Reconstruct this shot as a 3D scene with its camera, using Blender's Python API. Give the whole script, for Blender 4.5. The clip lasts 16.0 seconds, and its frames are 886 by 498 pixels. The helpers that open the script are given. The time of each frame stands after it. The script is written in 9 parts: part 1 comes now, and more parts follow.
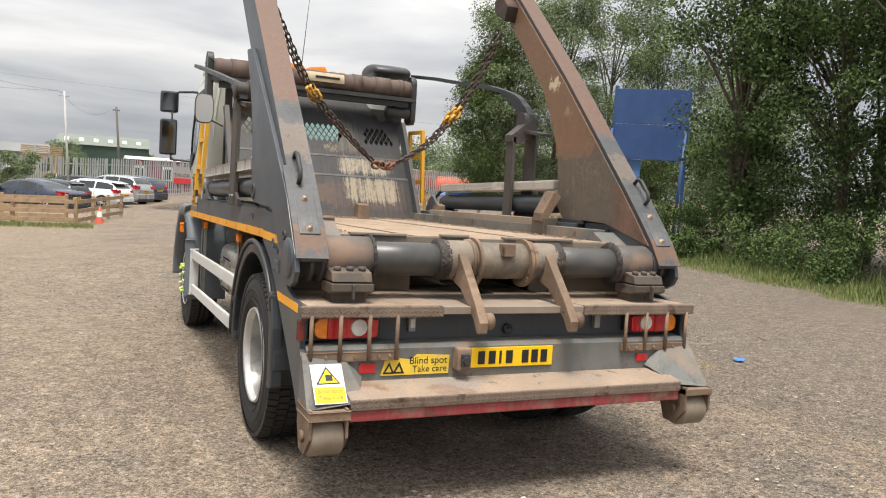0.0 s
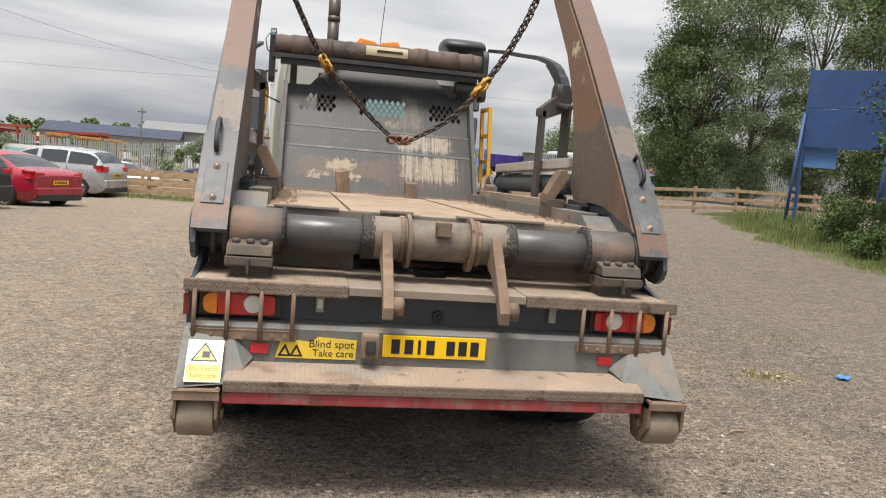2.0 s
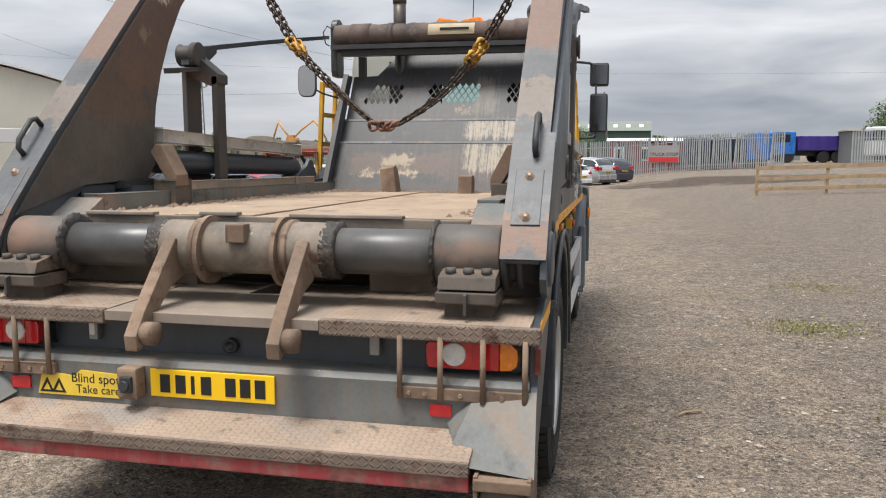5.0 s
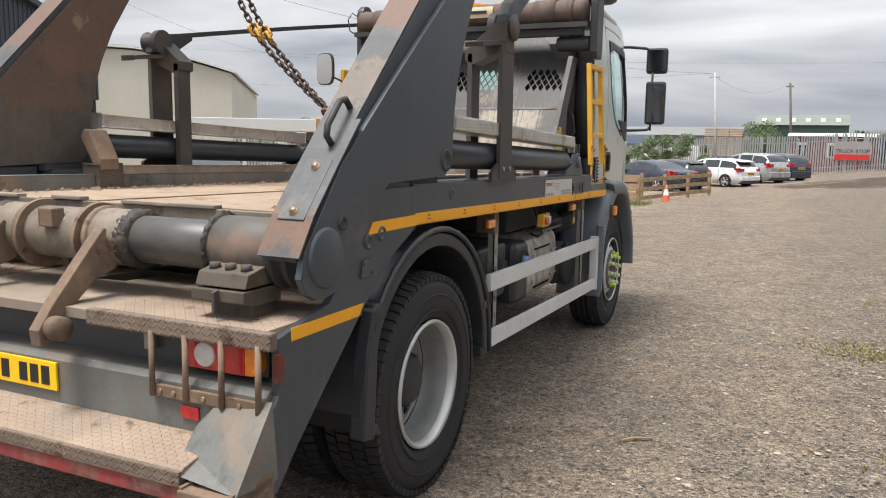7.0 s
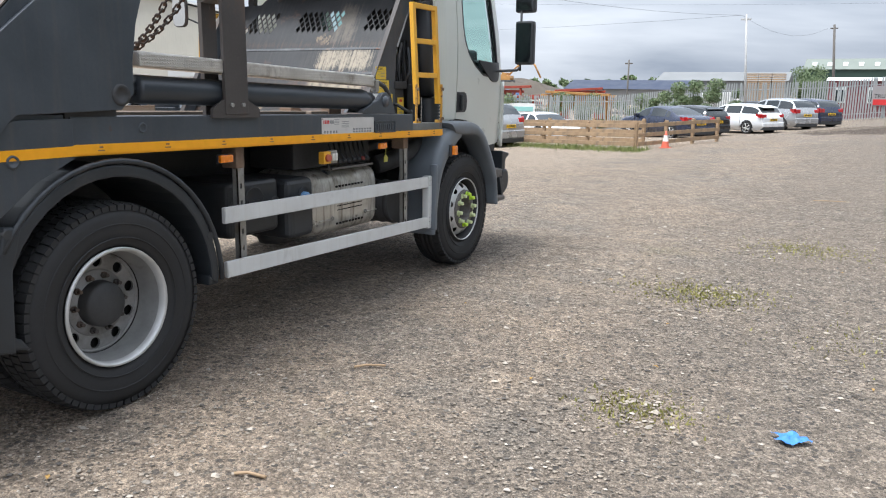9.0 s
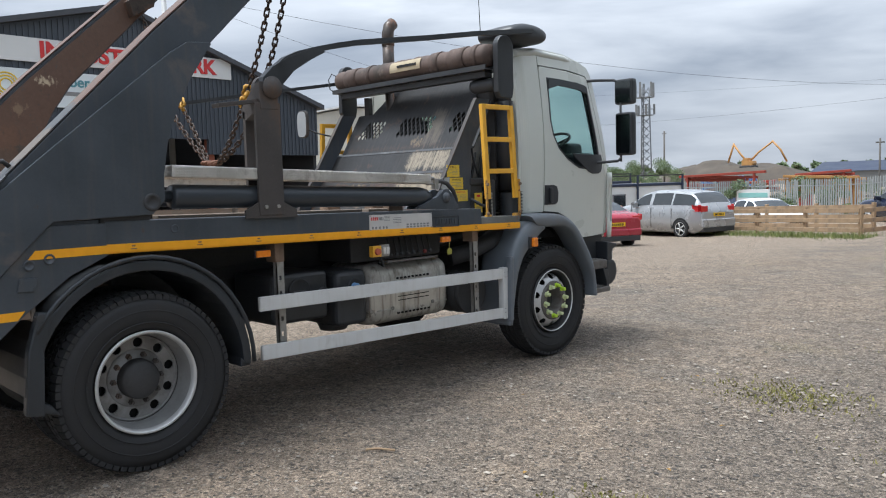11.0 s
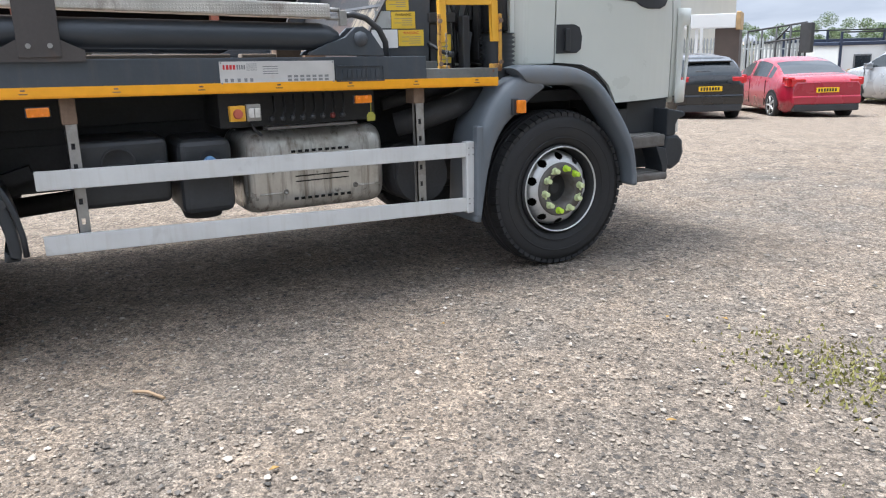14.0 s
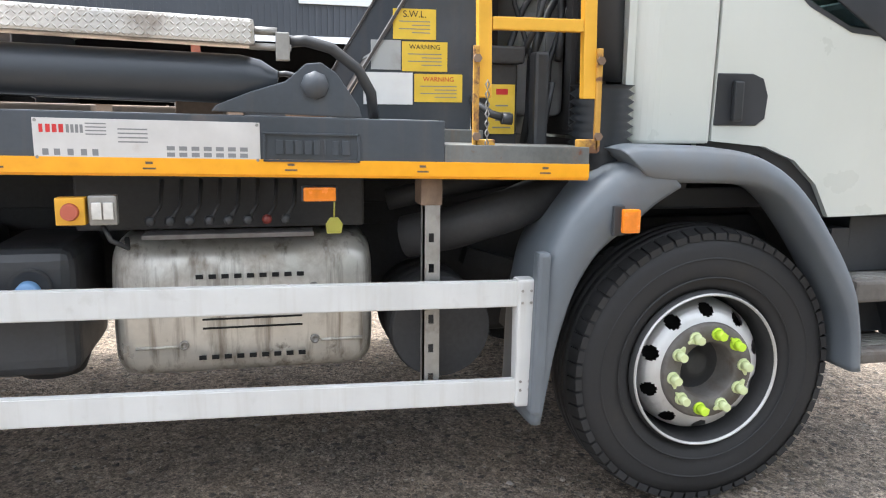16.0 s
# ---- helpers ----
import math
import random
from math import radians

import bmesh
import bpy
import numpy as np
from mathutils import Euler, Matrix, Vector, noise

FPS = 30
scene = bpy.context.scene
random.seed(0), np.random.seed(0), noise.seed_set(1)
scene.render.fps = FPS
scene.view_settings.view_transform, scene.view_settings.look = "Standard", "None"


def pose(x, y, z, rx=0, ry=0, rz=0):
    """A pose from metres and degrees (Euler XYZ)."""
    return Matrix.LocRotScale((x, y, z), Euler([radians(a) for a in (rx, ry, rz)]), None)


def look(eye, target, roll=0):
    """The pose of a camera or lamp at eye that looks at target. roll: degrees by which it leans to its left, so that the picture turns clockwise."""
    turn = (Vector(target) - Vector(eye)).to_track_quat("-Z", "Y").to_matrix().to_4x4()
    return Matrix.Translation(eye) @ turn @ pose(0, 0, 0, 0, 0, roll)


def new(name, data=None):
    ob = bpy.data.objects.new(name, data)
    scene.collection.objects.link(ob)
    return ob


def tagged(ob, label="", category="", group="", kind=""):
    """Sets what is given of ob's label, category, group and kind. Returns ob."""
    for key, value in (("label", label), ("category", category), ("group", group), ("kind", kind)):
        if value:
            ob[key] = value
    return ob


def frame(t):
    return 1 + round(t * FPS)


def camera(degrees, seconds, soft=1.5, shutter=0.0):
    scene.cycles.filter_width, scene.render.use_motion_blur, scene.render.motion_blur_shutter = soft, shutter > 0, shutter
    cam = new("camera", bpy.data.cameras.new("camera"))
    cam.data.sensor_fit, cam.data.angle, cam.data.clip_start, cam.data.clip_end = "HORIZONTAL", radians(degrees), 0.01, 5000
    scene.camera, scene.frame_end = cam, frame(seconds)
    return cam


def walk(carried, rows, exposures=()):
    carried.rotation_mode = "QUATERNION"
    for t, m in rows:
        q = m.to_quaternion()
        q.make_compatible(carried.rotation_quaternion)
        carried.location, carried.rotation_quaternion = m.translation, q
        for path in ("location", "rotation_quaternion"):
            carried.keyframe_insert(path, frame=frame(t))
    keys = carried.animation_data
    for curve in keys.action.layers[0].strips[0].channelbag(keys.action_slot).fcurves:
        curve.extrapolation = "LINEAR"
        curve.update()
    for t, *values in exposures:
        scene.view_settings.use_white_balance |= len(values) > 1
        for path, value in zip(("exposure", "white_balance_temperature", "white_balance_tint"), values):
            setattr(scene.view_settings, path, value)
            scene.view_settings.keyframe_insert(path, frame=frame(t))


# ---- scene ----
cam = camera(58.8, 16.0, soft=1.1)
PATH = [
    (0, (-2.234, -3.736, 1.638), (-1.39, -1.929, 1.484), 3.7),
    (0.5, (-1.843, -3.841, 1.641), (-1.121, -1.984, 1.47), 4.3),
    (1, (-1.491, -3.9, 1.666), (-0.889, -2.002, 1.476), 4.7),
    (1.5, (-1.115, -3.785, 1.656), (-0.625, -1.858, 1.445), 4.9),
    (2, (-0.731, -3.773, 1.651), (-0.365, -1.819, 1.432), 4.8),
    (2.5, (-0.365, -3.661, 1.638), (-0.138, -1.687, 1.411), 4.1),
    (3, (-0.041, -3.449, 1.652), (0.049, -1.464, 1.42), 3.3),
    (3.5, (0.412, -3.389, 1.647), (0.373, -1.405, 1.403), 2.5),
    (4, (0.771, -3.184, 1.606), (0.616, -1.206, 1.359), 1.7),
    (4.2, (0.907, -3.076, 1.611), (0.707, -1.101, 1.363), 1.4),
    (6.3, (2.343, -2.278, 1.656), (1.599, -0.439, 1.399), -0.3),
    (6.5, (2.47, -2.224, 1.652), (1.693, -0.399, 1.391), 0.1),
    (7, (2.74, -1.989, 1.635), (1.906, -0.192, 1.361), 0.9),
    (7.5, (3.118, -1.849, 1.629), (2.251, -0.072, 1.327), 1.1),
    (8, (3.564, -1.662, 1.598), (2.672, 0.096, 1.262), 0.9),
    (8.5, (3.985, -1.419, 1.612), (3.07, 0.317, 1.223), 0.7),
    (9, (4.393, -1.345, 1.596), (3.46, 0.378, 1.193), 0.6),
    (9.5, (4.699, -1.285, 1.658), (3.579, 0.35, 1.394), 0.7),
    (9.7, (4.784, -1.241, 1.637), (3.579, 0.341, 1.424), 0.5),
    (11.8, (5.952, -0.226, 1.578), (4.456, 1.09, 1.408), -1.1),
    (12, (5.98, -0.107, 1.548), (4.459, 1.18, 1.378), -0.6),
    (12.5, (5.86, 0.402, 1.513), (4.27, 1.591, 1.266), -0.5),
    (13, (5.835, 0.902, 1.491), (4.172, 1.97, 1.182), -1.3),
    (13.5, (5.601, 1.402, 1.427), (3.889, 2.361, 1.039), -0.4),
    (14, (5.358, 1.964, 1.422), (3.634, 2.849, 0.93), -1.6),
    (14.5, (5.079, 2.409, 1.477), (3.266, 3.128, 1.034), -2.1),
    (15, (4.645, 2.847, 1.468), (2.751, 3.409, 1.159), -1.4),
    (15.5, (4.157, 3.22, 1.441), (2.25, 3.736, 1.134), -0.4),
    (16, (3.605, 3.482, 1.422), (1.683, 3.911, 1.073), 0.5),
]
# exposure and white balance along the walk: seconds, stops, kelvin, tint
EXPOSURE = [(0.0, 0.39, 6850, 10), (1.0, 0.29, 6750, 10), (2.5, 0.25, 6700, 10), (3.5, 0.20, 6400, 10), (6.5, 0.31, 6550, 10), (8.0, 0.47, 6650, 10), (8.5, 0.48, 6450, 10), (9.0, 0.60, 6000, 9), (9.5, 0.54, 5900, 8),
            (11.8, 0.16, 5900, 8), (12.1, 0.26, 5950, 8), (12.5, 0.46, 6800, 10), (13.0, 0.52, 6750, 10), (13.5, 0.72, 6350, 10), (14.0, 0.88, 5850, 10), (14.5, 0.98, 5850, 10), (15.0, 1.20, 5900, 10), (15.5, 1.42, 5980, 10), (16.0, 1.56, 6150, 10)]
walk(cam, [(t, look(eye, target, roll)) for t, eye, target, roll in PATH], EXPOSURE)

# ---- light ----
world = bpy.data.worlds.new("overcast_world")
scene.world = world
world.use_nodes = True
wn, wl = world.node_tree.nodes, world.node_tree.links
wn.clear()
w_out = wn.new("ShaderNodeOutputWorld")
w_bg = wn.new("ShaderNodeBackground")
w_sky = wn.new("ShaderNodeTexSky")
w_sky.sky_type = "NISHITA"
w_sky.sun_disc = False
w_sky.sun_elevation, w_sky.sun_rotation = radians(71.6), radians(-148.4)
w_sky.air_density, w_sky.dust_density = 1.0, 4.0
w_co = wn.new("ShaderNodeTexCoord")
w_map = wn.new("ShaderNodeMapping")
w_map.inputs["Scale"].default_value = (0.9, 0.9, 4.8)
w_n1 = wn.new("ShaderNodeTexNoise")
w_n1.inputs["Scale"].default_value, w_n1.inputs["Detail"].default_value = 2.6, 7
w_n1.inputs["Roughness"].default_value = 0.5
w_n1.inputs["Distortion"].default_value = 0.35
w_ramp = wn.new("ShaderNodeValToRGB")
w_ramp.color_ramp.elements[0].position, w_ramp.color_ramp.elements[0].color = 0.34, (3.5, 3.85, 4.45, 1)
w_ramp.color_ramp.elements[1].position, w_ramp.color_ramp.elements[1].color = 0.68, (8.5, 8.6, 8.8, 1)
w_mix = wn.new("ShaderNodeMixRGB")
w_mix.inputs[0].default_value = 0.93
wl.new(w_co.outputs["Generated"], w_map.inputs["Vector"])
wl.new(w_map.outputs[0], w_n1.inputs["Vector"])
wl.new(w_n1.outputs["Fac"], w_ramp.inputs[0])
wl.new(w_sky.outputs[0], w_mix.inputs[1])
wl.new(w_ramp.outputs[0], w_mix.inputs[2])
w_sep = wn.new("ShaderNodeSeparateXYZ")
wl.new(w_co.outputs["Generated"], w_sep.inputs[0])
w_up = wn.new("ShaderNodeMath")
w_up.operation, w_up.use_clamp = "MULTIPLY_ADD", False
w_up.inputs[1].default_value, w_up.inputs[2].default_value = 1.6, 0.98
wl.new(w_sep.outputs["Z"], w_up.inputs[0])
w_grad = wn.new("ShaderNodeMixRGB")
w_grad.blend_type, w_grad.inputs[0].default_value = "MULTIPLY", 1.0
wl.new(w_mix.outputs[0], w_grad.inputs[1])
wl.new(w_up.outputs[0], w_grad.inputs[2])
wl.new(w_grad.outputs[0], w_bg.inputs["Color"])
w_bg.inputs["Strength"].default_value = 0.077
wl.new(w_bg.outputs[0], w_out.inputs["Surface"])

sun_data = bpy.data.lights.new("sun", "SUN")
sun_data.energy, sun_data.angle, sun_data.color = 4.1, radians(22), (1.0, 0.97, 0.92)
sun = new("sun", sun_data)
sun.matrix_world = look((-4, -6.5, 23), (0, 0, 0))


# ---- materials ----
def node_mat(name):
    m = bpy.data.materials.new(name)
    m.use_nodes = True
    nt = m.node_tree
    return m, nt.nodes, nt.links, nt.nodes["Principled BSDF"]


def noise_node(n, l, co, scale, detail=5.0, rough=0.55, stretch=None, distort=0.0):
    t = n.new("ShaderNodeTexNoise")
    t.inputs["Scale"].default_value, t.inputs["Detail"].default_value = scale, detail
    t.inputs["Roughness"].default_value, t.inputs["Distortion"].default_value = rough, distort
    if stretch:
        mp = n.new("ShaderNodeMapping")
        mp.inputs["Scale"].default_value = stretch
        l.new(co, mp.inputs["Vector"])
        l.new(mp.outputs[0], t.inputs["Vector"])
    else:
        l.new(co, t.inputs["Vector"])
    return t.outputs["Fac"]


def ramp_node(n, l, fac, a, b, ca=(0, 0, 0, 1), cb=(1, 1, 1, 1)):
    r = n.new("ShaderNodeValToRGB")
    e = r.color_ramp.elements
    e[0].position, e[0].color, e[1].position, e[1].color = a, ca, b, cb
    l.new(fac, r.inputs[0])
    return r.outputs[0]


def mix_node(n, l, fac, a, b, kind="MIX"):
    x = n.new("ShaderNodeMixRGB")
    x.blend_type = kind
    for i, v in ((0, fac), (1, a), (2, b)):
        if isinstance(v, (int, float)):
            x.inputs[i].default_value = v
        elif isinstance(v, tuple):
            x.inputs[i].default_value = (*v[:3], 1)
        else:
            l.new(v, x.inputs[i])
    return x.outputs[0]


def math_node(n, l, op, a, b=0.0):
    x = n.new("ShaderNodeMath")
    x.operation = op
    for i, v in ((0, a), (1, b)):
        if isinstance(v, (int, float)):
            x.inputs[i].default_value = v
        else:
            l.new(v, x.inputs[i])
    return x.outputs[0]


def surf(name, col, rough=0.6, metal=0.0, vary=0.25, scale=3.0, grain=60.0, bump=0.15, bump_d=0.003, patches=(), streak=None, chequer=None, spec=0.5, coat=0.0):
    """A worn surface. patches: (colour, scale, from, to, roughness); streak: (colour, amount); chequer: 'xy' or 'yz', raised lozenges."""
    m, n, l, p = node_mat(name)
    co = n.new("ShaderNodeTexCoord").outputs["Object"]
    big = noise_node(n, l, co, scale, 6)
    fine = noise_node(n, l, co, grain, 4, 0.6)
    lo = tuple(max(0.0, c * (1 - vary)) for c in col)
    hi = tuple(min(1.0, c * (1 + vary)) for c in col)
    c = ramp_node(n, l, big, 0.3, 0.7, (*lo, 1), (*hi, 1))
    c = mix_node(n, l, vary * 0.8, c, ramp_node(n, l, fine, 0.3, 0.7, (*lo, 1), (*hi, 1)))
    r = ramp_node(n, l, big, 0.3, 0.75, (max(0.05, rough - 0.1),) * 3 + (1,), (min(1, rough + 0.12),) * 3 + (1,))
    me = None
    for pc, ps, a, b, pr in patches:
        f = ramp_node(n, l, noise_node(n, l, co, ps, 9, 0.62, distort=0.3), a, b)
        c = mix_node(n, l, f, c, pc)
        r = mix_node(n, l, f, r, (pr, pr, pr))
        if metal:
            me = math_node(n, l, "SUBTRACT", 1.0 if me is None else me, f)
    if streak:
        f = ramp_node(n, l, noise_node(n, l, co, 1.0, 6, 0.6, stretch=(26, 26, 1.6)), 0.5, 0.72)
        c = mix_node(n, l, math_node(n, l, "MULTIPLY", f, streak[1]), c, streak[0])
    l.new(c, p.inputs["Base Color"])
    l.new(r, p.inputs["Roughness"])
    p.inputs["Metallic"].default_value = metal
    if me is not None:
        l.new(math_node(n, l, "MULTIPLY", math_node(n, l, "MAXIMUM", me, 0.0), metal), p.inputs["Metallic"])
    p.inputs["Specular IOR Level"].default_value = spec
    p.inputs["Coat Weight"].default_value = coat
    h = math_node(n, l, "ADD", math_node(n, l, "MULTIPLY", big, 0.6), math_node(n, l, "MULTIPLY", fine, 0.4))
    if chequer:
        sx = n.new("ShaderNodeSeparateXYZ")
        l.new(co, sx.inputs[0])
        u = sx.outputs["X"] if chequer == "xy" else sx.outputs["Y"]
        v = math_node(n, l, "ADD", sx.outputs["Y"], sx.outputs["Z"]) if chequer == "xy" else math_node(n, l, "ADD", sx.outputs["X"], sx.outputs["Z"])
        pitch = 42.0 if chequer == "xy" else 62.0
        u, v = math_node(n, l, "MULTIPLY", u, pitch), math_node(n, l, "MULTIPLY", v, pitch)
        fu = math_node(n, l, "SUBTRACT", math_node(n, l, "FRACT", u), 0.5)
        fv = math_node(n, l, "SUBTRACT", math_node(n, l, "FRACT", v), 0.5)
        par = math_node(n, l, "ADD", math_node(n, l, "FLOOR", u), math_node(n, l, "FLOOR", v))
        par = math_node(n, l, "SUBTRACT", math_node(n, l, "MULTIPLY", math_node(n, l, "FLOORED_MODULO", par, 2.0), 2.0), 1.0)
        sv = math_node(n, l, "MULTIPLY", fv, par)
        a = math_node(n, l, "MULTIPLY", math_node(n, l, "ADD", fu, sv), 1.45)
        b = math_node(n, l, "MULTIPLY", math_node(n, l, "SUBTRACT", fu, sv), 4.2)
        d = math_node(n, l, "ADD", math_node(n, l, "POWER", math_node(n, l, "ABSOLUTE", a), 2.0), math_node(n, l, "POWER", math_node(n, l, "ABSOLUTE", b), 2.0))
        loz = math_node(n, l, "SUBTRACT", 1.0, math_node(n, l, "MINIMUM", d, 1.0))
        h = math_node(n, l, "ADD", math_node(n, l, "MULTIPLY", h, 0.5), math_node(n, l, "MULTIPLY", loz, 1.4))
        l.new(mix_node(n, l, math_node(n, l, "MULTIPLY", loz, 0.22 if chequer == "xy" else 0.15), c, hi), p.inputs["Base Color"])
    bp = n.new("ShaderNodeBump")
    bp.inputs["Strength"].default_value, bp.inputs["Distance"].default_value = bump, bump_d
    l.new(h, bp.inputs["Height"])
    l.new(bp.outputs[0], p.inputs["Normal"])
    return m


def plain(name, col, rough=0.5, metal=0.0, spec=0.5):
    return surf(name, col, rough, metal, vary=0.08, bump=0.05, spec=spec)


def glass(name, col=(0.75, 0.85, 0.82), rough=0.02):
    m, n, l, p = node_mat(name)
    p.inputs["Base Color"].default_value = (*col, 1)
    p.inputs["Roughness"].default_value = rough
    p.inputs["Transmission Weight"].default_value = 1.0
    p.inputs["IOR"].default_value = 1.1
    return m


RUST, DUST, DARK_RUST = (0.145, 0.068, 0.04), (0.30, 0.21, 0.145), (0.07, 0.036, 0.024)
GREY_PAINT = surf("grey_paint", (0.057, 0.066, 0.078), 0.42, vary=0.25, scale=2.2, patches=((DUST, 1.6, 0.60, 0.92, 0.8), ((0.09, 0.05, 0.035), 7, 0.70, 0.78, 0.8)), streak=((0.12, 0.10, 0.085), 0.22))
REAR_GREY = surf("worn_grey_paint", (0.125, 0.130, 0.124), 0.55, vary=0.35, scale=4, patches=((DUST, 2.6, 0.50, 0.80, 0.9), ((0.06, 0.058, 0.052), 6, 0.58, 0.70, 0.7), (RUST, 9, 0.63, 0.70, 0.85), ((0.34, 0.33, 0.30), 34, 0.70, 0.73, 0.6)), streak=((0.17, 0.12, 0.08), 0.6))
BARE_STEEL = surf("worn_bare_steel", (0.080, 0.083, 0.088), 0.55, 0.1, vary=0.4, scale=4, patches=(((0.14, 0.143, 0.145), 3, 0.54, 0.70, 0.5), (DUST, 3.3, 0.60, 0.78, 0.85), (RUST, 5, 0.60, 0.66, 0.85), ((0.035, 0.036, 0.04), 8, 0.64, 0.70, 0.6)), streak=((0.05, 0.045, 0.04), 0.4))
RUSTY = surf("rusty_steel", (0.155, 0.105, 0.072), 0.85, vary=0.4, scale=6, bump=0.5, patches=((DUST, 4, 0.5, 0.72, 0.95), (DARK_RUST, 14, 0.6, 0.7, 0.85)))
DECK = surf("dusty_steel_deck", (0.31, 0.232, 0.165), 0.92, vary=0.25, scale=1.8, bump=0.45, patches=(((0.26, 0.17, 0.11), 2.2, 0.52, 0.70, 0.95), ((0.12, 0.09, 0.07), 5, 0.57, 0.70, 0.9), ((0.52, 0.42, 0.31), 25, 0.62, 0.70, 0.95)))
CHEQ = surf("dusty_chequer_plate", (0.285, 0.215, 0.160), 0.85, vary=0.28, scale=3, bump=0.75, bump_d=0.005, chequer="xy", patches=(((0.215, 0.205, 0.190), 2.2, 0.52, 0.70, 0.7), ((0.19, 0.115, 0.075), 4, 0.58, 0.70, 0.9), ((0.11, 0.092, 0.075), 9, 0.62, 0.72, 0.9)))
CHEQ_EDGE = surf("rusted_chequer_edge", (0.16, 0.118, 0.09), 0.85, vary=0.4, scale=9, bump=0.9, bump_d=0.004, chequer="xy", patches=((DARK_RUST, 7, 0.56, 0.66, 0.9),))
ALU_CHEQ = surf("aluminium_chequer_plate", (0.58, 0.55, 0.505), 0.40, 0.7, vary=0.2, scale=4, bump=0.8, bump_d=0.004, chequer="yz", patches=(((0.20, 0.165, 0.13), 5, 0.54, 0.74, 0.8),))
TUBE = surf("worn_tube_paint", (0.066, 0.064, 0.062), 0.42, vary=0.35, scale=3, patches=(((0.115, 0.105, 0.092), 2.2, 0.52, 0.74, 0.6), ((0.025, 0.024, 0.023), 3.2, 0.56, 0.70, 0.5), (RUST, 6, 0.68, 0.74, 0.85), ((0.30, 0.28, 0.25), 26, 0.70, 0.73, 0.5)))
TUBE_DUSTY = surf("dusty_tube_paint", (0.19, 0.155, 0.12), 0.7, vary=0.35, scale=4, patches=(((0.075, 0.068, 0.058), 3, 0.5, 0.64, 0.6), ((0.10, 0.055, 0.035), 7, 0.6, 0.68, 0.9), ((0.36, 0.31, 0.245), 22, 0.66, 0.71, 0.8)))
TUBE_END = surf("rust_dusted_tube_end", (0.088, 0.077, 0.068), 0.62, vary=0.3, scale=3, patches=(((0.20, 0.13, 0.095), 3, 0.50, 0.68, 0.85), ((0.045, 0.042, 0.04), 4, 0.58, 0.70, 0.6), ((0.26, 0.21, 0.165), 9, 0.64, 0.74, 0.85)))
GREASE = surf("caked_black_grease", (0.030, 0.025, 0.022), 0.6, vary=0.5, scale=12, grain=90, bump=0.9, bump_d=0.012, patches=(((0.10, 0.075, 0.055), 7, 0.55, 0.70, 0.9),))
BLACK = surf("black_plastic", (0.032, 0.034, 0.037), 0.45, vary=0.3, scale=5, patches=(((0.06, 0.055, 0.05), 3, 0.55, 0.85, 0.8),))
CHASSIS = surf("grimy_black_chassis", (0.036, 0.036, 0.037), 0.62, vary=0.4, scale=5, patches=(((0.05, 0.043, 0.036), 3, 0.6, 0.85, 0.9),))
CYL = surf("satin_dark_cylinder_paint", (0.036, 0.042, 0.050), 0.38, vary=0.15, scale=2, patches=(((0.09, 0.08, 0.07), 3, 0.66, 0.9, 0.7),))
RUBBER = surf("tyre_rubber", (0.018, 0.018, 0.019), 0.70, vary=0.3, scale=6, bump=0.2, patches=(((0.042, 0.037, 0.031), 4, 0.60, 0.9, 0.95),))
FENDER = surf("grey_plastic_wing", (0.135, 0.153, 0.172), 0.48, vary=0.12, scale=3, patches=(((0.16, 0.15, 0.14), 2, 0.55, 0.85, 0.7),))
FENDER_DK = surf("dark_plastic_mudguard", (0.027, 0.031, 0.036), 0.42, vary=0.2, scale=3, patches=(((0.11, 0.10, 0.09), 2.5, 0.58, 0.9, 0.8),))
WHITE_PAINT = surf("off_white_cab_paint", (0.585, 0.60, 0.55), 0.3, vary=0.03, scale=1.5, bump=0.02, coat=0.3, streak=((0.5, 0.47, 0.4), 0.03))
RAIL_WHITE = surf("white_side_rail", (0.60, 0.60, 0.585), 0.5, vary=0.08, scale=4, patches=(((0.42, 0.40, 0.37), 5, 0.60, 0.85, 0.7),), streak=((0.4, 0.36, 0.3), 0.25))
SILVER = surf("silver_wheel_paint", (0.56, 0.56, 0.55), 0.42, 0.45, vary=0.12, scale=8, patches=(((0.20, 0.18, 0.155), 6, 0.62, 0.86, 0.85),))
WHEEL_GREY = surf("grimy_wheel", (0.14, 0.13, 0.12), 0.6, 0.3, vary=0.3, scale=10, patches=(((0.09, 0.07, 0.055), 9, 0.5, 0.7, 0.9),))
GALV = surf("galvanised_steel", (0.32, 0.31, 0.29), 0.5, 0.6, vary=0.3, scale=7, patches=(((0.16, 0.12, 0.09), 6, 0.58, 0.75, 0.8),))
STAINLESS = surf("stained_stainless", (0.60, 0.58, 0.53), 0.34, 0.5, vary=0.2, scale=4, patches=(((0.24, 0.19, 0.135), 4, 0.52, 0.74, 0.7), ((0.10, 0.075, 0.05), 9, 0.62, 0.72, 0.7)), streak=((0.12, 0.085, 0.055), 0.85))
YELLOW = surf("yellow_paint", (0.70, 0.37, 0.03), 0.5, vary=0.12, scale=6, patches=(((0.20, 0.10, 0.04), 9, 0.66, 0.74, 0.8),))
RUST_YEL = surf("chipped_yellow_on_rust", (0.50, 0.27, 0.045), 0.6, vary=0.25, scale=9, patches=(((0.17, 0.085, 0.045), 12, 0.48, 0.56, 0.85),))
YEL_TAPE = surf("yellow_reflective_tape", (0.86, 0.38, 0.010), 0.4, vary=0.06, scale=20)
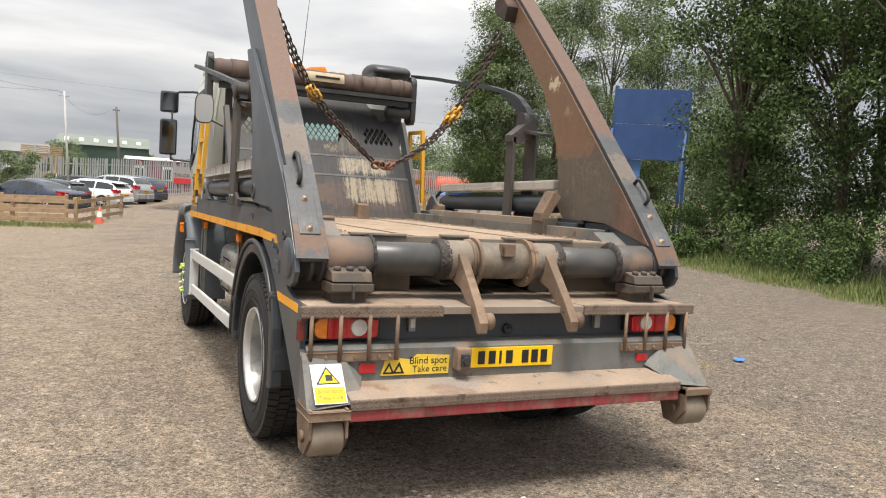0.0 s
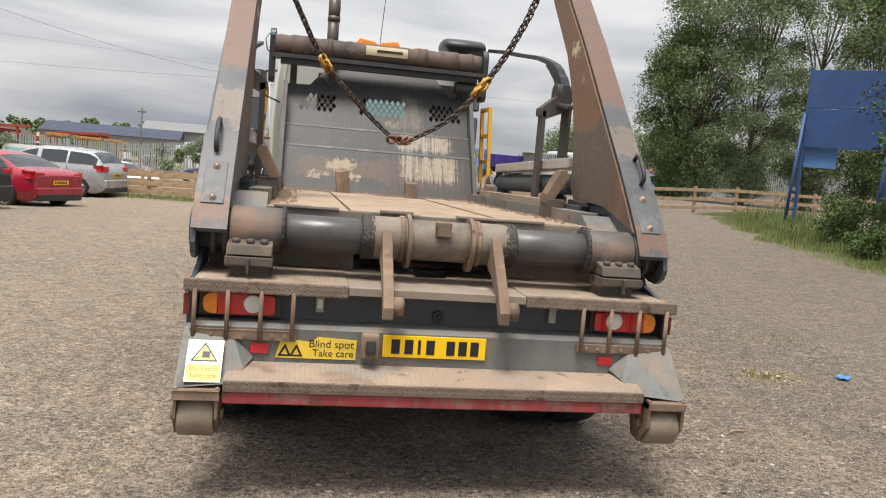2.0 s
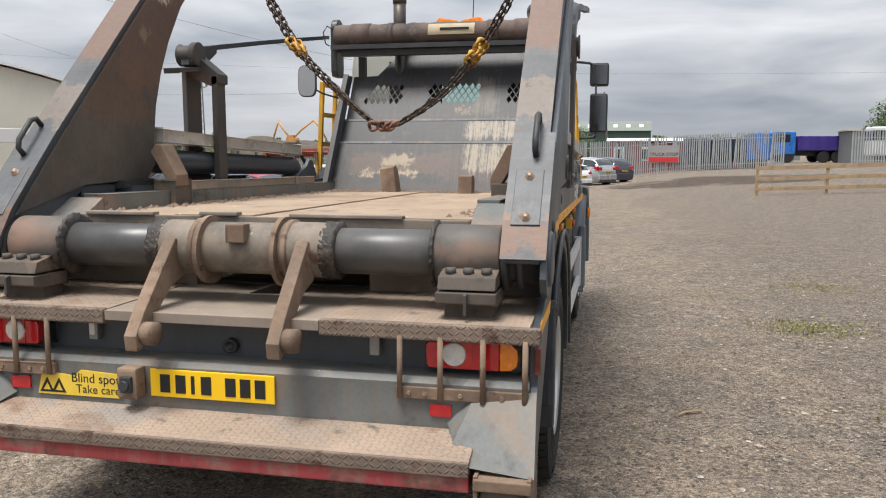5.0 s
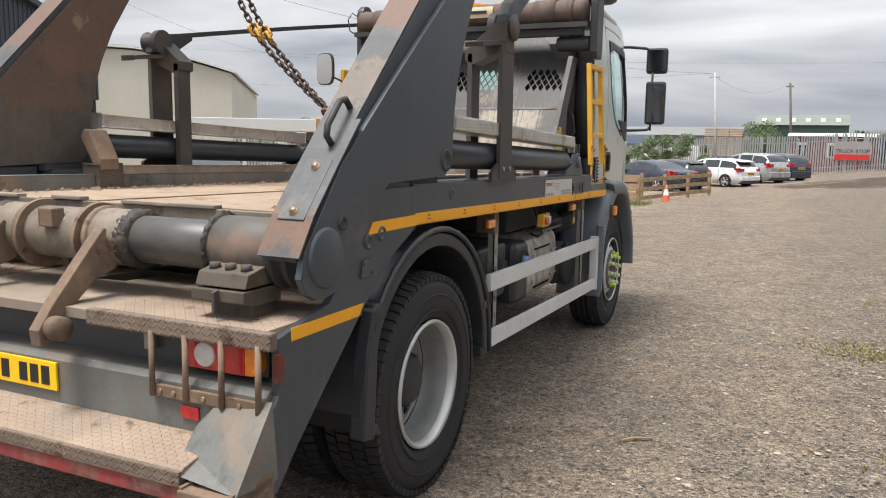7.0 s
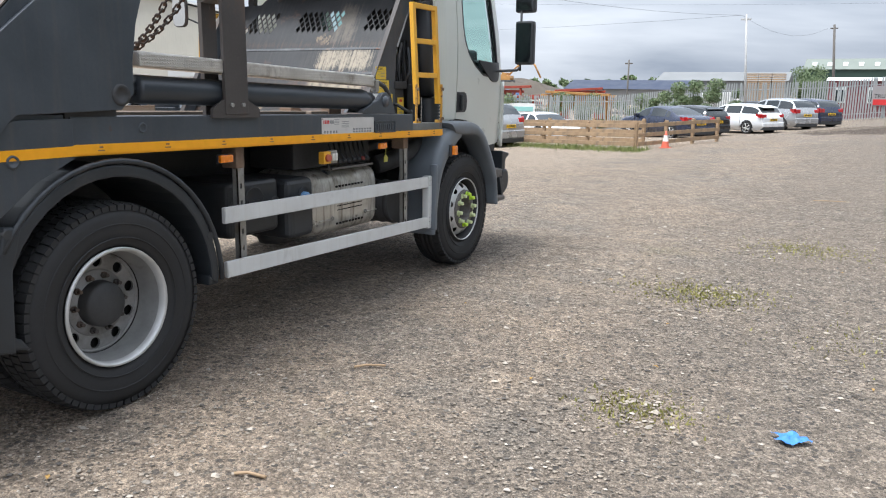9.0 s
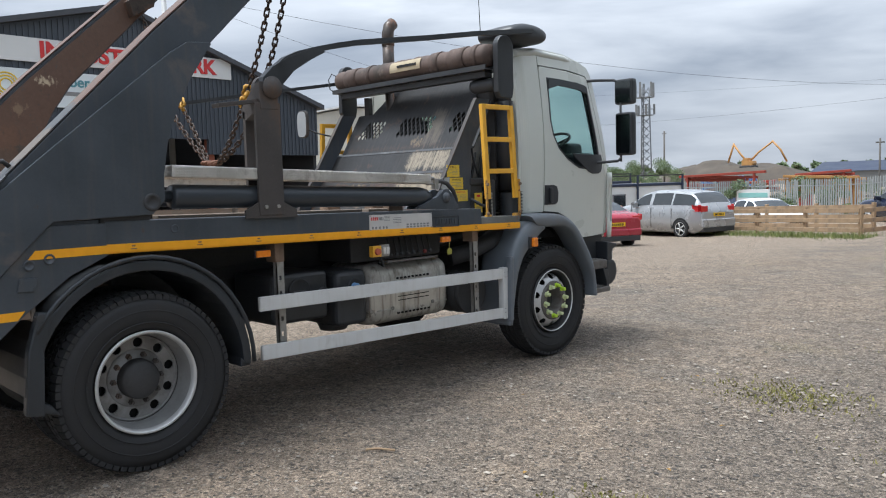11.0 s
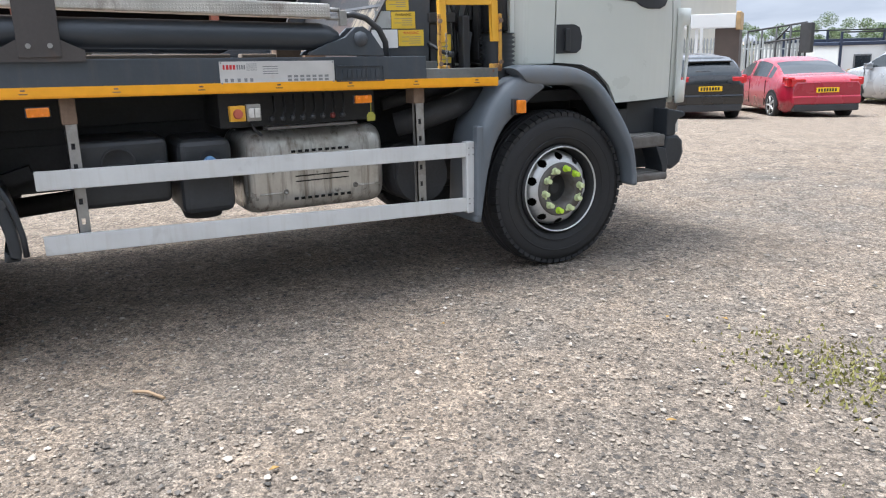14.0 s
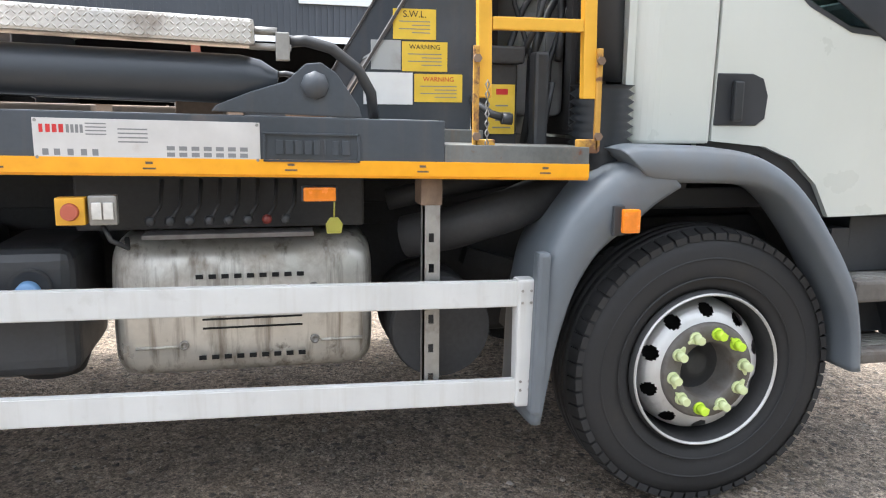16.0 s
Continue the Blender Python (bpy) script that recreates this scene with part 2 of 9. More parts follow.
YEL_LABEL = surf("yellow_label", (0.72, 0.50, 0.05), 0.5, vary=0.1, scale=12, patches=(((0.5, 0.4, 0.2), 10, 0.6, 0.8, 0.7),))
PLATE_YEL = plain("number_plate_yellow", (0.85, 0.52, 0.01), 0.35)
INK = plain("black_ink", (0.012, 0.012, 0.012), 0.5)
GREY_INK = plain("grey_ink", (0.22, 0.22, 0.22), 0.6)
RED_INK = plain("red_ink", (0.55, 0.03, 0.03), 0.5)
WHITE_LABEL = surf("white_label", (0.74, 0.74, 0.72), 0.5, vary=0.06, scale=9, patches=(((0.5, 0.42, 0.34), 6, 0.62, 0.85, 0.7),))
STEEL_LABEL = surf("aluminium_label", (0.62, 0.60, 0.58), 0.4, 0.3, vary=0.1, scale=7, patches=(((0.45, 0.30, 0.22), 5, 0.6, 0.85, 0.7),))
RED_STRIP = surf("worn_red_paint", (0.28, 0.04, 0.042), 0.6, vary=0.3, scale=7, patches=(((0.26, 0.17, 0.13), 6, 0.50, 0.66, 0.85), ((0.10, 0.05, 0.04), 9, 0.54, 0.68, 0.8), ((0.16, 0.13, 0.11), 22, 0.60, 0.68, 0.8)), streak=((0.24, 0.18, 0.14), 0.45))
LENS_RED = surf("red_lens", (0.48, 0.018, 0.022), 0.2, vary=0.15, scale=30, grain=160, bump=0.2, coat=0.6)
LENS_AMB = surf("amber_lens", (0.78, 0.22, 0.012), 0.22, vary=0.15, scale=30, grain=160, bump=0.2, coat=0.6)
LENS_CLR = surf("clear_lens", (0.62, 0.60, 0.56), 0.2, vary=0.15, scale=30, grain=160, bump=0.2, coat=0.6)
LENS_WORN = surf("weathered_red_lens", (0.15, 0.022, 0.016), 0.45, vary=0.3, scale=25, grain=120, bump=0.2, patches=(((0.10, 0.07, 0.05), 14, 0.5, 0.7, 0.7),))
LIME = plain("lime_plastic", (0.55, 0.78, 0.05), 0.45)
LIME_PALE = plain("faded_lime_plastic", (0.60, 0.66, 0.36), 0.5)
CHAIN_MAT = surf("oily_chain_steel", (0.055, 0.043, 0.036), 0.55, 0.5, vary=0.4, scale=20, patches=((RUST, 8, 0.5, 0.7, 0.9),))
CHAIN_YEL = surf("worn_yellow_shackle", (0.55, 0.30, 0.04), 0.6, vary=0.3, scale=25, patches=((RUST, 18, 0.5, 0.62, 0.9),))
ROLL_SHEET = surf("grimy_rolled_sheet", (0.095, 0.066, 0.054), 0.75, vary=0.35, scale=2.5, bump=0.4, bump_d=0.01, patches=(((0.045, 0.036, 0.03), 2.2, 0.48, 0.66, 0.8), ((0.17, 0.135, 0.11), 6, 0.60, 0.72, 0.8)))
ROLLER = surf("scuffed_roller_steel", (0.25, 0.205, 0.155), 0.55, 0.25, vary=0.25, scale=9, patches=(((0.20, 0.16, 0.12), 6, 0.54, 0.68, 0.7), ((0.55, 0.52, 0.46), 22, 0.68, 0.72, 0.5)))
STAND_BROWN = surf("dark_brown_grey_steel", (0.058, 0.050, 0.046), 0.6, vary=0.3, scale=3, patches=(((0.12, 0.075, 0.05), 3, 0.56, 0.72, 0.8), ((0.17, 0.15, 0.13), 9, 0.66, 0.74, 0.7)))
PATCH_TAN = surf("faded_sheet_patch", (0.42, 0.35, 0.235), 0.8, vary=0.15, scale=8, patches=(((0.2, 0.15, 0.1), 7, 0.6, 0.75, 0.8),))


def gate_material(name, base, scrapes, along="X", rough=0.40, metal=0.25, streaks=0.35, scratches=0.0):
    """Dark painted steel with scraped areas: (colour, x0, x1, z0, z1, drip, amount)."""
    m, n, l, p = node_mat(name)
    co = n.new("ShaderNodeTexCoord").outputs["Object"]
    sx = n.new("ShaderNodeSeparateXYZ")
    l.new(co, sx.inputs[0])
    big, fine = noise_node(n, l, co, 2.4, 8, 0.65), noise_node(n, l, co, 40, 5, 0.65)
    c = ramp_node(n, l, big, 0.3, 0.72, (*[v * 0.65 for v in base], 1), (*[v * 1.5 for v in base], 1))
    c = mix_node(n, l, math_node(n, l, "MULTIPLY", ramp_node(n, l, noise_node(n, l, co, 1.0, 7, 0.65, stretch=(26, 0, 1.5) if along == "X" else (0, 26, 1.5)), 0.52, 0.75), streaks), c, (0.22, 0.185, 0.15))
    c = mix_node(n, l, math_node(n, l, "MULTIPLY", ramp_node(n, l, noise_node(n, l, co, 6, 8, 0.7), 0.60, 0.68), 0.5), c, (0.13, 0.072, 0.045))
    for col, x0, x1, z0, z1, drip, amount in scrapes:
        box = None
        for out, a, b, soft in ((sx.outputs[along], x0, x1, 0.08), (sx.outputs["Z"], z0, z1, 0.06)):
            lo = math_node(n, l, "MULTIPLY", math_node(n, l, "SUBTRACT", out, a - soft), 1 / (2 * soft))
            hi = math_node(n, l, "MULTIPLY", math_node(n, l, "SUBTRACT", b + soft, out), 1 / (2 * soft))
            both = math_node(n, l, "MAXIMUM", math_node(n, l, "MINIMUM", math_node(n, l, "MINIMUM", lo, hi), 1.0), 0.0)
            box = both if box is None else math_node(n, l, "MULTIPLY", box, both)
        flake = noise_node(n, l, co, 26 if drip else 17, 12, 0.78, distort=0.15, stretch=(1, 1, 0.6))
        if drip:                                           # flaking that runs down in streaks
            run = noise_node(n, l, co, 1.0, 6, 0.65, stretch=(44, 0, 1.6) if along == "X" else (0, 44, 1.6))
            flake = math_node(n, l, "ADD", math_node(n, l, "MULTIPLY", flake, 0.38), math_node(n, l, "MULTIPLY", run, 0.66))
        f = ramp_node(n, l, math_node(n, l, "ADD", math_node(n, l, "MULTIPLY", box, 0.28 if drip else 0.33), flake), 0.70 if drip else 0.69, 0.82 if drip else 0.76)
        f = math_node(n, l, "MULTIPLY", math_node(n, l, "MULTIPLY", f, math_node(n, l, "GREATER_THAN", box, 0.01)), amount)
        c = mix_node(n, l, f, c, col)
    if scratches:                                          # hairline curved scratches
        for sc, col in ((2.2, (0.36, 0.29, 0.20)), (3.7, (0.05, 0.04, 0.035)), (5.1, (0.33, 0.25, 0.17))):
            nz = noise_node(n, l, co, sc, 1.0, 0.4, distort=2.2)
            line = math_node(n, l, "LESS_THAN", math_node(n, l, "ABSOLUTE", math_node(n, l, "SUBTRACT", nz, 0.5)), 0.006)
            c = mix_node(n, l, math_node(n, l, "MULTIPLY", line, scratches), c, col)
    c = mix_node(n, l, 0.2, c, ramp_node(n, l, fine, 0.3, 0.7, (0.4, 0.4, 0.4, 1), (1.5, 1.5, 1.5, 1)), "MULTIPLY")
    l.new(c, p.inputs["Base Color"])
    p.inputs["Roughness"].default_value = rough
    p.inputs["Metallic"].default_value = metal
    bp = n.new("ShaderNodeBump")
    bp.inputs["Strength"].default_value, bp.inputs["Distance"].default_value = 0.3, 0.004
    l.new(fine, bp.inputs["Height"])
    l.new(bp.outputs[0], p.inputs["Normal"])
    return m


GATE = gate_material("scraped_headboard", (0.022, 0.020, 0.019), (((0.085, 0.047, 0.028), -0.80, 0.10, 1.40, 1.62, False, 0.7), ((0.075, 0.042, 0.03), 0.0, 0.9, 1.34, 1.66, True, 0.7), ((0.31, 0.245, 0.16), -0.74, -0.08, 1.41, 1.47, False, 0.9), ((0.30, 0.23, 0.145), -0.50, -0.20, 1.47, 1.62, False, 0.75), ((0.27, 0.225, 0.16), 0.18, 0.82, 1.42, 1.72, True, 0.9), ((0.04, 0.028, 0.022), -0.9, 0.95, 1.27, 1.36, False, 0.9)), "X", 0.50, 0.0, 0.16)
GATE_DK = gate_material("dark_headboard", (0.020, 0.020, 0.021), (((0.29, 0.245, 0.18), 0.16, 0.78, 1.70, 1.93, True, 0.9), ((0.17, 0.14, 0.105), 0.18, 0.48, 1.92, 2.30, True, 0.5), ((0.24, 0.175, 0.105), 0.04, 0.26, 1.95, 2.04, False, 0.6), ((0.08, 0.048, 0.032), -0.9, 0.9, 1.90, 1.99, True, 0.5)), "X", 0.50, 0.0, 0.12)
ARM_INNER_RUST = gate_material("scratched_rust_plate", (0.135, 0.080, 0.055), (((0.105, 0.098, 0.08), 0.60, 1.40, 1.45, 2.0, False, 0.7), ((0.21, 0.12, 0.07), 0.9, 2.3, 1.9, 3.2, False, 0.7), ((0.55, 0.46, 0.32), 1.38, 1.60, 2.43, 2.55, False, 1.0), ((0.34, 0.25, 0.16), 1.2, 1.35, 2.2, 2.32, False, 0.6)), "Y", 0.62, 0.1, 0.25, 0.14)
ARM_INNER = gate_material("scuffed_arm_plate", (0.074, 0.063, 0.054), (((0.13, 0.07, 0.046), 1.0, 2.4, 1.95, 3.4, False, 0.7), ((0.16, 0.085, 0.05), 0.7, 1.3, 1.75, 2.15, False, 0.35), ((0.50, 0.42, 0.30), 1.40, 1.58, 2.45, 2.53, False, 1.0), ((0.30, 0.22, 0.14), 1.2, 1.35, 2.2, 2.32, False, 0.5)), "Y", 0.58, 0.1, 0.10)
ARM_REAR = gate_material("scuffed_arm_edge", (0.070, 0.073, 0.077), (((0.14, 0.078, 0.052), 0.85, 2.5, 2.05, 3.6, False, 0.85), ((0.16, 0.085, 0.05), 0.10, 0.32, 1.22, 1.42, False, 0.75), ((0.20, 0.15, 0.11), 0.45, 0.8, 1.75, 2.0, False, 0.5)), "Y", 0.52, 0.15, 0.3)
GLASS = glass("window_glass", (0.70, 0.84, 0.80))
MIRROR = surf("mirror_glass", (0.16, 0.17, 0.18), 0.05, 1.0, vary=0.02, bump=0.0)
TRIM_DK = surf("dark_cab_trim", (0.03, 0.032, 0.036), 0.5, vary=0.2, scale=5)
SEAT_MAT = surf("grey_seat_cloth", (0.06, 0.06, 0.07), 0.9, vary=0.2, scale=8)
# near-black that stands for the shade in wheel wells, arches, slots and gaps
HOLE_SHADE = plain("opening_shade", (0.008, 0.008, 0.008), 0.9)
BRASS = surf("rusty_bolt_head", (0.33, 0.24, 0.17), 0.45, 0.6, vary=0.3, scale=30)
DUSTY_PLATE = surf("dusty_smooth_plate", (0.235, 0.190, 0.150), 0.85, vary=0.25, scale=3, patches=(((0.15, 0.14, 0.13), 3, 0.55, 0.72, 0.7), ((0.36, 0.27, 0.20), 7, 0.58, 0.7, 0.9)))
FADED_INK = plain("faded_olive_ink", (0.20, 0.19, 0.06), 0.6)
BARREL = surf("dulled_rim_barrel", (0.25, 0.245, 0.24), 0.5, 0.4, vary=0.3, scale=6, patches=(((0.10, 0.085, 0.07), 5, 0.5, 0.75, 0.85),))
# silver rim paint darkened for the shade inside the barrel; brown patches are grime
BARREL_SILVER = surf("shaded_scuffed_barrel", (0.33, 0.33, 0.32), 0.42, 0.5, vary=0.2, scale=7, patches=(((0.15, 0.13, 0.11), 6, 0.54, 0.78, 0.85),))
PALE_PANEL = surf("pale_grey_panel", (0.38, 0.39, 0.38), 0.5, vary=0.1, scale=2, patches=(((0.22, 0.20, 0.18), 4, 0.58, 0.8, 0.8),))
MIRROR_FACE = surf("work_mirror_glass", (0.55, 0.53, 0.50), 0.06, 1.0, vary=0.05, bump=0.0)
BLOCK_BROWN = surf("grimy_brown_block", (0.082, 0.066, 0.052), 0.75, vary=0.35, scale=7, patches=(((0.22, 0.155, 0.105), 4, 0.53, 0.72, 0.9), ((0.03, 0.024, 0.02), 8, 0.58, 0.68, 0.7)))


# ---- mesh helpers ----
def put(bm, v):
    return bm.verts.new(v)


def block(bm, x0, x1, y0, y1, z0, z1, bev=0.004, rot=None, at=None):
    """A box with bevelled edges; rot turns it about at."""
    t = bmesh.new()
    bmesh.ops.create_cube(t, size=1.0)
    for v in t.verts:
        v.co = Vector(((x0 + x1) / 2 + v.co.x * (x1 - x0), (y0 + y1) / 2 + v.co.y * (y1 - y0), (z0 + z1) / 2 + v.co.z * (z1 - z0)))
    if bev:
        bev = min(bev, 0.3 * min(abs(x1 - x0), abs(y1 - y0), abs(z1 - z0)))
        bmesh.ops.bevel(t, geom=t.edges[:], offset=bev, segments=4 if bev > 0.03 else 2, profile=0.6, affect="EDGES")
    if rot is not None:
        bmesh.ops.rotate(t, verts=t.verts, cent=at if at is not None else ((x0 + x1) / 2, (y0 + y1) / 2, (z0 + z1) / 2), matrix=rot)
    merge(bm, t)


def merge(bm, t):
    me = bpy.data.meshes.new("tmp")
    bmesh.ops.recalc_face_normals(t, faces=t.faces[:])
    t.to_mesh(me)
    t.free()
    bm.from_mesh(me)
    bpy.data.meshes.remove(me)


PLANES = {"yz": lambda u, v, w: (w, u, v), "xz": lambda u, v, w: (u, w, v), "xy": lambda u, v, w: (u, v, w)}


def plate(bm, outer, lo, hi, plane="yz", holes=(), bev=0.0):
    """A flat outline (with holes) given thickness from lo to hi across its plane."""
    t = bmesh.new()
    f3 = PLANES[plane]
    edges = []
    for loop in (outer, *holes):
        vs = [t.verts.new(f3(u, v, lo)) for u, v in loop]
        edges += [t.edges.new((vs[i], vs[(i + 1) % len(vs)])) for i in range(len(vs))]
    if holes:
        bmesh.ops.triangle_fill(t, use_beauty=True, use_dissolve=False, edges=edges)
    else:
        bmesh.ops.contextual_create(t, geom=edges)
    faces = t.faces[:]
    ex = bmesh.ops.extrude_face_region(t, geom=faces)
    d = Vector(f3(0, 0, hi - lo))
    bmesh.ops.translate(t, verts=[g for g in ex["geom"] if isinstance(g, bmesh.types.BMVert)], vec=d)
    bmesh.ops.recalc_face_normals(t, faces=t.faces[:])
    if bev:
        sharp = [e for e in t.edges if len(e.link_faces) == 2 and e.calc_face_angle(0) > 0.9]
        bmesh.ops.bevel(t, geom=sharp, offset=bev, segments=2, profile=0.6, affect="EDGES")
    merge(bm, t)


def rod(bm, a, b, r, seg=16, r2=None, caps=True):
    """A round bar from a to b."""
    a, b = Vector(a), Vector(b)
    q = (b - a).to_track_quat("Z", "Y")
    rings = []
    for p, rr in ((a, r), (b, r if r2 is None else r2)):
        rings.append([put(bm, p + q @ Vector((rr * math.cos(2 * math.pi * i / seg), rr * math.sin(2 * math.pi * i / seg), 0))) for i in range(seg)])
    for i in range(seg):
        f = bm.faces.new((rings[0][i], rings[0][(i + 1) % seg], rings[1][(i + 1) % seg], rings[1][i]))
        f.smooth = True
    if caps:
        bm.faces.new(rings[0][::-1])
        bm.faces.new(rings[1])


def sweep(bm, pts, r, seg=10, closed=False, flat=1.0):
    """A round (or flattened) bar along a polyline."""
    pts = [Vector(p) for p in pts]
    n = len(pts)
    rings = []
    up = Vector((0, 0, 1))
    for i, p in enumerate(pts):
        a = pts[(i - 1) % n] if closed or i > 0 else p
        b = pts[(i + 1) % n] if closed or i < n - 1 else p
        d = (b - a).normalized()
        s = d.cross(up)
        s = Vector((1, 0, 0)) if s.length < 1e-3 else s.normalized()
        if rings and s.dot(side) < 0:
            s = -s
        side = s
        u = s.cross(d)
        rings.append([put(bm, p + (s * math.cos(2 * math.pi * k / seg) + u * math.sin(2 * math.pi * k / seg) * flat) * r) for k in range(seg)])
    for i in range(n if closed else n - 1):
        A, B = rings[i], rings[(i + 1) % n]
        for k in range(seg):
            f = bm.faces.new((A[k], A[(k + 1) % seg], B[(k + 1) % seg], B[k]))
            f.smooth = True
    if not closed:
        bm.faces.new(rings[0][::-1])
        bm.faces.new(rings[-1])


def strip(bm, pts, w_axis, w0, w1, t):
    """A bent flat bar: a polyline in the yz plane with thickness t, wide from w0 to w1 along x."""
    P = [Vector((0, *p)) for p in pts]
    n = len(P)
    loops = []
    for i, p in enumerate(P):
        d = (P[min(i + 1, n - 1)] - P[max(i - 1, 0)]).normalized()
        nrm = Vector((0, -d.z, d.y)) * t
        loops.append([put(bm, (w0, p.y, p.z)), put(bm, (w1, p.y, p.z)), put(bm, (w1, p.y + nrm.y, p.z + nrm.z)), put(bm, (w0, p.y + nrm.y, p.z + nrm.z))])
    for i in range(n - 1):
        for k in range(4):
            bm.faces.new((loops[i][k], loops[i][(k + 1) % 4], loops[i + 1][(k + 1) % 4], loops[i + 1][k]))
    bm.faces.new(loops[0][::-1])
    bm.faces.new(loops[-1])


def lathe(bm, prof, c, seg=48, axis="x", closed=False):
    """Turns (along the axis, radius) points about an axis through c."""
    rings = []
    for a, r in prof:
        ring = []
        for i in range(seg):
            u, v = r * math.cos(2 * math.pi * i / seg), r * math.sin(2 * math.pi * i / seg)
            o = {"x": (a, u, v), "y": (u, a, v), "z": (u, v, a)}[axis]
            ring.append(put(bm, Vector(c) + Vector(o)))
        rings.append(ring)
    m = len(rings)
    for j in range(m if closed else m - 1):
        A, B = rings[j], rings[(j + 1) % m]
        for i in range(seg):
            f = bm.faces.new((A[i], A[(i + 1) % seg], B[(i + 1) % seg], B[i]))
            f.smooth = True
    return rings


def circle(cy, cz, r, seg=24, a0=0.0, a1=360.0):
    full = abs(a1 - a0) >= 360
    k = seg if full else seg + 1
    return [(cy + r * math.cos(radians(a0 + (a1 - a0) * i / seg)), cz + r * math.sin(radians(a0 + (a1 - a0) * i / seg))) for i in range(k)]


def hexagon(bm, c, r, h, axis="x"):
    c = Vector(c)
    d = {"x": Vector((h, 0, 0)), "y": Vector((0, h, 0)), "z": Vector((0, 0, h))}[axis]
    rod(bm, c, c + d, r, 6)


def finish(bm, name, mat, smooth=None):
    bmesh.ops.recalc_face_normals(bm, faces=bm.faces[:])
    me = bpy.data.meshes.new(name)
    bm.to_mesh(me)
    bm.free()
    me.materials.append(mat)
    return me


def part(name, bm, mat, parent, label=""):
    """Links a bmesh as one mesh object under a thing or a part."""
    ob = new(name, finish(bm, name, mat))
    ob.parent = parent
    if label:
        ob["label"] = label
    return ob


def thing(name, label, category, at=(0, 0, 0), yaw=0.0, group="", kind=""):
    ob = new(name)
    ob.matrix_world = pose(*at, 0, 0, yaw)
    return tagged(ob, label, category, group, kind)


def single(name, bm, mat, label, category, at=None, yaw=0.0, group="", kind=""):
    ob = new(name, finish(bm, name, mat))
    if at is not None:
        ob.matrix_world = pose(*at, 0, 0, yaw)
    return tagged(ob, label, category, group, kind)


def lettering(name, body, size, mat, parent, m, depth=0.002, align="CENTER", shear=0.0, wide=1.0, bold=0.0):
    """Raised letters in the built-in font, turned into a mesh, at the pose m of the parent."""
    cu = bpy.data.curves.new("letters", "FONT")
    cu.body, cu.size, cu.extrude, cu.align_x, cu.align_y, cu.shear, cu.offset = body, size, depth, align, "CENTER", shear, bold
    tmp = bpy.data.objects.new("letters", cu)
    scene.collection.objects.link(tmp)
    bpy.context.view_layer.update()
    me = bpy.data.meshes.new_from_object(tmp.evaluated_get(bpy.context.evaluated_depsgraph_get()))
    bpy.data.objects.remove(tmp)
    me.materials.clear()
    me.materials.append(mat)
    for v in me.vertices:
        v.co.x *= wide
    ob = new(name, me)
    ob.parent = parent
    ob.matrix_basis = m
    return ob


REAR_FACE = lambda x, y, z: pose(x, y, z, 90, 0, 0)          # read from behind
RIGHT_FACE = lambda x, y, z: pose(x, y, z, 90, 0, 90)        # read from the right side


def ground_z(x, y):
    """The yard: level round the lorry, falling to the front left and rising to the front right."""
    a = min(max((y - 6.0) / 18.0, 0.0), 1.0)
    a = a * a * (3 - 2 * a)
    g = -0.28 + 0.045 * (x + 1.5) if x > -1.5 else -0.28 + 0.03 * (x + 1.5)
    b, c = min(max((y - 27.0) / 24.0, 0.0), 1.0), min(max((-5.0 - x) / 9.0, 0.0), 1.0)
    d, e = min(max((y - 27.0) / 11.0, 0.0), 1.0), min(max((7.0 - x) / 5.0, 0.0), 1.0)
    return a * min(max(g, -0.5), 0.55) - 0.22 * d * d * (3 - 2 * d) * e * e * (3 - 2 * e) - 0.85 * b * b * (3 - 2 * b) * c * c * (3 - 2 * c)


# ---- the skip lorry ----
lorry = thing("skip_lorry", "grey and off-white skip loader lorry with worn rusty lifting arms", "lorry")
B = bmesh.new


def bed_z(y, z):
    return z - 0.02 * (y - 1.2)


def bed_bar(bm, x0, x1, y0, y1, z0, z1, bev=0.004):
    """A box along the bed, which drops a little towards the cab; z is meant at y = 1.2."""
    t = bmesh.new()
    block(t, x0, x1, y0, y1, z0, z1, bev)
    for v in t.verts:
        v.co.z = bed_z(v.co.y, v.co.z)
    merge(bm, t)


# chassis and axles
for s in (-1, 1):
    bm = B()
    block(bm, s * 0.40, s * 0.50, 1.32, 4.45, 1.055, 1.285)
    part("subframe_rail", bm, CHASSIS, lorry, "black subframe rail under the bed")
    bm = B()
    block(bm, s * 0.36, s * 0.44, 0.15, 6.0, 0.70, 0.962)
    block(bm, s * 0.365, s * 0.435, 1.34, 4.40, 0.96, 1.056)
    part("chassis_rail", bm, CHASSIS, lorry, "grimy black chassis rail")
for y in (0.75, 1.8, 2.9, 4.1):
    bm = B()
    block(bm, -0.37, 0.37, y - 0.05, y + 0.05, 0.80, 1.02)
    part("cross_member", bm, CHASSIS, lorry)
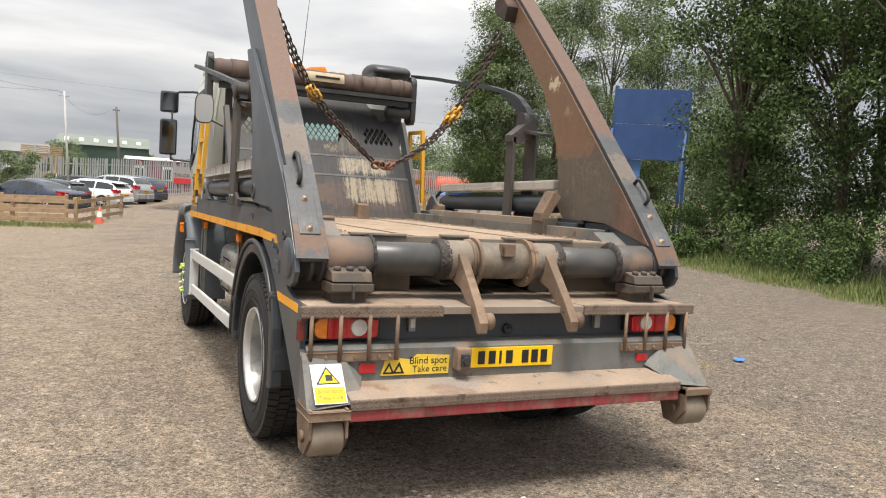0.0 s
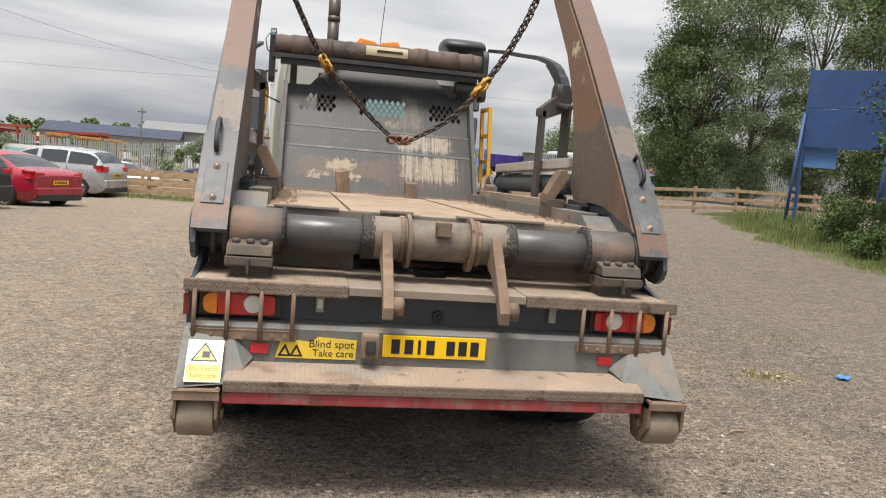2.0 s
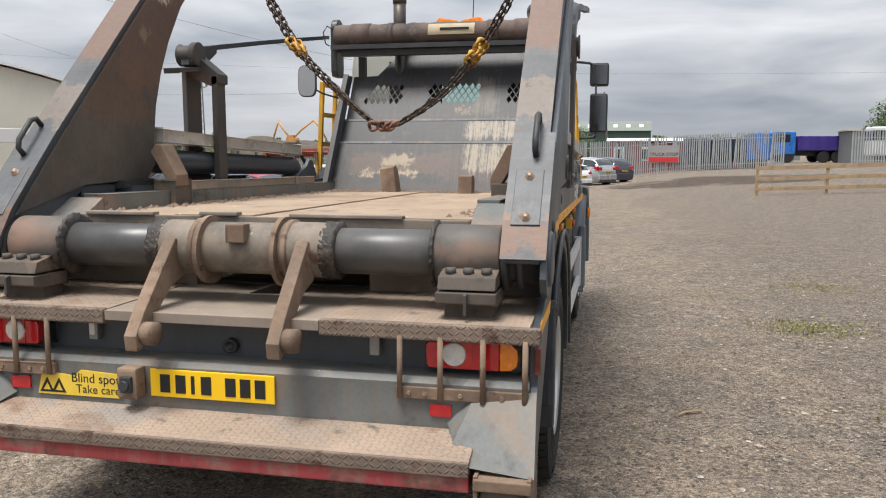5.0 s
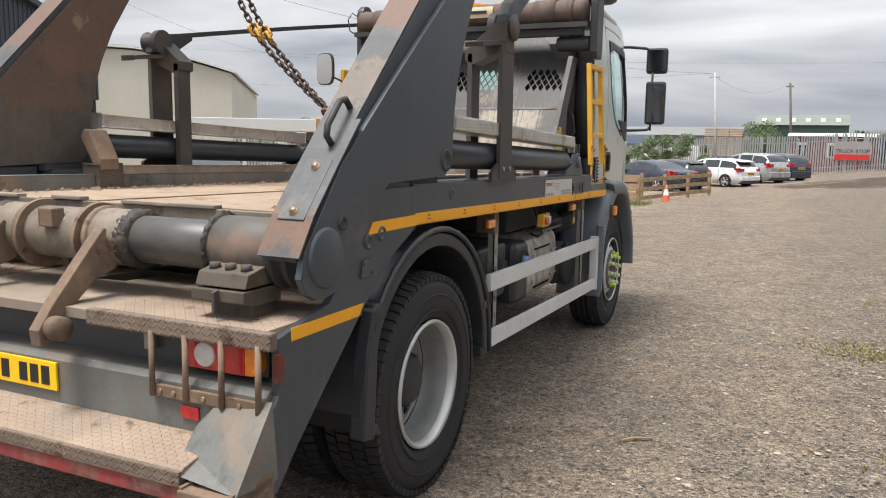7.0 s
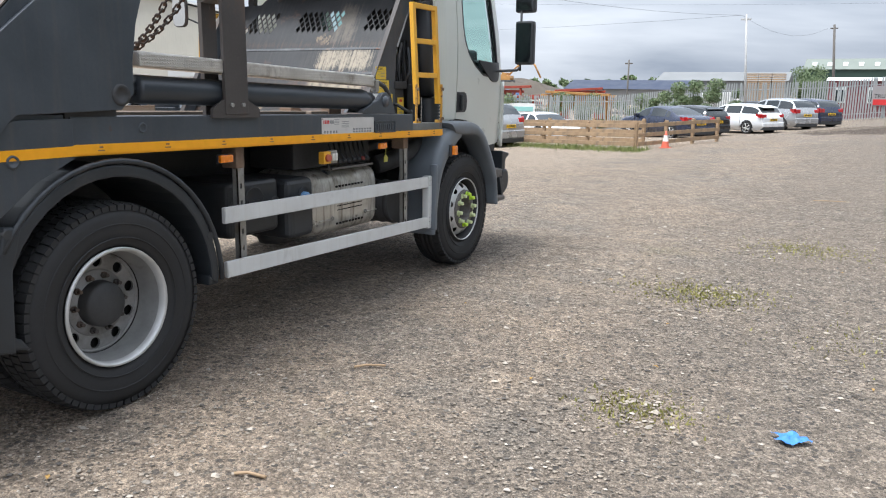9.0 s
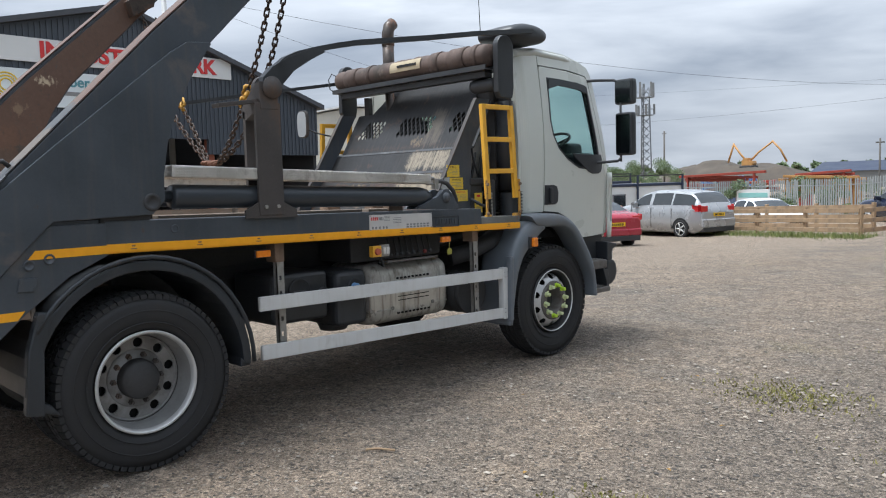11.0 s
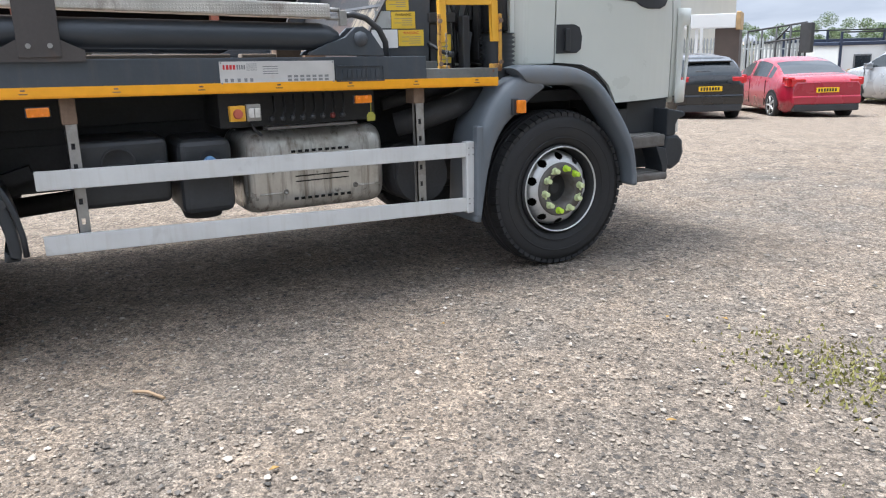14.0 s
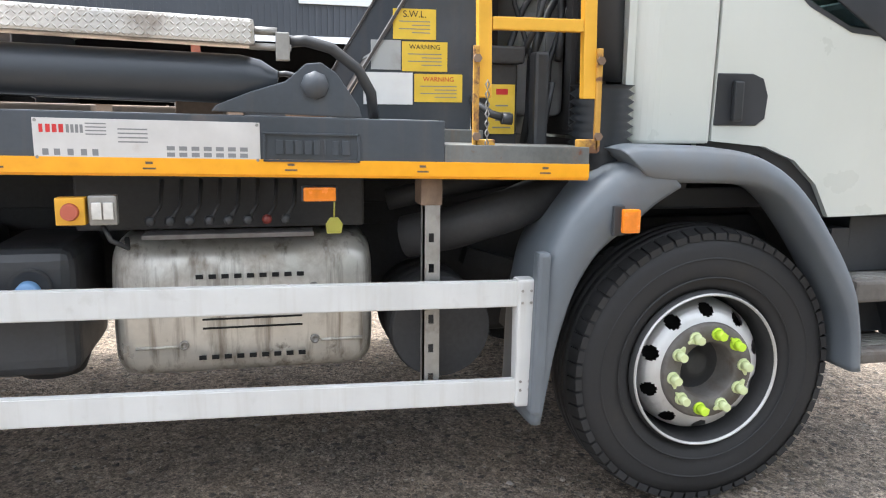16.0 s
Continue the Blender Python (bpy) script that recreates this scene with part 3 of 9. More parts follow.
for y in (1.19, 5.0):
    bm = B()
    rod(bm, (-0.95, y, 0.5), (0.95, y, 0.5), 0.075, 20)
    if y < 3:
        lathe(bm, [(-0.28, 0.02), (-0.24, 0.14), (-0.1, 0.22), (0.1, 0.22), (0.24, 0.14), (0.28, 0.02)], (0, y, 0.5), 28)
    part("axle", bm, CHASSIS, lorry)
    for s in (-1, 1):
        bm = B()
        strip(bm, [(y - 0.75, 0.80), (y - 0.4, 0.70), (y, 0.62), (y + 0.4, 0.70), (y + 0.75, 0.80)], "x", s * 0.46, s * 0.54, 0.07)
        part("leaf_spring", bm, CHASSIS, lorry)
bm = B()
rod(bm, (0, 1.19, 0.52), (0, 4.6, 0.72), 0.06, 14)
part("propeller_shaft", bm, CHASSIS, lorry)
bm = B()
block(bm, -0.34, 0.34, 4.3, 5.7, 0.45, 1.15, 0.05)
part("engine", bm, CHASSIS, lorry)


# wheels
def tyre_mesh(bm, cx, w, R, rim, s, lugs=54, ribs=False):
    """A tyre round the x axis at cx with width w and tread blocks."""
    h = w / 2
    prof = [(-h * 0.72, rim), (-h * 0.92, rim + 0.03), (-h, rim + 0.10), (-h * 0.98, R - 0.07), (-h * 0.86, R - 0.018), (-h * 0.55, R - 0.006), (0, R - 0.004),
            (h * 0.55, R - 0.006), (h * 0.86, R - 0.018), (h * 0.98, R - 0.07), (h, rim + 0.10), (h * 0.92, rim + 0.03), (h * 0.72, rim)]
    lathe(bm, [(cx + a, r) for a, r in prof], (0, 0, 0), 72, "x", closed=True)
    for side in (-1, 1):                                   # moulded rings on the sidewall
        for rr, tw in ((rim + 0.055, 0.004), (R - 0.10, 0.005)):
            lathe(bm, [(cx + side * (h * 0.985), rr - tw), (cx + side * (h + 0.004), rr), (cx + side * (h * 0.985), rr + tw)], (0, 0, 0), 72)
    if ribs:                                               # ribbed steer tread with notched shoulders
        for a0, a1 in ((-0.50, -0.20), (-0.14, 0.14), (0.20, 0.50)):
            lathe(bm, [(cx + a0 * h, R - 0.012), (cx + a0 * h + 0.003, R + 0.006), (cx + a1 * h - 0.003, R + 0.006), (cx + a1 * h, R - 0.012)], (0, 0, 0), 72)
    for k in range(lugs):
        for j, (a0, a1) in enumerate(((-0.94, -0.52), (-0.46, -0.04), (0.04, 0.46), (0.52, 0.94))):
            if ribs and j in (1, 2):
                continue
            a = 2 * math.pi * (k + 0.5 * (j % 2)) / lugs
            da = math.pi / lugs * 0.80
            rr = R + (0.004 if ribs else 0.006)
            drop = 0.014 if j in (0, 3) else 0.0
            vs = []
            for rad in (R - 0.02, rr):
                for ax in (a0, a1):
                    d = drop if (j == 0 and ax == a0) or (j == 3 and ax == a1) else 0.0
                    for an in (a - da, a + da):
                        vs.append(put(bm, (cx + ax * h, (rad - d) * math.cos(an), (rad - d) * math.sin(an))))
            for q in ((4, 5, 7, 6), (0, 1, 5, 4), (2, 6, 7, 3), (0, 4, 6, 2), (1, 3, 7, 5)):
                bm.faces.new([vs[i] for i in q])


def round_holes(r, n, rh, a0=0.0):
    return [[(r * math.cos(a0 + 2 * math.pi * k / n) + rh * math.cos(2 * math.pi * i / 12), r * math.sin(a0 + 2 * math.pi * k / n) + rh * math.sin(2 * math.pi * i / 12)) for i in range(12)] for k in range(n)]


def wheel_front(s):
    w = part("wheel", B(), CHASSIS, lorry)
    w.matrix_basis = pose(0, 5.0, 0.508)
    bm = B()
    tyre_mesh(bm, s * 1.035, 0.27, 0.508, 0.284, s, 60, True)
    part("tyre", bm, RUBBER, w, "worn black lorry tyre")
    bm = B()
    lathe(bm, [(s * 1.145, 0.292), (s * 1.168, 0.286), (s * 1.172, 0.279), (s * 1.165, 0.272), (s * 1.10, 0.266), (s * 1.02, 0.262), (s * 1.00, 0.245)], (0, 0, 0), 72)
    part("rim", bm, CHASSIS, w, "dark rim barrel")
    bm = B()
    lathe(bm, [(s * 1.168, 0.284), (s * 1.1765, 0.281), (s * 1.1765, 0.277), (s * 1.168, 0.273)], (0, 0, 0), 72)
    part("rim_edge", bm, SILVER, w, "bright rim edge")
    # dished disc with hand holes round its shoulder
    bm = B()
    prof = [(s * 1.02, 0.250), (s * 1.07, 0.248), (s * 1.098, 0.242), (s * 1.122, 0.231), (s * 1.135, 0.222), (s * 1.146, 0.210), (s * 1.154, 0.198), (s * 1.163, 0.178)]
    seg = 200
    prof = [(s * (s * prof[i][0] + (s * prof[i + 1][0] - s * prof[i][0]) * k / 4), prof[i][1] + (prof[i + 1][1] - prof[i][1]) * k / 4) for i in range(len(prof) - 1) for k in range(4)] + [prof[-1]]
    rings = lathe(bm, prof, (0, 0, 0), seg)
    for f in list(bm.faces):
        c = f.calc_center_median()
        r, a = math.hypot(c.y, c.z), math.degrees(math.atan2(c.z, c.y)) % 36.0
        if ((r - 0.216) / 0.022) ** 2 + ((a - 18.0) / 7.0) ** 2 < 1.0:
            bm.faces.remove(f)
    part("wheel_disc", bm, SILVER, w, "silver dished disc with hand holes")
    bm = B()
    lathe(bm, [(s * 1.163, 0.178), (s * 1.176, 0.174), (s * 1.180, 0.168), (s * 1.180, 0.112), (s * 1.172, 0.105), (s * 1.09, 0.102), (s * 1.08, 0.095)], (0, 0, 0), 64)
    part("nut_ring", bm, WHEEL_GREY, w, "raised grimy ring under the nuts")
    bm = B()
    lathe(bm, [(s * 1.03, 0.27), (s * 1.03, 0.0)], (0, 0, 0), 32)
    part("brake_drum", bm, HOLE_SHADE, w)
    bm = B()
    lathe(bm, [(s * 1.075, 0.104), (s * 1.078, 0.06), (s * 1.10, 0.045), (s * 1.105, 0.03), (s * 1.105, 0.0)], (0, 0, 0), 32)
    part("hub_cap", bm, CHASSIS, w, "grimy recessed hub")
    for k in range(10):
        a = 2 * math.pi * k / 10 + 0.12
        y, z = 0.139 * math.cos(a), 0.139 * math.sin(a)
        bm = B()
        rod(bm, (s * 1.178, y, z), (s * 1.190, y, z), 0.024, 12, 0.022)
        rod(bm, (s * 1.190, y, z), (s * 1.225, y, z), 0.0185, 10, 0.015)
        bm.faces.new([put(bm, (s * 1.2255, y + 0.008 * math.cos(q * 0.7854), z + 0.008 * math.sin(q * 0.7854))) for q in range(8)])
        way = 1 if k % 2 else -1
        tip = Vector((0, -math.sin(a), math.cos(a))) * way
        side_v = Vector((0, math.cos(a), math.sin(a)))
        base = Vector((s * 1.186, y, z))
        q = [base + side_v * 0.014 + tip * 0.008, base - side_v * 0.014 + tip * 0.008, base - side_v * 0.003 + tip * 0.036, base + side_v * 0.003 + tip * 0.036]
        lo_, hi_ = [put(bm, v) for v in q], [put(bm, v + Vector((s * 0.009, 0, 0))) for v in q]
        bm.faces.new(lo_)
        bm.faces.new(hi_)
        for i in range(4):
            bm.faces.new((lo_[i], lo_[(i + 1) % 4], hi_[(i + 1) % 4], hi_[i]))
        part("wheel_nut_indicator", bm, LIME if k in (2, 7, 1) else LIME_PALE, w, "lime wheel nut cap")


def wheel_rear(s):
    w = part("wheel", B(), CHASSIS, lorry)
    w.matrix_basis = pose(0, 1.19, 0.515)
    for cx in (1.085, 0.765):
        bm = B()
        tyre_mesh(bm, s * cx, 0.27, 0.515, 0.292, s, 70)
        part("tyre", bm, RUBBER, w, "worn black drive tyre with block tread")
    bm = B()
    lathe(bm, [(s * 1.20, 0.300), (s * 1.216, 0.294), (s * 1.205, 0.280), (s * 1.17, 0.275)], (0, 0, 0), 72)
    part("rim", bm, SILVER, w, "bright silver rim of the outer wheel")
    bm = B()
    lathe(bm, [(s * 1.172, 0.275), (s * 1.14, 0.268), (s * 1.10, 0.264), (s * 1.06, 0.262), (s * 1.045, 0.256)], (0, 0, 0), 72)
    part("rim_barrel", bm, BARREL_SILVER, w, "silver inside of the rim")
    bm = B()
    plate(bm, circle(0, 0, 0.258, 64), s * 1.018, s * 1.032, "yz", round_holes(0.209, 10, 0.029, 0.2))
    lathe(bm, [(s * 1.032, 0.255), (s * 1.044, 0.250), (s * 1.040, 0.243), (s * 1.032, 0.240)], (0, 0, 0), 64)
    lathe(bm, [(s * 1.032, 0.172), (s * 1.046, 0.166), (s * 1.046, 0.0)], (0, 0, 0), 48)
    part("wheel_disc", bm, BARREL, w, "dulled grey wheel disc with round holes")
    bm = B()
    lathe(bm, [(s * 0.975, 0.26), (s * 0.975, 0.0)], (0, 0, 0), 32)
    part("brake_drum", bm, HOLE_SHADE, w)
    bm = B()
    lathe(bm, [(s * 1.040, 0.118), (s * 1.10, 0.114), (s * 1.118, 0.104), (s * 1.122, 0.07), (s * 1.128, 0.06), (s * 1.128, 0.0)], (0, 0, 0), 40)
    part("hub", bm, CHASSIS, w, "black greasy hub")
    for k in range(10):
        a = 2 * math.pi * k / 10
        bm = B()
        rod(bm, (s * 1.044, 0.142 * math.cos(a), 0.142 * math.sin(a)), (s * 1.062, 0.142 * math.cos(a), 0.142 * math.sin(a)), 0.018, 6, 0.016)
        rod(bm, (s * 1.062, 0.142 * math.cos(a), 0.142 * math.sin(a)), (s * 1.082, 0.142 * math.cos(a), 0.142 * math.sin(a)), 0.010, 8)
        part("wheel_nut", bm, STAND_BROWN, w)


for s in (-1, 1):
    wheel_front(s)
    wheel_rear(s)


# subframe sides and bed
SIDE_LOW = [(-0.16, 0.545), (0.013, 0.47), (0.127, 0.593), (0.284, 0.739), (0.575, 1.0), (0.80, 1.17), (0.90, 1.215), (1.0, 1.262), (1.0, 1.44), (0.72, 1.44), (0.675, 1.42), (0.332, 1.055), (0.08, 1.0), (0.03, 0.99), (0.03, 0.80)]
for s in (-1, 1):
    bm = B()
    plate(bm, SIDE_LOW, s * 1.195, s * 1.222, "yz", bev=0.003)
    side = part("side_panel", bm, GREY_PAINT, lorry, "dark grey side panel of the subframe")
    bm = B()
    plate(bm, [(0.10, 0.968), (0.528, 0.968), (0.566, 1.013), (0.10, 1.013)], s * 1.222, s * 1.2245, "yz")
    part("reflective_tape", bm, YEL_TAPE, side, "yellow reflective tape")
    bm = B()
    plate(bm, [(0.595, 1.272), (1.0, 1.272), (1.0, 1.318), (0.635, 1.318)], s * 1.2222, s * 1.2247, "yz")
    part("reflective_tape", bm, YEL_TAPE, side, "yellow reflective tape")
    bm = B()
    plate(bm, [(0.535, 1.112), (0.62, 1.112), (0.635, 1.18), (0.55, 1.18)], s * 1.222, s * 1.232, "yz", bev=0.003)
    for y, z in ((0.56, 1.165), (0.615, 1.125)):
        hexagon(bm, (s * 1.232, y, z), 0.008, s * 0.004)
    part("bolted_plate", bm, GREY_PAINT, side)
    for y, z in ((0.60, 1.245), (0.70, 1.268)):
        bm = B()
        lathe(bm, [(s * 1.222, 0.03), (s * 1.23, 0.028), (s * 1.23, 0.02), (s * 1.224, 0.018), (s * 1.224, 0.0)], (0, y, z), 20)
        part("plug", bm, GREY_PAINT, side)
    bm = B()
    bed_bar(bm, s * 1.0, s * 1.208, 1.0, 4.02, 1.30, 1.444)
    rail = part("bed_rail", bm, GREY_PAINT, lorry, "dark grey side rail of the bed")
    bm = B()
    bed_bar(bm, s * 1.0, s * 1.208, 4.02, 4.50, 1.30, 1.372, 0.003)
    part("rail_end", bm, REAR_GREY, rail, "bare-edged front end of the rail")
    bm = B()
    bed_bar(bm, s * 1.205, s * 1.2125, 1.0, 4.50, 1.272, 1.318, 0.001)
    bed_bar(bm, s * 1.19, s * 1.206, 1.0, 4.50, 1.265, 1.305, 0.001)
    part("reflective_tape", bm, YEL_TAPE, rail, "yellow reflective tape")
    for k in range(9):
        y = 1.15 + k * 0.40
        bm = B()
        bed_bar(bm, s * 1.2122, s * 1.2135, y - 0.018, y + 0.018, 1.285, 1.29, 0)
        bed_bar(bm, s * 1.2122, s * 1.2135, y - 0.01, y + 0.01, 1.30, 1.307, 0)
        part("tape_mark", bm, RUSTY, rail)
    bm = B()
    lathe(bm, [(s * 1.208, 0.026), (s * 1.213, 0.024), (s * 1.213, 0.018), (s * 1.209, 0.016)], (0, 1.40, 1.385), 20)
    part("tie_ring", bm, GREY_PAINT, rail)
    bm = B()
    bed_bar(bm, s * 0.90, s * 1.0, 0.62, 4.2, 1.30, 1.415)
    plate(bm, [(0.40, 1.30), (0.62, 1.30), (0.62, 1.411)], s * 0.90, s * 1.195, "yz")
    kerb = part("inner_kerb", bm, REAR_GREY, lorry, "dusty grey kerb beside the deck")
    for y0, y1 in ((1.40, 2.96), (3.02, 3.36)):
        bm = B()
        bed_bar(bm, s * 0.905, s * 0.995, y0, y1, 1.411, 1.464, 0.006)
        part("kerb_cap", bm, DUSTY_PLATE, kerb, "dusty tan capping strip")

# deck planks of dusty plate
deck = part("deck", B(), DECK, lorry, "dusty steel deck")
for k, (x0, x1) in enumerate(((-0.90, -0.462), (-0.452, -0.08), (-0.070, 0.418), (0.429, 0.90))):
    bm = B()
    bed_bar(bm, x0, x1, 0.47 + 0.02 * (k % 2), 3.9, 1.288 + 0.006 * (k % 2), 1.333 + 0.006 * (k % 2), 0.003)
    part("deck_plate", bm, DECK, deck)
bm = B()
bed_bar(bm, -0.90, 0.90, 0.44, 0.468, 1.19, 1.335)
part("deck_edge", bm, TUBE_DUSTY, deck, "dusty rear edge of the deck")
for x0, x1, z in ((-0.86, -0.52, 1.345), (-0.3, -0.12, 1.35), (0.12, 0.62, 1.347)):
    bm = B()
    bed_bar(bm, x0, x1, 0.43, 0.48, z - 0.012, z + 0.004)
    part("edge_lip", bm, DUSTY_PLATE, deck)
# stops welded on the deck
for x, y, h, tilt, w in ((-0.335, 3.62, 0.22, -7, 0.12), (0.30, 3.62, 0.15, 0, 0.11), (0.97, 3.25, 0.19, 0, 0.07)):
    bm = B()
    z = bed_z(y, 1.335)
    plate(bm, [(y - 0.05, z - 0.01), (y + 0.10, z - 0.01), (y + 0.10, z + h * 0.8), (y + 0.04, z + h), (y - 0.04, z + h * 0.92)], x - w / 2, x + w / 2, "yz", bev=0.004)
    bmesh.ops.rotate(bm, verts=bm.verts, cent=(x, y, z), matrix=Matrix.Rotation(radians(tilt), 3, "Y"))
    part("deck_stop", bm, RUSTY, lorry, "rusty welded stop")
for s in (-1, 1):
    bm = B()
    block(bm, s * 0.872, s * 0.99, 1.20, 1.37, 1.33, 1.47, 0.006)
    stop = part("side_stop", bm, BLOCK_BROWN, lorry, "dark rusty guide stop welded on the kerb")
    bm = B()
    plate(bm, [(s * u, v) for u, v in ((0.866, 1.44), (0.90, 1.43), (1.015, 1.625), (0.985, 1.668), (0.95, 1.66), (0.866, 1.50))], 1.21, 1.34, "xz", bev=0.005)
    part("guide_plate", bm, RUSTY, stop, "rusty plate sloping outwards")

# rear deck, light panel and bumper step
cheq_deck = part("rear_deck", B(), CHEQ, lorry)
for x0, x1 in ((-1.192, -0.47), (0.42, 1.192)):
    bm = B()
    block(bm, x0, x1, 0.0, 0.60, 0.965, 1.018)
    part("deck_plate", bm, CHEQ, cheq_deck, "dusty chequer plate")
    x0, x1 = (-1.235, x1) if x0 < 0 else (x0, 1.235)
    bm = B()
    block(bm, x0, x1, -0.028, 0.012, 0.96, 1.020, 0.008)
    part("deck_nosing", bm, CHEQ_EDGE, cheq_deck, "bent rusty chequer edge")
bm = B()
plate(bm, [(-0.468, -0.02), (0.418, -0.02), (0.418, 1.30), (-0.468, 1.30)], 0.975, 1.014, "xy", holes=([(-0.082, 0.44), (0.095, 0.46), (0.17, 1.0), (-0.04, 1.0)],), bev=0.002)
part("deck_plate", bm, DUSTY_PLATE, cheq_deck, "smooth dusty middle plate with a square hole")
for s in (-1, 1):
    bm = B()
    block(bm, s * 0.42, s * 1.19, 0.602, 0.625, 0.95, 1.19)
    part("back_plate", bm, DUSTY_PLATE, cheq_deck, "dusty upright plate behind the tube")
bm = B()
block(bm, -1.19, 1.19, 0.12, 0.15, 0.80, 0.966)
panel = part("light_panel", bm, GREY_PAINT, lorry, "dark grey recessed panel")
bm = B()
plate(bm, [(0.0, 0.60), (0.0, 0.795), (0.02, 0.815), (0.14, 0.822), (0.14, 0.79), (0.03, 0.78), (0.03, 0.60)], -1.195, 1.195, "yz", bev=0.004)
beam = part("rear_beam", bm, REAR_GREY, lorry, "scuffed grey rear beam")
bm = B()
lathe(bm, [(0.12, 0.03), (0.095, 0.03), (0.095, 0.018), (0.11, 0.016), (0.11, 0.0)], (0.0, 0.0, 0.866), 24, "y")
part("trailer_socket", bm, BLACK, panel, "round black socket")
for x, mm in ((-0.60, LENS_CLR), (0.60, REAR_GREY)):
    bm = B()
    block(bm, x - 0.02, x + 0.02, 0.085, 0.12, 0.865, 0.945)
    st = part("marker_lamp", bm, GALV, panel)
    if mm is LENS_CLR:
        bm = B()
        block(bm, x - 0.013, x + 0.013, 0.078, 0.088, 0.885, 0.935)
        part("lens", bm, LENS_CLR, st, "clear lens")

for s in (-1, 1):
    c = part("tail_lamp", B(), BLACK, lorry, "cluster of red, clear and amber lenses")
    bm = B()
    block(bm, s * 0.80, s * 1.16, 0.06, 0.12, 0.842, 0.957, 0.008)
    part("housing", bm, BLACK, c)
    red = [(s * x, z) for x, z in ((0.825, 0.848), (0.815, 0.86), (0.812, 0.93), (0.822, 0.945), (1.082, 0.955), (1.082, 0.846))]
    amb = [(s * x, z) for x, z in ((1.0835, 0.846), (1.0835, 0.955), (1.125, 0.948), (1.148, 0.925), (1.152, 0.895), (1.145, 0.865), (1.125, 0.85))]
    bm = B()
    plate(bm, red, 0.03, 0.065, "xz", bev=0.006)
    part("lens", bm, LENS_RED, c)
    bm = B()
    plate(bm, amb, 0.03, 0.065, "xz", bev=0.006)
    part("lens", bm, LENS_AMB, c)
    for x in (0.875, 0.985):
        bm = B()
        block(bm, s * x - 0.0015, s * x + 0.0015, 0.027, 0.032, 0.85, 0.95, 0)
        part("lens_rib", bm, LENS_RED, c)
    bm = B()
    rod(bm, (s * 0.918, 0.032, 0.902), (s * 0.918, 0.021, 0.902), 0.047, 28, 0.041)
    part("lens", bm, LENS_CLR, c, "round clear reversing lens")
    g = part("lamp_guard", B(), RUSTY, lorry, "rusty steel bars over the lamp")
    for x in (0.728, 0.878, 1.032, 1.182):
        bm = B()
        rod(bm, (s * x, -0.026, 0.745), (s * x, -0.022, 0.975), 0.0105, 10)
        part("bar", bm, RUSTY, g)
    bm = B()
    block(bm, s * 0.71, s * 1.195, -0.02, -0.004, 0.742, 0.785, 0.003)
    part("bar", bm, RUSTY, g)
    for x in (0.76, 0.82, 0.95, 1.10):
        bm = B()
        hexagon(bm, (s * x, -0.02, 0.763), 0.009, -0.006, "y")
        part("bolt", bm, BRASS, g)
    bm = B()
    block(bm, s * 0.836, s * 0.916, -0.009, 0.0, 0.676, 0.722, 0.003)
    part("reflector", bm, LENS_RED, beam, "red reflector")
    bm = B()
    block(bm, s * 1.19, s * 1.215, 0.035, 0.075, 0.84, 0.945, 0.004)
    part("side_marker", bm, BLACK, lorry)
    bm = B()
    block(bm, s * 1.21, s * 1.232, 0.015, 0.05, 0.845, 0.94, 0.004)
    part("side_marker", bm, LENS_WORN, lorry, "weathered dark red side marker lens")

bm = B()
plate(bm, [(-0.205, 0.545), (-0.205, 0.585), (-0.19, 0.598), (-0.02, 0.632), (0.0, 0.632), (0.0, 0.60)], -1.02, 1.015, "yz", bev=0.002)
step = part("bumper_step", bm, CHEQ, lorry, "dusty chequer-plate bumper step")
bm = B()
block(bm, -1.02, 1.015, -0.212, -0.195, 0.54, 0.592, 0.004)
part("step_nosing", bm, CHEQ_EDGE, step)
bm = B()
block(bm, -1.02, 1.015, -0.200, -0.06, 0.482, 0.541, 0.006)
part("red_bar", bm, RED_STRIP, step, "scratched red under-run bar")
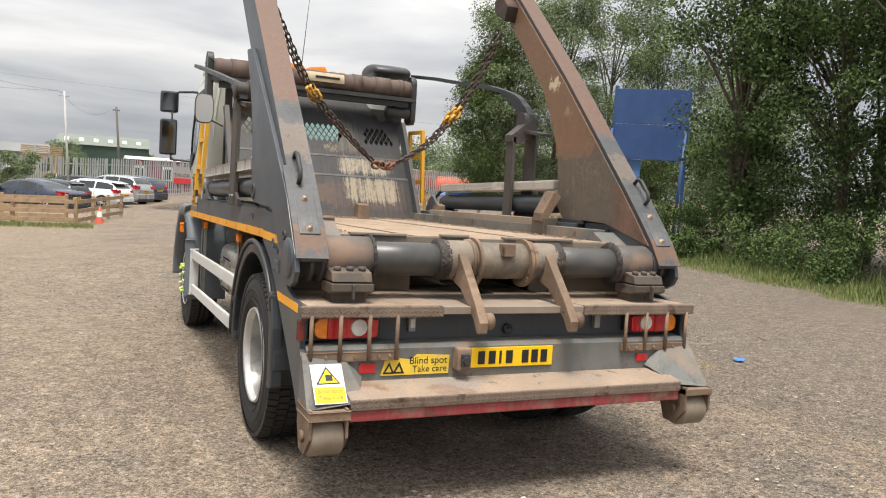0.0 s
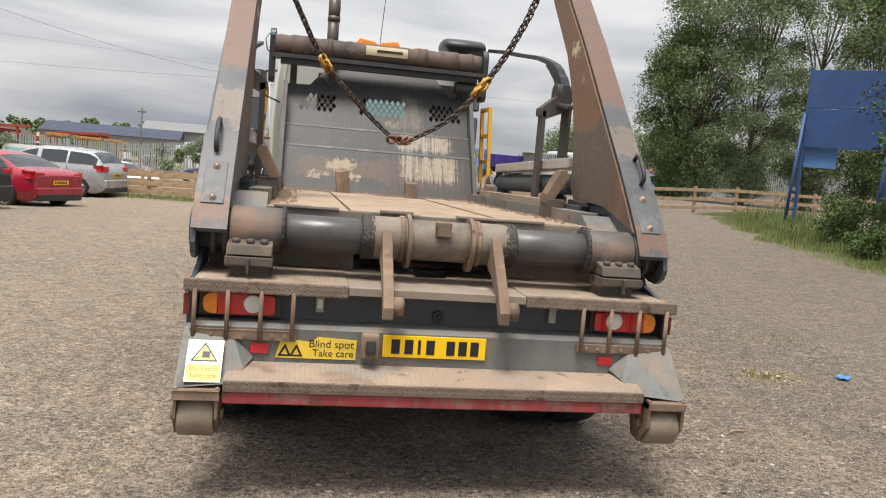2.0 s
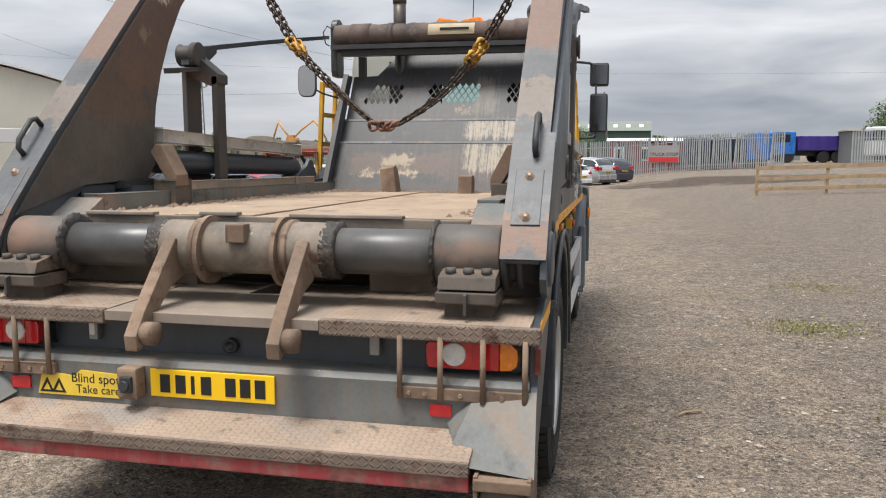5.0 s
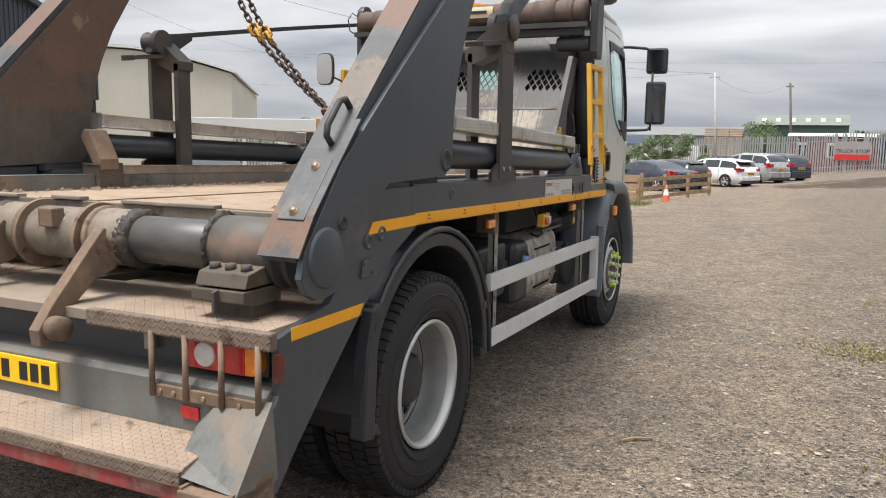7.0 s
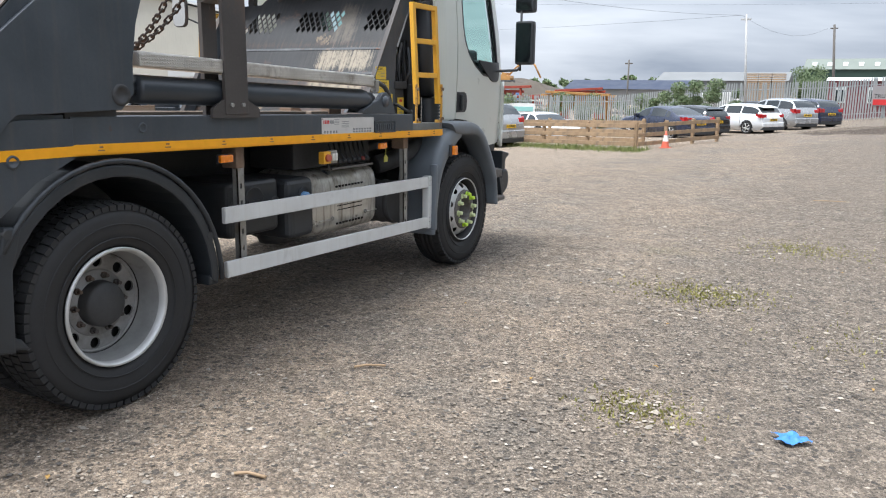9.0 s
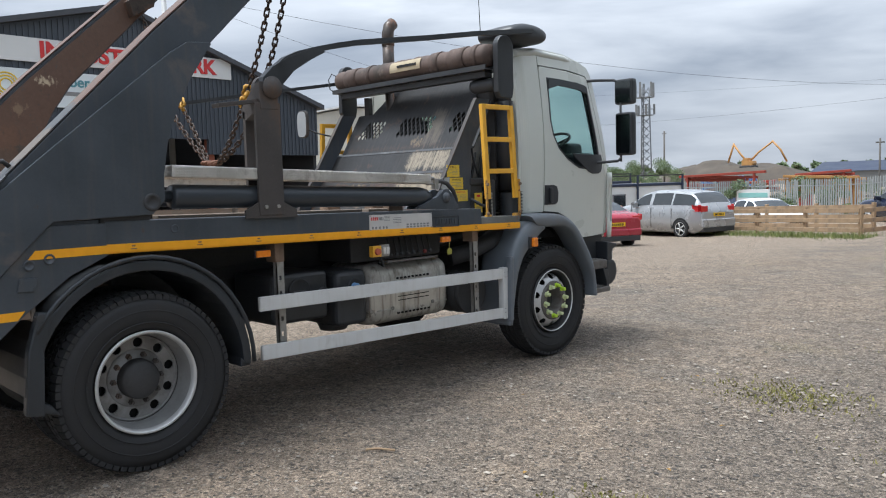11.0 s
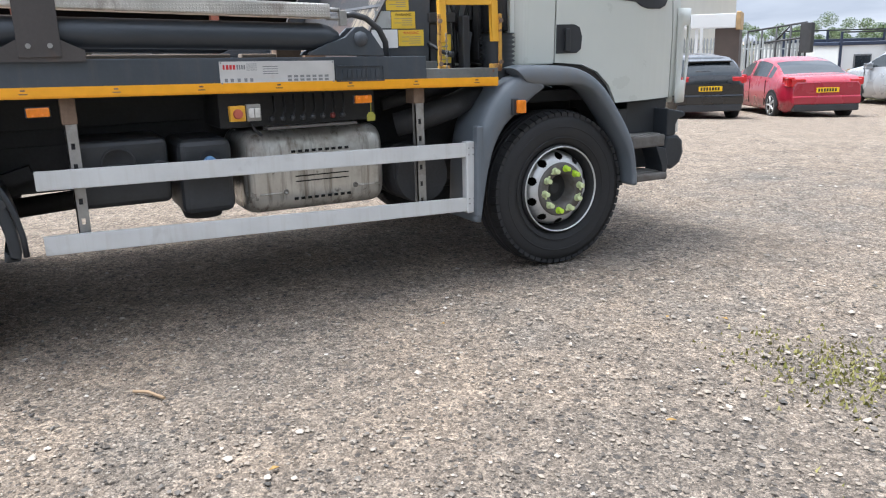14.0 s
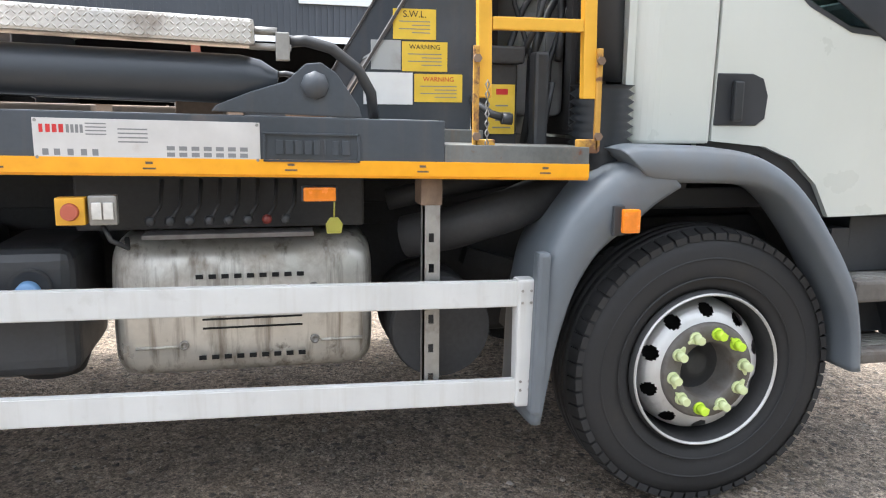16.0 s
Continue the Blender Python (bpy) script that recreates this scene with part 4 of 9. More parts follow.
for s in (-1, 1):
    bm = B()
    vs = [put(bm, p) for p in ((s * 0.90, -0.004, 0.655), (s * 1.0, -0.004, 0.76), (s * 1.222, -0.004, 0.79), (s * 1.235, -0.205, 0.552), (s * 1.018, -0.205, 0.575), (s * 0.94, -0.10, 0.62),
                               (s * 1.222, 0.02, 0.52), (s * 1.018, 0.02, 0.52))]
    for q in ((0, 1, 2, 3, 4, 5), (3, 2, 6), (4, 3, 6, 7), (0, 5, 4, 7), (1, 0, 7, 6, 2)):
        bm.faces.new([vs[i] for i in q])
    gus = part("corner_gusset", bm, REAR_GREY, lorry, "sloping grey corner gusset")
    bm = B()
    for x in (1.035, 1.215):
        plate(bm, [(-0.235, 0.56), (-0.01, 0.56), (-0.01, 0.45), (-0.06, 0.33), (-0.15, 0.325), (-0.235, 0.42)], s * x, s * (x + 0.014), "yz", bev=0.002)
    block(bm, s * 1.035, s * 1.229, -0.245, -0.01, 0.512, 0.552, 0.005)
    rb = part("roller_bracket", bm, RUSTY, lorry, "rusty bracket of the ground roller")
    bm = B()
    lathe(bm, [(s * 1.052, 0.03), (s * 1.052, 0.092), (s * 1.06, 0.098), (s * 1.205, 0.098), (s * 1.213, 0.092), (s * 1.213, 0.03)], (0, -0.135, 0.412), 36)
    part("roller", bm, ROLLER, rb, "scuffed steel roller")
    bm = B()
    hexagon(bm, (s * 1.229, -0.135, 0.412), 0.03, s * 0.018)
    part("bolt", bm, RUSTY, rb)
    bm = B()
    hexagon(bm, (s * 1.035, -0.135, 0.412), 0.03, -s * 0.018)
    part("bolt", bm, RUSTY, rb)

# number plate with plain bars for its writing
bm = B()
block(bm, -0.286, 0.234, -0.012, -0.002, 0.678, 0.788, 0.004)
plate_ob = part("number_plate", bm, PLATE_YEL, lorry, "yellow rear number plate")
for k, x in enumerate((-0.222, -0.156, -0.104, -0.048, 0.054, 0.115, 0.176)):
    bm = B()
    w = 0.014 if k == 2 else 0.042
    block(bm, x - w / 2, x + w / 2, -0.0145, -0.011, 0.697, 0.769, 0)
    part("plate_bar", bm, INK, plate_ob)
bm = B()
block(bm, -0.395, -0.31, -0.07, -0.002, 0.675, 0.80, 0.012)
cam_box = part("camera_bracket", bm, RUSTY, lorry, "rusty box round a rear camera")
bm = B()
block(bm, -0.375, -0.325, -0.085, -0.065, 0.705, 0.77, 0.006)
rod(bm, (-0.35, -0.083, 0.737), (-0.35, -0.10, 0.737), 0.02, 16)
part("rear_camera", bm, BLACK, cam_box, "black camera")
bm = B()
plate(bm, [(-0.80, 0.655), (-0.415, 0.655), (-0.412, 0.752), (-0.60, 0.762), (-0.63, 0.735), (-0.72, 0.745), (-0.78, 0.735)], -0.006, -0.001, "xz")
bs = part("warning_sticker", bm, YEL_LABEL, beam, "torn yellow warning sticker")
lettering("letters", "Blind spot", 0.054, INK, bs, REAR_FACE(-0.535, -0.006, 0.728), 0.001)
lettering("letters", "Take care", 0.050, INK, bs, REAR_FACE(-0.525, -0.006, 0.683), 0.001)
bm = B()
for x in (-0.755, -0.70):
    plate(bm, [(x - 0.035, 0.664), (x + 0.03, 0.664), (x, 0.725)], -0.0075, -0.0055, "xz", holes=([(x - 0.02, 0.672), (x + 0.015, 0.672), (x, 0.705)],))
part("sticker_triangle", bm, INK, bs)


def on_gusset(u, v, h=0.003):
    """A point on the left sloping gusset: u across, v down the slope, both in metres."""
    return Vector((-1.215 + u, -0.012 - v * 0.66, 0.785 - v * 0.75)) + Vector((0, -0.75, 0.66)) * h


def slope_quad(bm, u0, u1, v0, v1, h):
    q = [on_gusset(u, v, h) for u, v in ((u0, v0), (u1, v0), (u1, v1), (u0, v1))]
    a = [put(bm, p) for p in q] + [put(bm, p - Vector((0, -0.75, 0.66)) * 0.006) for p in q]
    for f in ((0, 1, 2, 3), (0, 4, 5, 1), (1, 5, 6, 2), (2, 6, 7, 3), (3, 7, 4, 0)):
        bm.faces.new([a[i] for i in f])


bm = B()
slope_quad(bm, 0.022, 0.182, 0.065, 0.278, 0.006)
sq = part("warning_sticker", bm, WHITE_LABEL, lorry, "white and yellow warning sticker")
bm = B()
slope_quad(bm, 0.027, 0.177, 0.19, 0.273, 0.0075)
part("sticker_band", bm, PLATE_YEL, sq)
bm = B()
tri_o = [on_gusset(u, v, 0.0075) for u, v in ((0.10, 0.078), (0.162, 0.175), (0.040, 0.175))]
tri_i = [on_gusset(u, v, 0.0085) for u, v in ((0.10, 0.093), (0.150, 0.169), (0.052, 0.169))]
bm.faces.new([put(bm, p) for p in tri_o])
part("sticker_triangle", bm, INK, sq)
bm = B()
bm.faces.new([put(bm, p) for p in tri_i])
part("sticker_triangle", bm, PLATE_YEL, sq)
bm = B()
slope_quad(bm, 0.09, 0.125, 0.125, 0.158, 0.0092)
part("sticker_symbol", bm, INK, sq)
for txt, v, sz in (("Blind spot", 0.213, 0.031), ("Take care", 0.247, 0.030)):
    p = on_gusset(0.102, v, 0.0085)
    lettering("letters", txt, sz, FADED_INK, sq, pose(p.x, p.y, p.z, 49, 0, 0), 0.0005)

# torsion tube, pivots and tines
PY, PZ = 0.285, 1.225
tube = part("torsion_tube", B(), TUBE, lorry, "thick worn steel cross tube")
for x0, x1, r, mm in ((-1.06, -0.80, 0.116, TUBE_END), (-0.80, -0.36, 0.092, TUBE), (-0.365, -0.16, 0.112, TUBE_DUSTY), (-0.165, 0.165, 0.106, TUBE_DUSTY), (0.16, 0.365, 0.112, TUBE_DUSTY), (0.36, 0.80, 0.092, TUBE), (0.80, 1.06, 0.116, TUBE_END)):
    bm = B()
    lathe(bm, [(x0, 0.0), (x0, r - 0.008), (x0 + 0.008, r), (x1 - 0.008, r), (x1, r - 0.008), (x1, 0.0)], (0, PY, PZ + 0.010), 44)
    part("tube_section", bm, mm, tube)
for x, wd, rad in ((-0.80, 0.010, 0.128), (-0.375, 0.034, 0.113), (-0.20, 0.014, 0.121), (0.20, 0.014, 0.121), (0.375, 0.034, 0.113), (0.80, 0.010, 0.128)):
    bm = B()
    rr = np.random.default_rng(int(abs(x) * 100))
    steps = 8 if wd > 0.02 else 4
    lathe(bm, [(x - wd, 0.088)] + [(x - wd + 2 * wd * (k + 0.5) / steps, rad) for k in range(steps)] + [(x + wd, 0.088)], (0, PY, PZ + 0.010), 90)
    for v in bm.verts:
        k = 1 + rr.uniform(-0.05, 0.05) * (1.0 if abs(x) != 0.20 else 0.15)
        v.co.y, v.co.z = PY + (v.co.y - PY) * k, PZ + 0.010 + (v.co.z - PZ - 0.010) * k
    part("weld_collar", bm, GREASE if abs(x) != 0.20 else RUSTY, tube, "lumpy greasy black collar" if abs(x) != 0.20 else "rusty ring")
bm = B()
block(bm, -0.035, 0.045, 0.155, 0.215, 1.27, 1.345, 0.006)
part("lug", bm, RUSTY, tube)
for s in (-1, 1):
    for x in (0.165,):
        bm = B()
        plate(bm, circle(PY, PZ, 0.142, 28, 60, 300) + [(PY + 0.02, PZ - 0.05)], s * x - 0.012, s * x + 0.008, "yz", holes=(circle(0.185, 1.16, 0.014, 10),))
        part("tine_ear", bm, RUSTY, tube)
    bm = B()
    plate(bm, [(0.24, 1.24), (0.17, 1.285), (0.135, 1.25), (-0.07, 1.03), (-0.135, 0.945), (-0.128, 0.885), (-0.10, 0.885), (-0.055, 0.95), (0.12, 1.09), (0.22, 1.12)], s * 0.285 - 0.026, s * 0.285 + 0.026, "yz", bev=0.006)
    part("tine", bm, RUSTY, lorry, "rusty pointed tine")
    bm = B()
    lathe(bm, [(s * 0.285 + 0.026, 0.0), (s * 0.285 + 0.026, 0.045), (s * 0.285 + 0.075, 0.045), (s * 0.285 + 0.075, 0.0)], (0, -0.075, 0.945), 24)
    part("tine_roller", bm, RUSTY, lorry, "rusty stub roller on the tine")
    # bolted bearing blocks
    bm = B()
    plate(bm, [(0.070, 1.130), (0.088, 1.176), (0.26, 1.212), (0.26, 1.130)], s * 0.845, s * 1.06, "yz", bev=0.004)
    plate(bm, [(0.105, 1.066), (0.055, 1.082), (0.055, 1.122), (0.26, 1.122), (0.26, 1.066)], s * 0.84, s * 1.065, "yz", bev=0.004)
    block(bm, s * 0.86, s * 1.04, 0.13, 0.25, 1.012, 1.070, 0.004)
    bb = part("bearing_block", bm, BLOCK_BROWN, lorry, "dusty bolted bearing block")
    for x in (0.885, 0.952, 1.02):
        bm = B()
        hexagon(bm, (s * x, 0.128, 1.180), 0.021, 0.024, "z")
        part("bolt", bm, STAND_BROWN, bb)
    bm = B()
    plate(bm, [(0.030, 1.045), (0.058, 1.045), (0.058, 1.125), (0.030, 1.118)], s * 0.955 - 0.006, s * 0.955 + 0.006, "yz", bev=0.002)
    part("lug", bm, STAND_BROWN, bb)
    bm = B()
    lathe(bm, [(s * 1.064, 0.0), (s * 1.064, 0.112), (s * 1.068, 0.118), (s * 1.086, 0.118), (s * 1.090, 0.112), (s * 1.092, 0.085), (s * 1.120, 0.085), (s * 1.122, 0.108), (s * 1.128, 0.114), (s * 1.142, 0.114), (s * 1.148, 0.108), (s * 1.150, 0.085), (s * 1.212, 0.085), (s * 1.212, 0.0)], (0, PY, PZ - 0.005), 40)
    part("pivot_boss", bm, CHASSIS, lorry, "grimy dark pivot boss under the arm")

# lifting arms
REAR_EDGE = [(0.135, 1.235), (0.225, 1.37), (0.375, 1.535), (0.53, 1.70), (0.775, 1.945), (1.345, 2.515), (2.18, 3.285), (2.36, 3.45)]
FRONT_EDGE = [(2.55, 3.40), (2.50, 3.30), (1.68, 2.468), (1.53, 2.245), (1.438, 2.06), (1.375, 1.88), (1.342, 1.70), (1.337, 1.55), (1.262, 1.475), (0.73, 1.462), (0.69, 1.43), (0.36, 1.10), (0.31, 1.085), (0.23, 1.082), (0.165, 1.115), (0.135, 1.17)]
PLATE_EDGE = [(0.16, 1.255), (0.39, 1.545), (0.77, 1.865), (1.42, 2.395), (1.53, 2.465), (1.665, 2.475)]
for s in (-1, 1):
    arm = part("lifting_arm", B(), GREY_PAINT, lorry, "grey and rust-brown lifting arm")
    bm = B()
    plate(bm, REAR_EDGE + FRONT_EDGE[:11] + [(0.44, 1.215), (0.15, 1.222)], s * 1.075, s * 1.212, "yz", bev=0.006)
    part("arm_beam", bm, GREY_PAINT, arm)
    bm = B()
    inset = [(y + 0.02, z - 0.015) for y, z in REAR_EDGE[1:-1]]
    plate(bm, inset + [(y - 0.012, z + 0.004) for y, z in FRONT_EDGE[1:10]], s * 1.062, s * 1.075, "yz", bev=0.002)
    part("inner_plate", bm, ARM_INNER if s < 0 else ARM_INNER_RUST, arm, "dark scuffed inner plate" if s < 0 else "scratched rust-brown inner plate")
    bm = B()
    plate(bm, PLATE_EDGE + FRONT_EDGE[2:], s * 1.212, s * 1.238, "yz", bev=0.004)
    part("outer_plate", bm, GREY_PAINT, arm, "dark grey flared outer plate")
    bm = B()
    lathe(bm, [(s * 1.238, 0.108), (s * 1.246, 0.104), (s * 1.250, 0.098), (s * 1.250, 0.0)], (0, PY, PZ), 40)
    part("pivot_cover", bm, GREY_PAINT, arm)
    for y, z, r in ((0.392, 1.337, 0.028), (1.262, 1.545, 0.052)):
        bm = B()
        lathe(bm, [(s * 1.238, r), (s * 1.245, r * 0.96), (s * 1.245, r * 0.6), (s * 1.24, r * 0.55), (s * 1.24, 0.0)], (0, y, z), 24)
        part("pin_end", bm, CHASSIS, arm)
    bm = B()
    strip(bm, [(y - 0.004, z + 0.004) for y, z in REAR_EDGE[:4]], "x", s * 1.066, s * 1.236, 0.006)
    part("rear_face", bm, ARM_REAR, arm, "scuffed bare grey rear face")
    bm = B()
    strip(bm, [(y - 0.004, z + 0.004) for y, z in REAR_EDGE[3:]], "x", s * 1.066, s * 1.214, 0.006)
    part("rear_face", bm, ARM_REAR, arm, "grey rear face browned by rust higher up")
    d = Vector((0, 0.15, 0.165)).normalized()
    nrm = Vector((0, -d.z, d.y))
    bm = B()
    block(bm, -0.055, 0.055, -0.006, 0.006, -0.135, 0.135, 0.004)
    cover = part("cover_plate", bm, BARE_STEEL, arm, "bolted bare steel cover")
    c0 = Vector((s * 1.150, 0.300, 1.452)) + nrm * 0.009
    cover.matrix_basis = Matrix.Translation(c0) @ pose(0, 0, 0, -42.3, 0, 0)
    for t in (-0.10, 0.10):
        bm = B()
        lathe(bm, [(-0.0055, 0.021), (-0.009, 0.02), (-0.010, 0.015), (-0.02, 0.0145), (-0.021, 0.0)], (0, 0, t), 6, "y")
        part("bolt", bm, BRASS, cover, "bright bolt head")
    hb = Vector((s * 1.165, 0.435, 1.615))
    bm = B()
    h0, h1 = hb, hb + d * 0.185
    sweep(bm, [h0, h0 + nrm * 0.042, h0 + nrm * 0.064 + d * 0.032, h1 + nrm * 0.064 - d * 0.032, h1 + nrm * 0.042, h1], 0.0125, 12)
    part("grab_handle", bm, CHASSIS, arm, "dark bent-rod grab handle")
    bm = B()
    plate(bm, [(2.18, 3.06), (2.36, 3.16), (2.38, 3.26), (2.26, 3.30), (2.14, 3.18)], s * 0.96, s * 1.064, "yz", bev=0.006)
    part("chain_lug", bm, CHAIN_MAT, arm)

# lift cylinders, covers and brackets along the bed
for s in (-1, 1):
    bm = B()
    lathe(bm, [(0.0, 0.0), (0.0, 0.066), (0.02, 0.072), (1.99, 0.072), (2.05, 0.06), (2.10, 0.03)], (0, 0, 0), 36, "y")
    rod(bm, (0, -0.18, 0), (0, 0, 0), 0.035, 20)
    cyl = part("lift_cylinder", bm, CYL, lorry, "dark satin hydraulic cylinder")
    cyl.matrix_basis = pose(s * 1.13, 1.42, 1.572, -1.9, 0, 0)
    bm = B()
    t = bmesh.new()
    block(t, s * 1.055, s * 1.225, 1.395, 3.455, 1.682, 1.755, 0.010)
    for v in t.verts:
        v.co.z -= 0.040 * (v.co.y - 1.395)
    merge(bm, t)
    part("cylinder_cover", bm, ALU_CHEQ, lorry, "aluminium chequer-plate cover over the cylinder")
    bm = B()
    plate(bm, [(3.325, 1.412), (3.765, 1.395), (3.755, 1.43), (3.69, 1.525), (3.645, 1.556), (3.60, 1.552), (3.54, 1.50), (3.44, 1.47), (3.34, 1.43)], s * 1.165, s * 1.205, "yz", bev=0.004)
    plate(bm, [(3.325, 1.412), (3.765, 1.395), (3.755, 1.43), (3.69, 1.525), (3.645, 1.556), (3.60, 1.552), (3.54, 1.50), (3.44, 1.47), (3.34, 1.43)], s * 1.04, s * 1.07, "yz", bev=0.004)
    br = part("cylinder_bracket", bm, GREY_PAINT, lorry, "dark grey pivot bracket")
    bm = B()
    lathe(bm, [(s * 1.205, 0.042), (s * 1.216, 0.040), (s * 1.216, 0.0)], (0, 3.625, 1.490), 8)
    part("pin_end", bm, GREY_PAINT, br)
    bm = B()
    rod(bm, (s * 1.18, 3.44, 1.645), (s * 1.18, 3.52, 1.642), 0.012)
    rod(bm, (s * 1.18, 3.44, 1.60), (s * 1.18, 3.56, 1.597), 0.010)
    block(bm, s * 1.155, s * 1.20, 3.515, 3.555, 1.56, 1.64)
    part("hose_union", bm, GALV, br)
    bm = B()
    sweep(bm, [(s * 1.17, 3.55, 1.615), (s * 1.17, 3.60, 1.62), (s * 1.16, 3.68, 1.60), (s * 1.15, 3.76, 1.54), (s * 1.14, 3.80, 1.47), (s * 1.13, 3.81, 1.39)], 0.017, 12)
    part("hose", bm, BLACK, br, "black hydraulic hose")
    bm = B()
    block(bm, s * 1.03, s * 1.20, 0.98, 1.26, 1.44, 1.475)
    part("rest_pad", bm, CHASSIS, lorry)
    # added filler plate that closes the dark slit under the arm
    bm = B()
    bed_bar(bm, s * 1.08, s * 1.205, 0.70, 0.97, 1.40, 1.455)
    part("arm_rest", bm, GREY_PAINT, lorry, "added dark grey filler plate under the lifting arm")

# goalpost stands and sheeting arms
for s in (-1, 1):
    st = part("sheet_stand", B(), REAR_GREY, lorry, "upright two-legged sheeting arm stand")
    bm = B()
    block(bm, s * 1.212, s * 1.236, 1.955, 2.135, 1.435, 2.14, 0.003)
    plate(bm, [(1.86, 1.42), (2.235, 1.412), (2.235, 1.462), (2.12, 1.52), (1.96, 1.52), (1.86, 1.468)], s * 1.21, s * 1.230, "yz")
    part("leg", bm, STAND_BROWN, st, "rusty flat outer leg")
    for y in (2.0, 2.09):
        bm = B()
        hexagon(bm, (s * 1.236, y, 1.487), 0.013, s * 0.01)
        part("bolt", bm, GALV, st)
    bm = B()
    block(bm, s * 1.02, s * 1.05, 1.99, 2.10, 1.40, 2.10, 0.003)
    part("leg", bm, STAND_BROWN, st, "dark inner leg")
    bm = B()
    plate(bm, [(s * u, v) for u, v in ((1.005, 2.06), (1.06, 2.04), (1.20, 2.10), (1.24, 2.10), (1.24, 2.27), (1.19, 2.265), (1.005, 2.115))], 1.99, 2.12, "xz", bev=0.004)
    block(bm, s * 1.12, s * 1.22, 1.72, 2.0, 2.14, 2.165, 0.004, rot=Matrix.Rotation(radians(8), 3, "X"), at=(s * 1.17, 2.0, 2.15))
    part("stand_head", bm, STAND_BROWN, st)
    bm = B()
    lathe(bm, [(s * 1.17, 0.0), (s * 1.17, 0.068)] + [(s * (1.176 + 0.0075 * k), 0.054 if k % 2 else 0.062) for k in range(10)] + [(s * 1.252, 0.07), (s * 1.258, 0.07), (s * 1.258, 0.0)], (0, 2.075 if s > 0 else 1.985, 2.235), 28)
    part("spring_hub", bm, STAND_BROWN, st, "dark spring hub")
    bm = B()
    plate(bm, circle(2.075 if s > 0 else 1.985, 2.235, 0.08, 24), s * 1.125, s * 1.168, "yz", bev=0.004)
    part("hub_plate", bm, STAND_BROWN, st)
    bar = part("sheeting_arm", B(), BLACK, lorry, "long curved dark sheeting arm")
    bm = B()
    if s > 0:                                              # arched bar on this side, a straight one on the other
        strip(bm, [(2.05, 2.24), (2.12, 2.33), (2.22, 2.41), (2.32, 2.455), (2.44, 2.49), (2.62, 2.535), (2.81, 2.575), (3.1, 2.62), (3.49, 2.68), (4.0, 2.765), (4.55, 2.842), (4.72, 2.865)], "x", s * 1.17, s * 1.225, 0.036)
        plate(bm, [(2.0, 2.17), (2.10, 2.165), (2.16, 2.25), (2.26, 2.355), (2.40, 2.44), (2.52, 2.50), (2.42, 2.518), (2.22, 2.44), (2.10, 2.37), (2.03, 2.30)], s * 1.165, s * 1.23, "yz", bev=0.003)
    else:
        strip(bm, [(1.96, 2.235), (2.12, 2.272), (2.28, 2.302), (3.0, 2.425), (3.68, 2.538), (4.52, 2.672)], "x", s * 1.18, s * 1.225, 0.032)
        plate(bm, [(1.93, 2.17), (2.02, 2.15), (2.14, 2.19), (2.30, 2.285), (2.30, 2.335), (2.10, 2.305), (1.99, 2.285), (1.945, 2.25)], s * 1.17, s * 1.23, "yz", bev=0.004)
    part("arm_bar", bm, BLACK, bar)

# headboard with mesh windows
gate = part("headboard", B(), GATE, lorry, "scraped steel headboard")


def lean(u, z, off=0.0):
    """y of the headboard at height z."""
    return 3.80 + (z - 1.33) * 0.60 + off


def gate_sheet(bm, outline, holes, off, t):
    """A sheet in the headboard's sloping plane, from an (x, z) outline."""
    tmp = bmesh.new()
    plate(tmp, outline, 0.0, t, "xz", holes)
    for v in tmp.verts:
        v.co.y += lean(v.co.x, v.co.z, off)
    merge(bm, tmp)


MESH_X = ((-0.80, -0.42), (-0.20, 0.30), (0.52, 0.87))
for z0, z1, off, mm in ((1.265, 1.70, 0.0, GATE), (1.70, 1.90, 0.05, GATE_DK)):
    bm = B()
    gate_sheet(bm, [(-0.93, z0), (0.93, z0), (0.93, z1), (-0.93, z1)], (), off, 0.008)
    part("gate_panel", bm, mm, gate)
cuts = []
for k, (a, b) in enumerate(MESH_X):
    for row in range(4):
        z = 2.082 + row * 0.041
        x = a + 0.03 + (0.029 if row % 2 else 0.0) + (0.058 if k == 0 and row > 1 else 0.0)
        while x < b - 0.02 - (0.05 if k == 2 and row > 1 else 0.0):
            cuts.append([(x - 0.0245, z), (x, z - 0.034), (x + 0.0245, z), (x, z + 0.034)])
            x += 0.058
bm = B()
gate_sheet(bm, [(-0.93, 1.90), (0.93, 1.90), (0.93, 2.315), (0.74, 2.32), (0.60, 2.53), (-0.52, 2.53), (-0.70, 2.32), (-0.93, 2.315)], cuts, 0.10, 0.008)
part("gate_panel", bm, GATE_DK, gate, "upper headboard panel with diamond cut-outs")
for z, off in ((1.70, 0.0), (1.90, 0.05)):
    bm = B()
    gate_sheet(bm, [(-0.93, z - 0.006), (0.93, z - 0.006), (0.93, z + 0.012), (-0.93, z + 0.012)], (), off - 0.004, 0.062)
    part("gate_fold", bm, BARE_STEEL, gate, "worn bright fold")
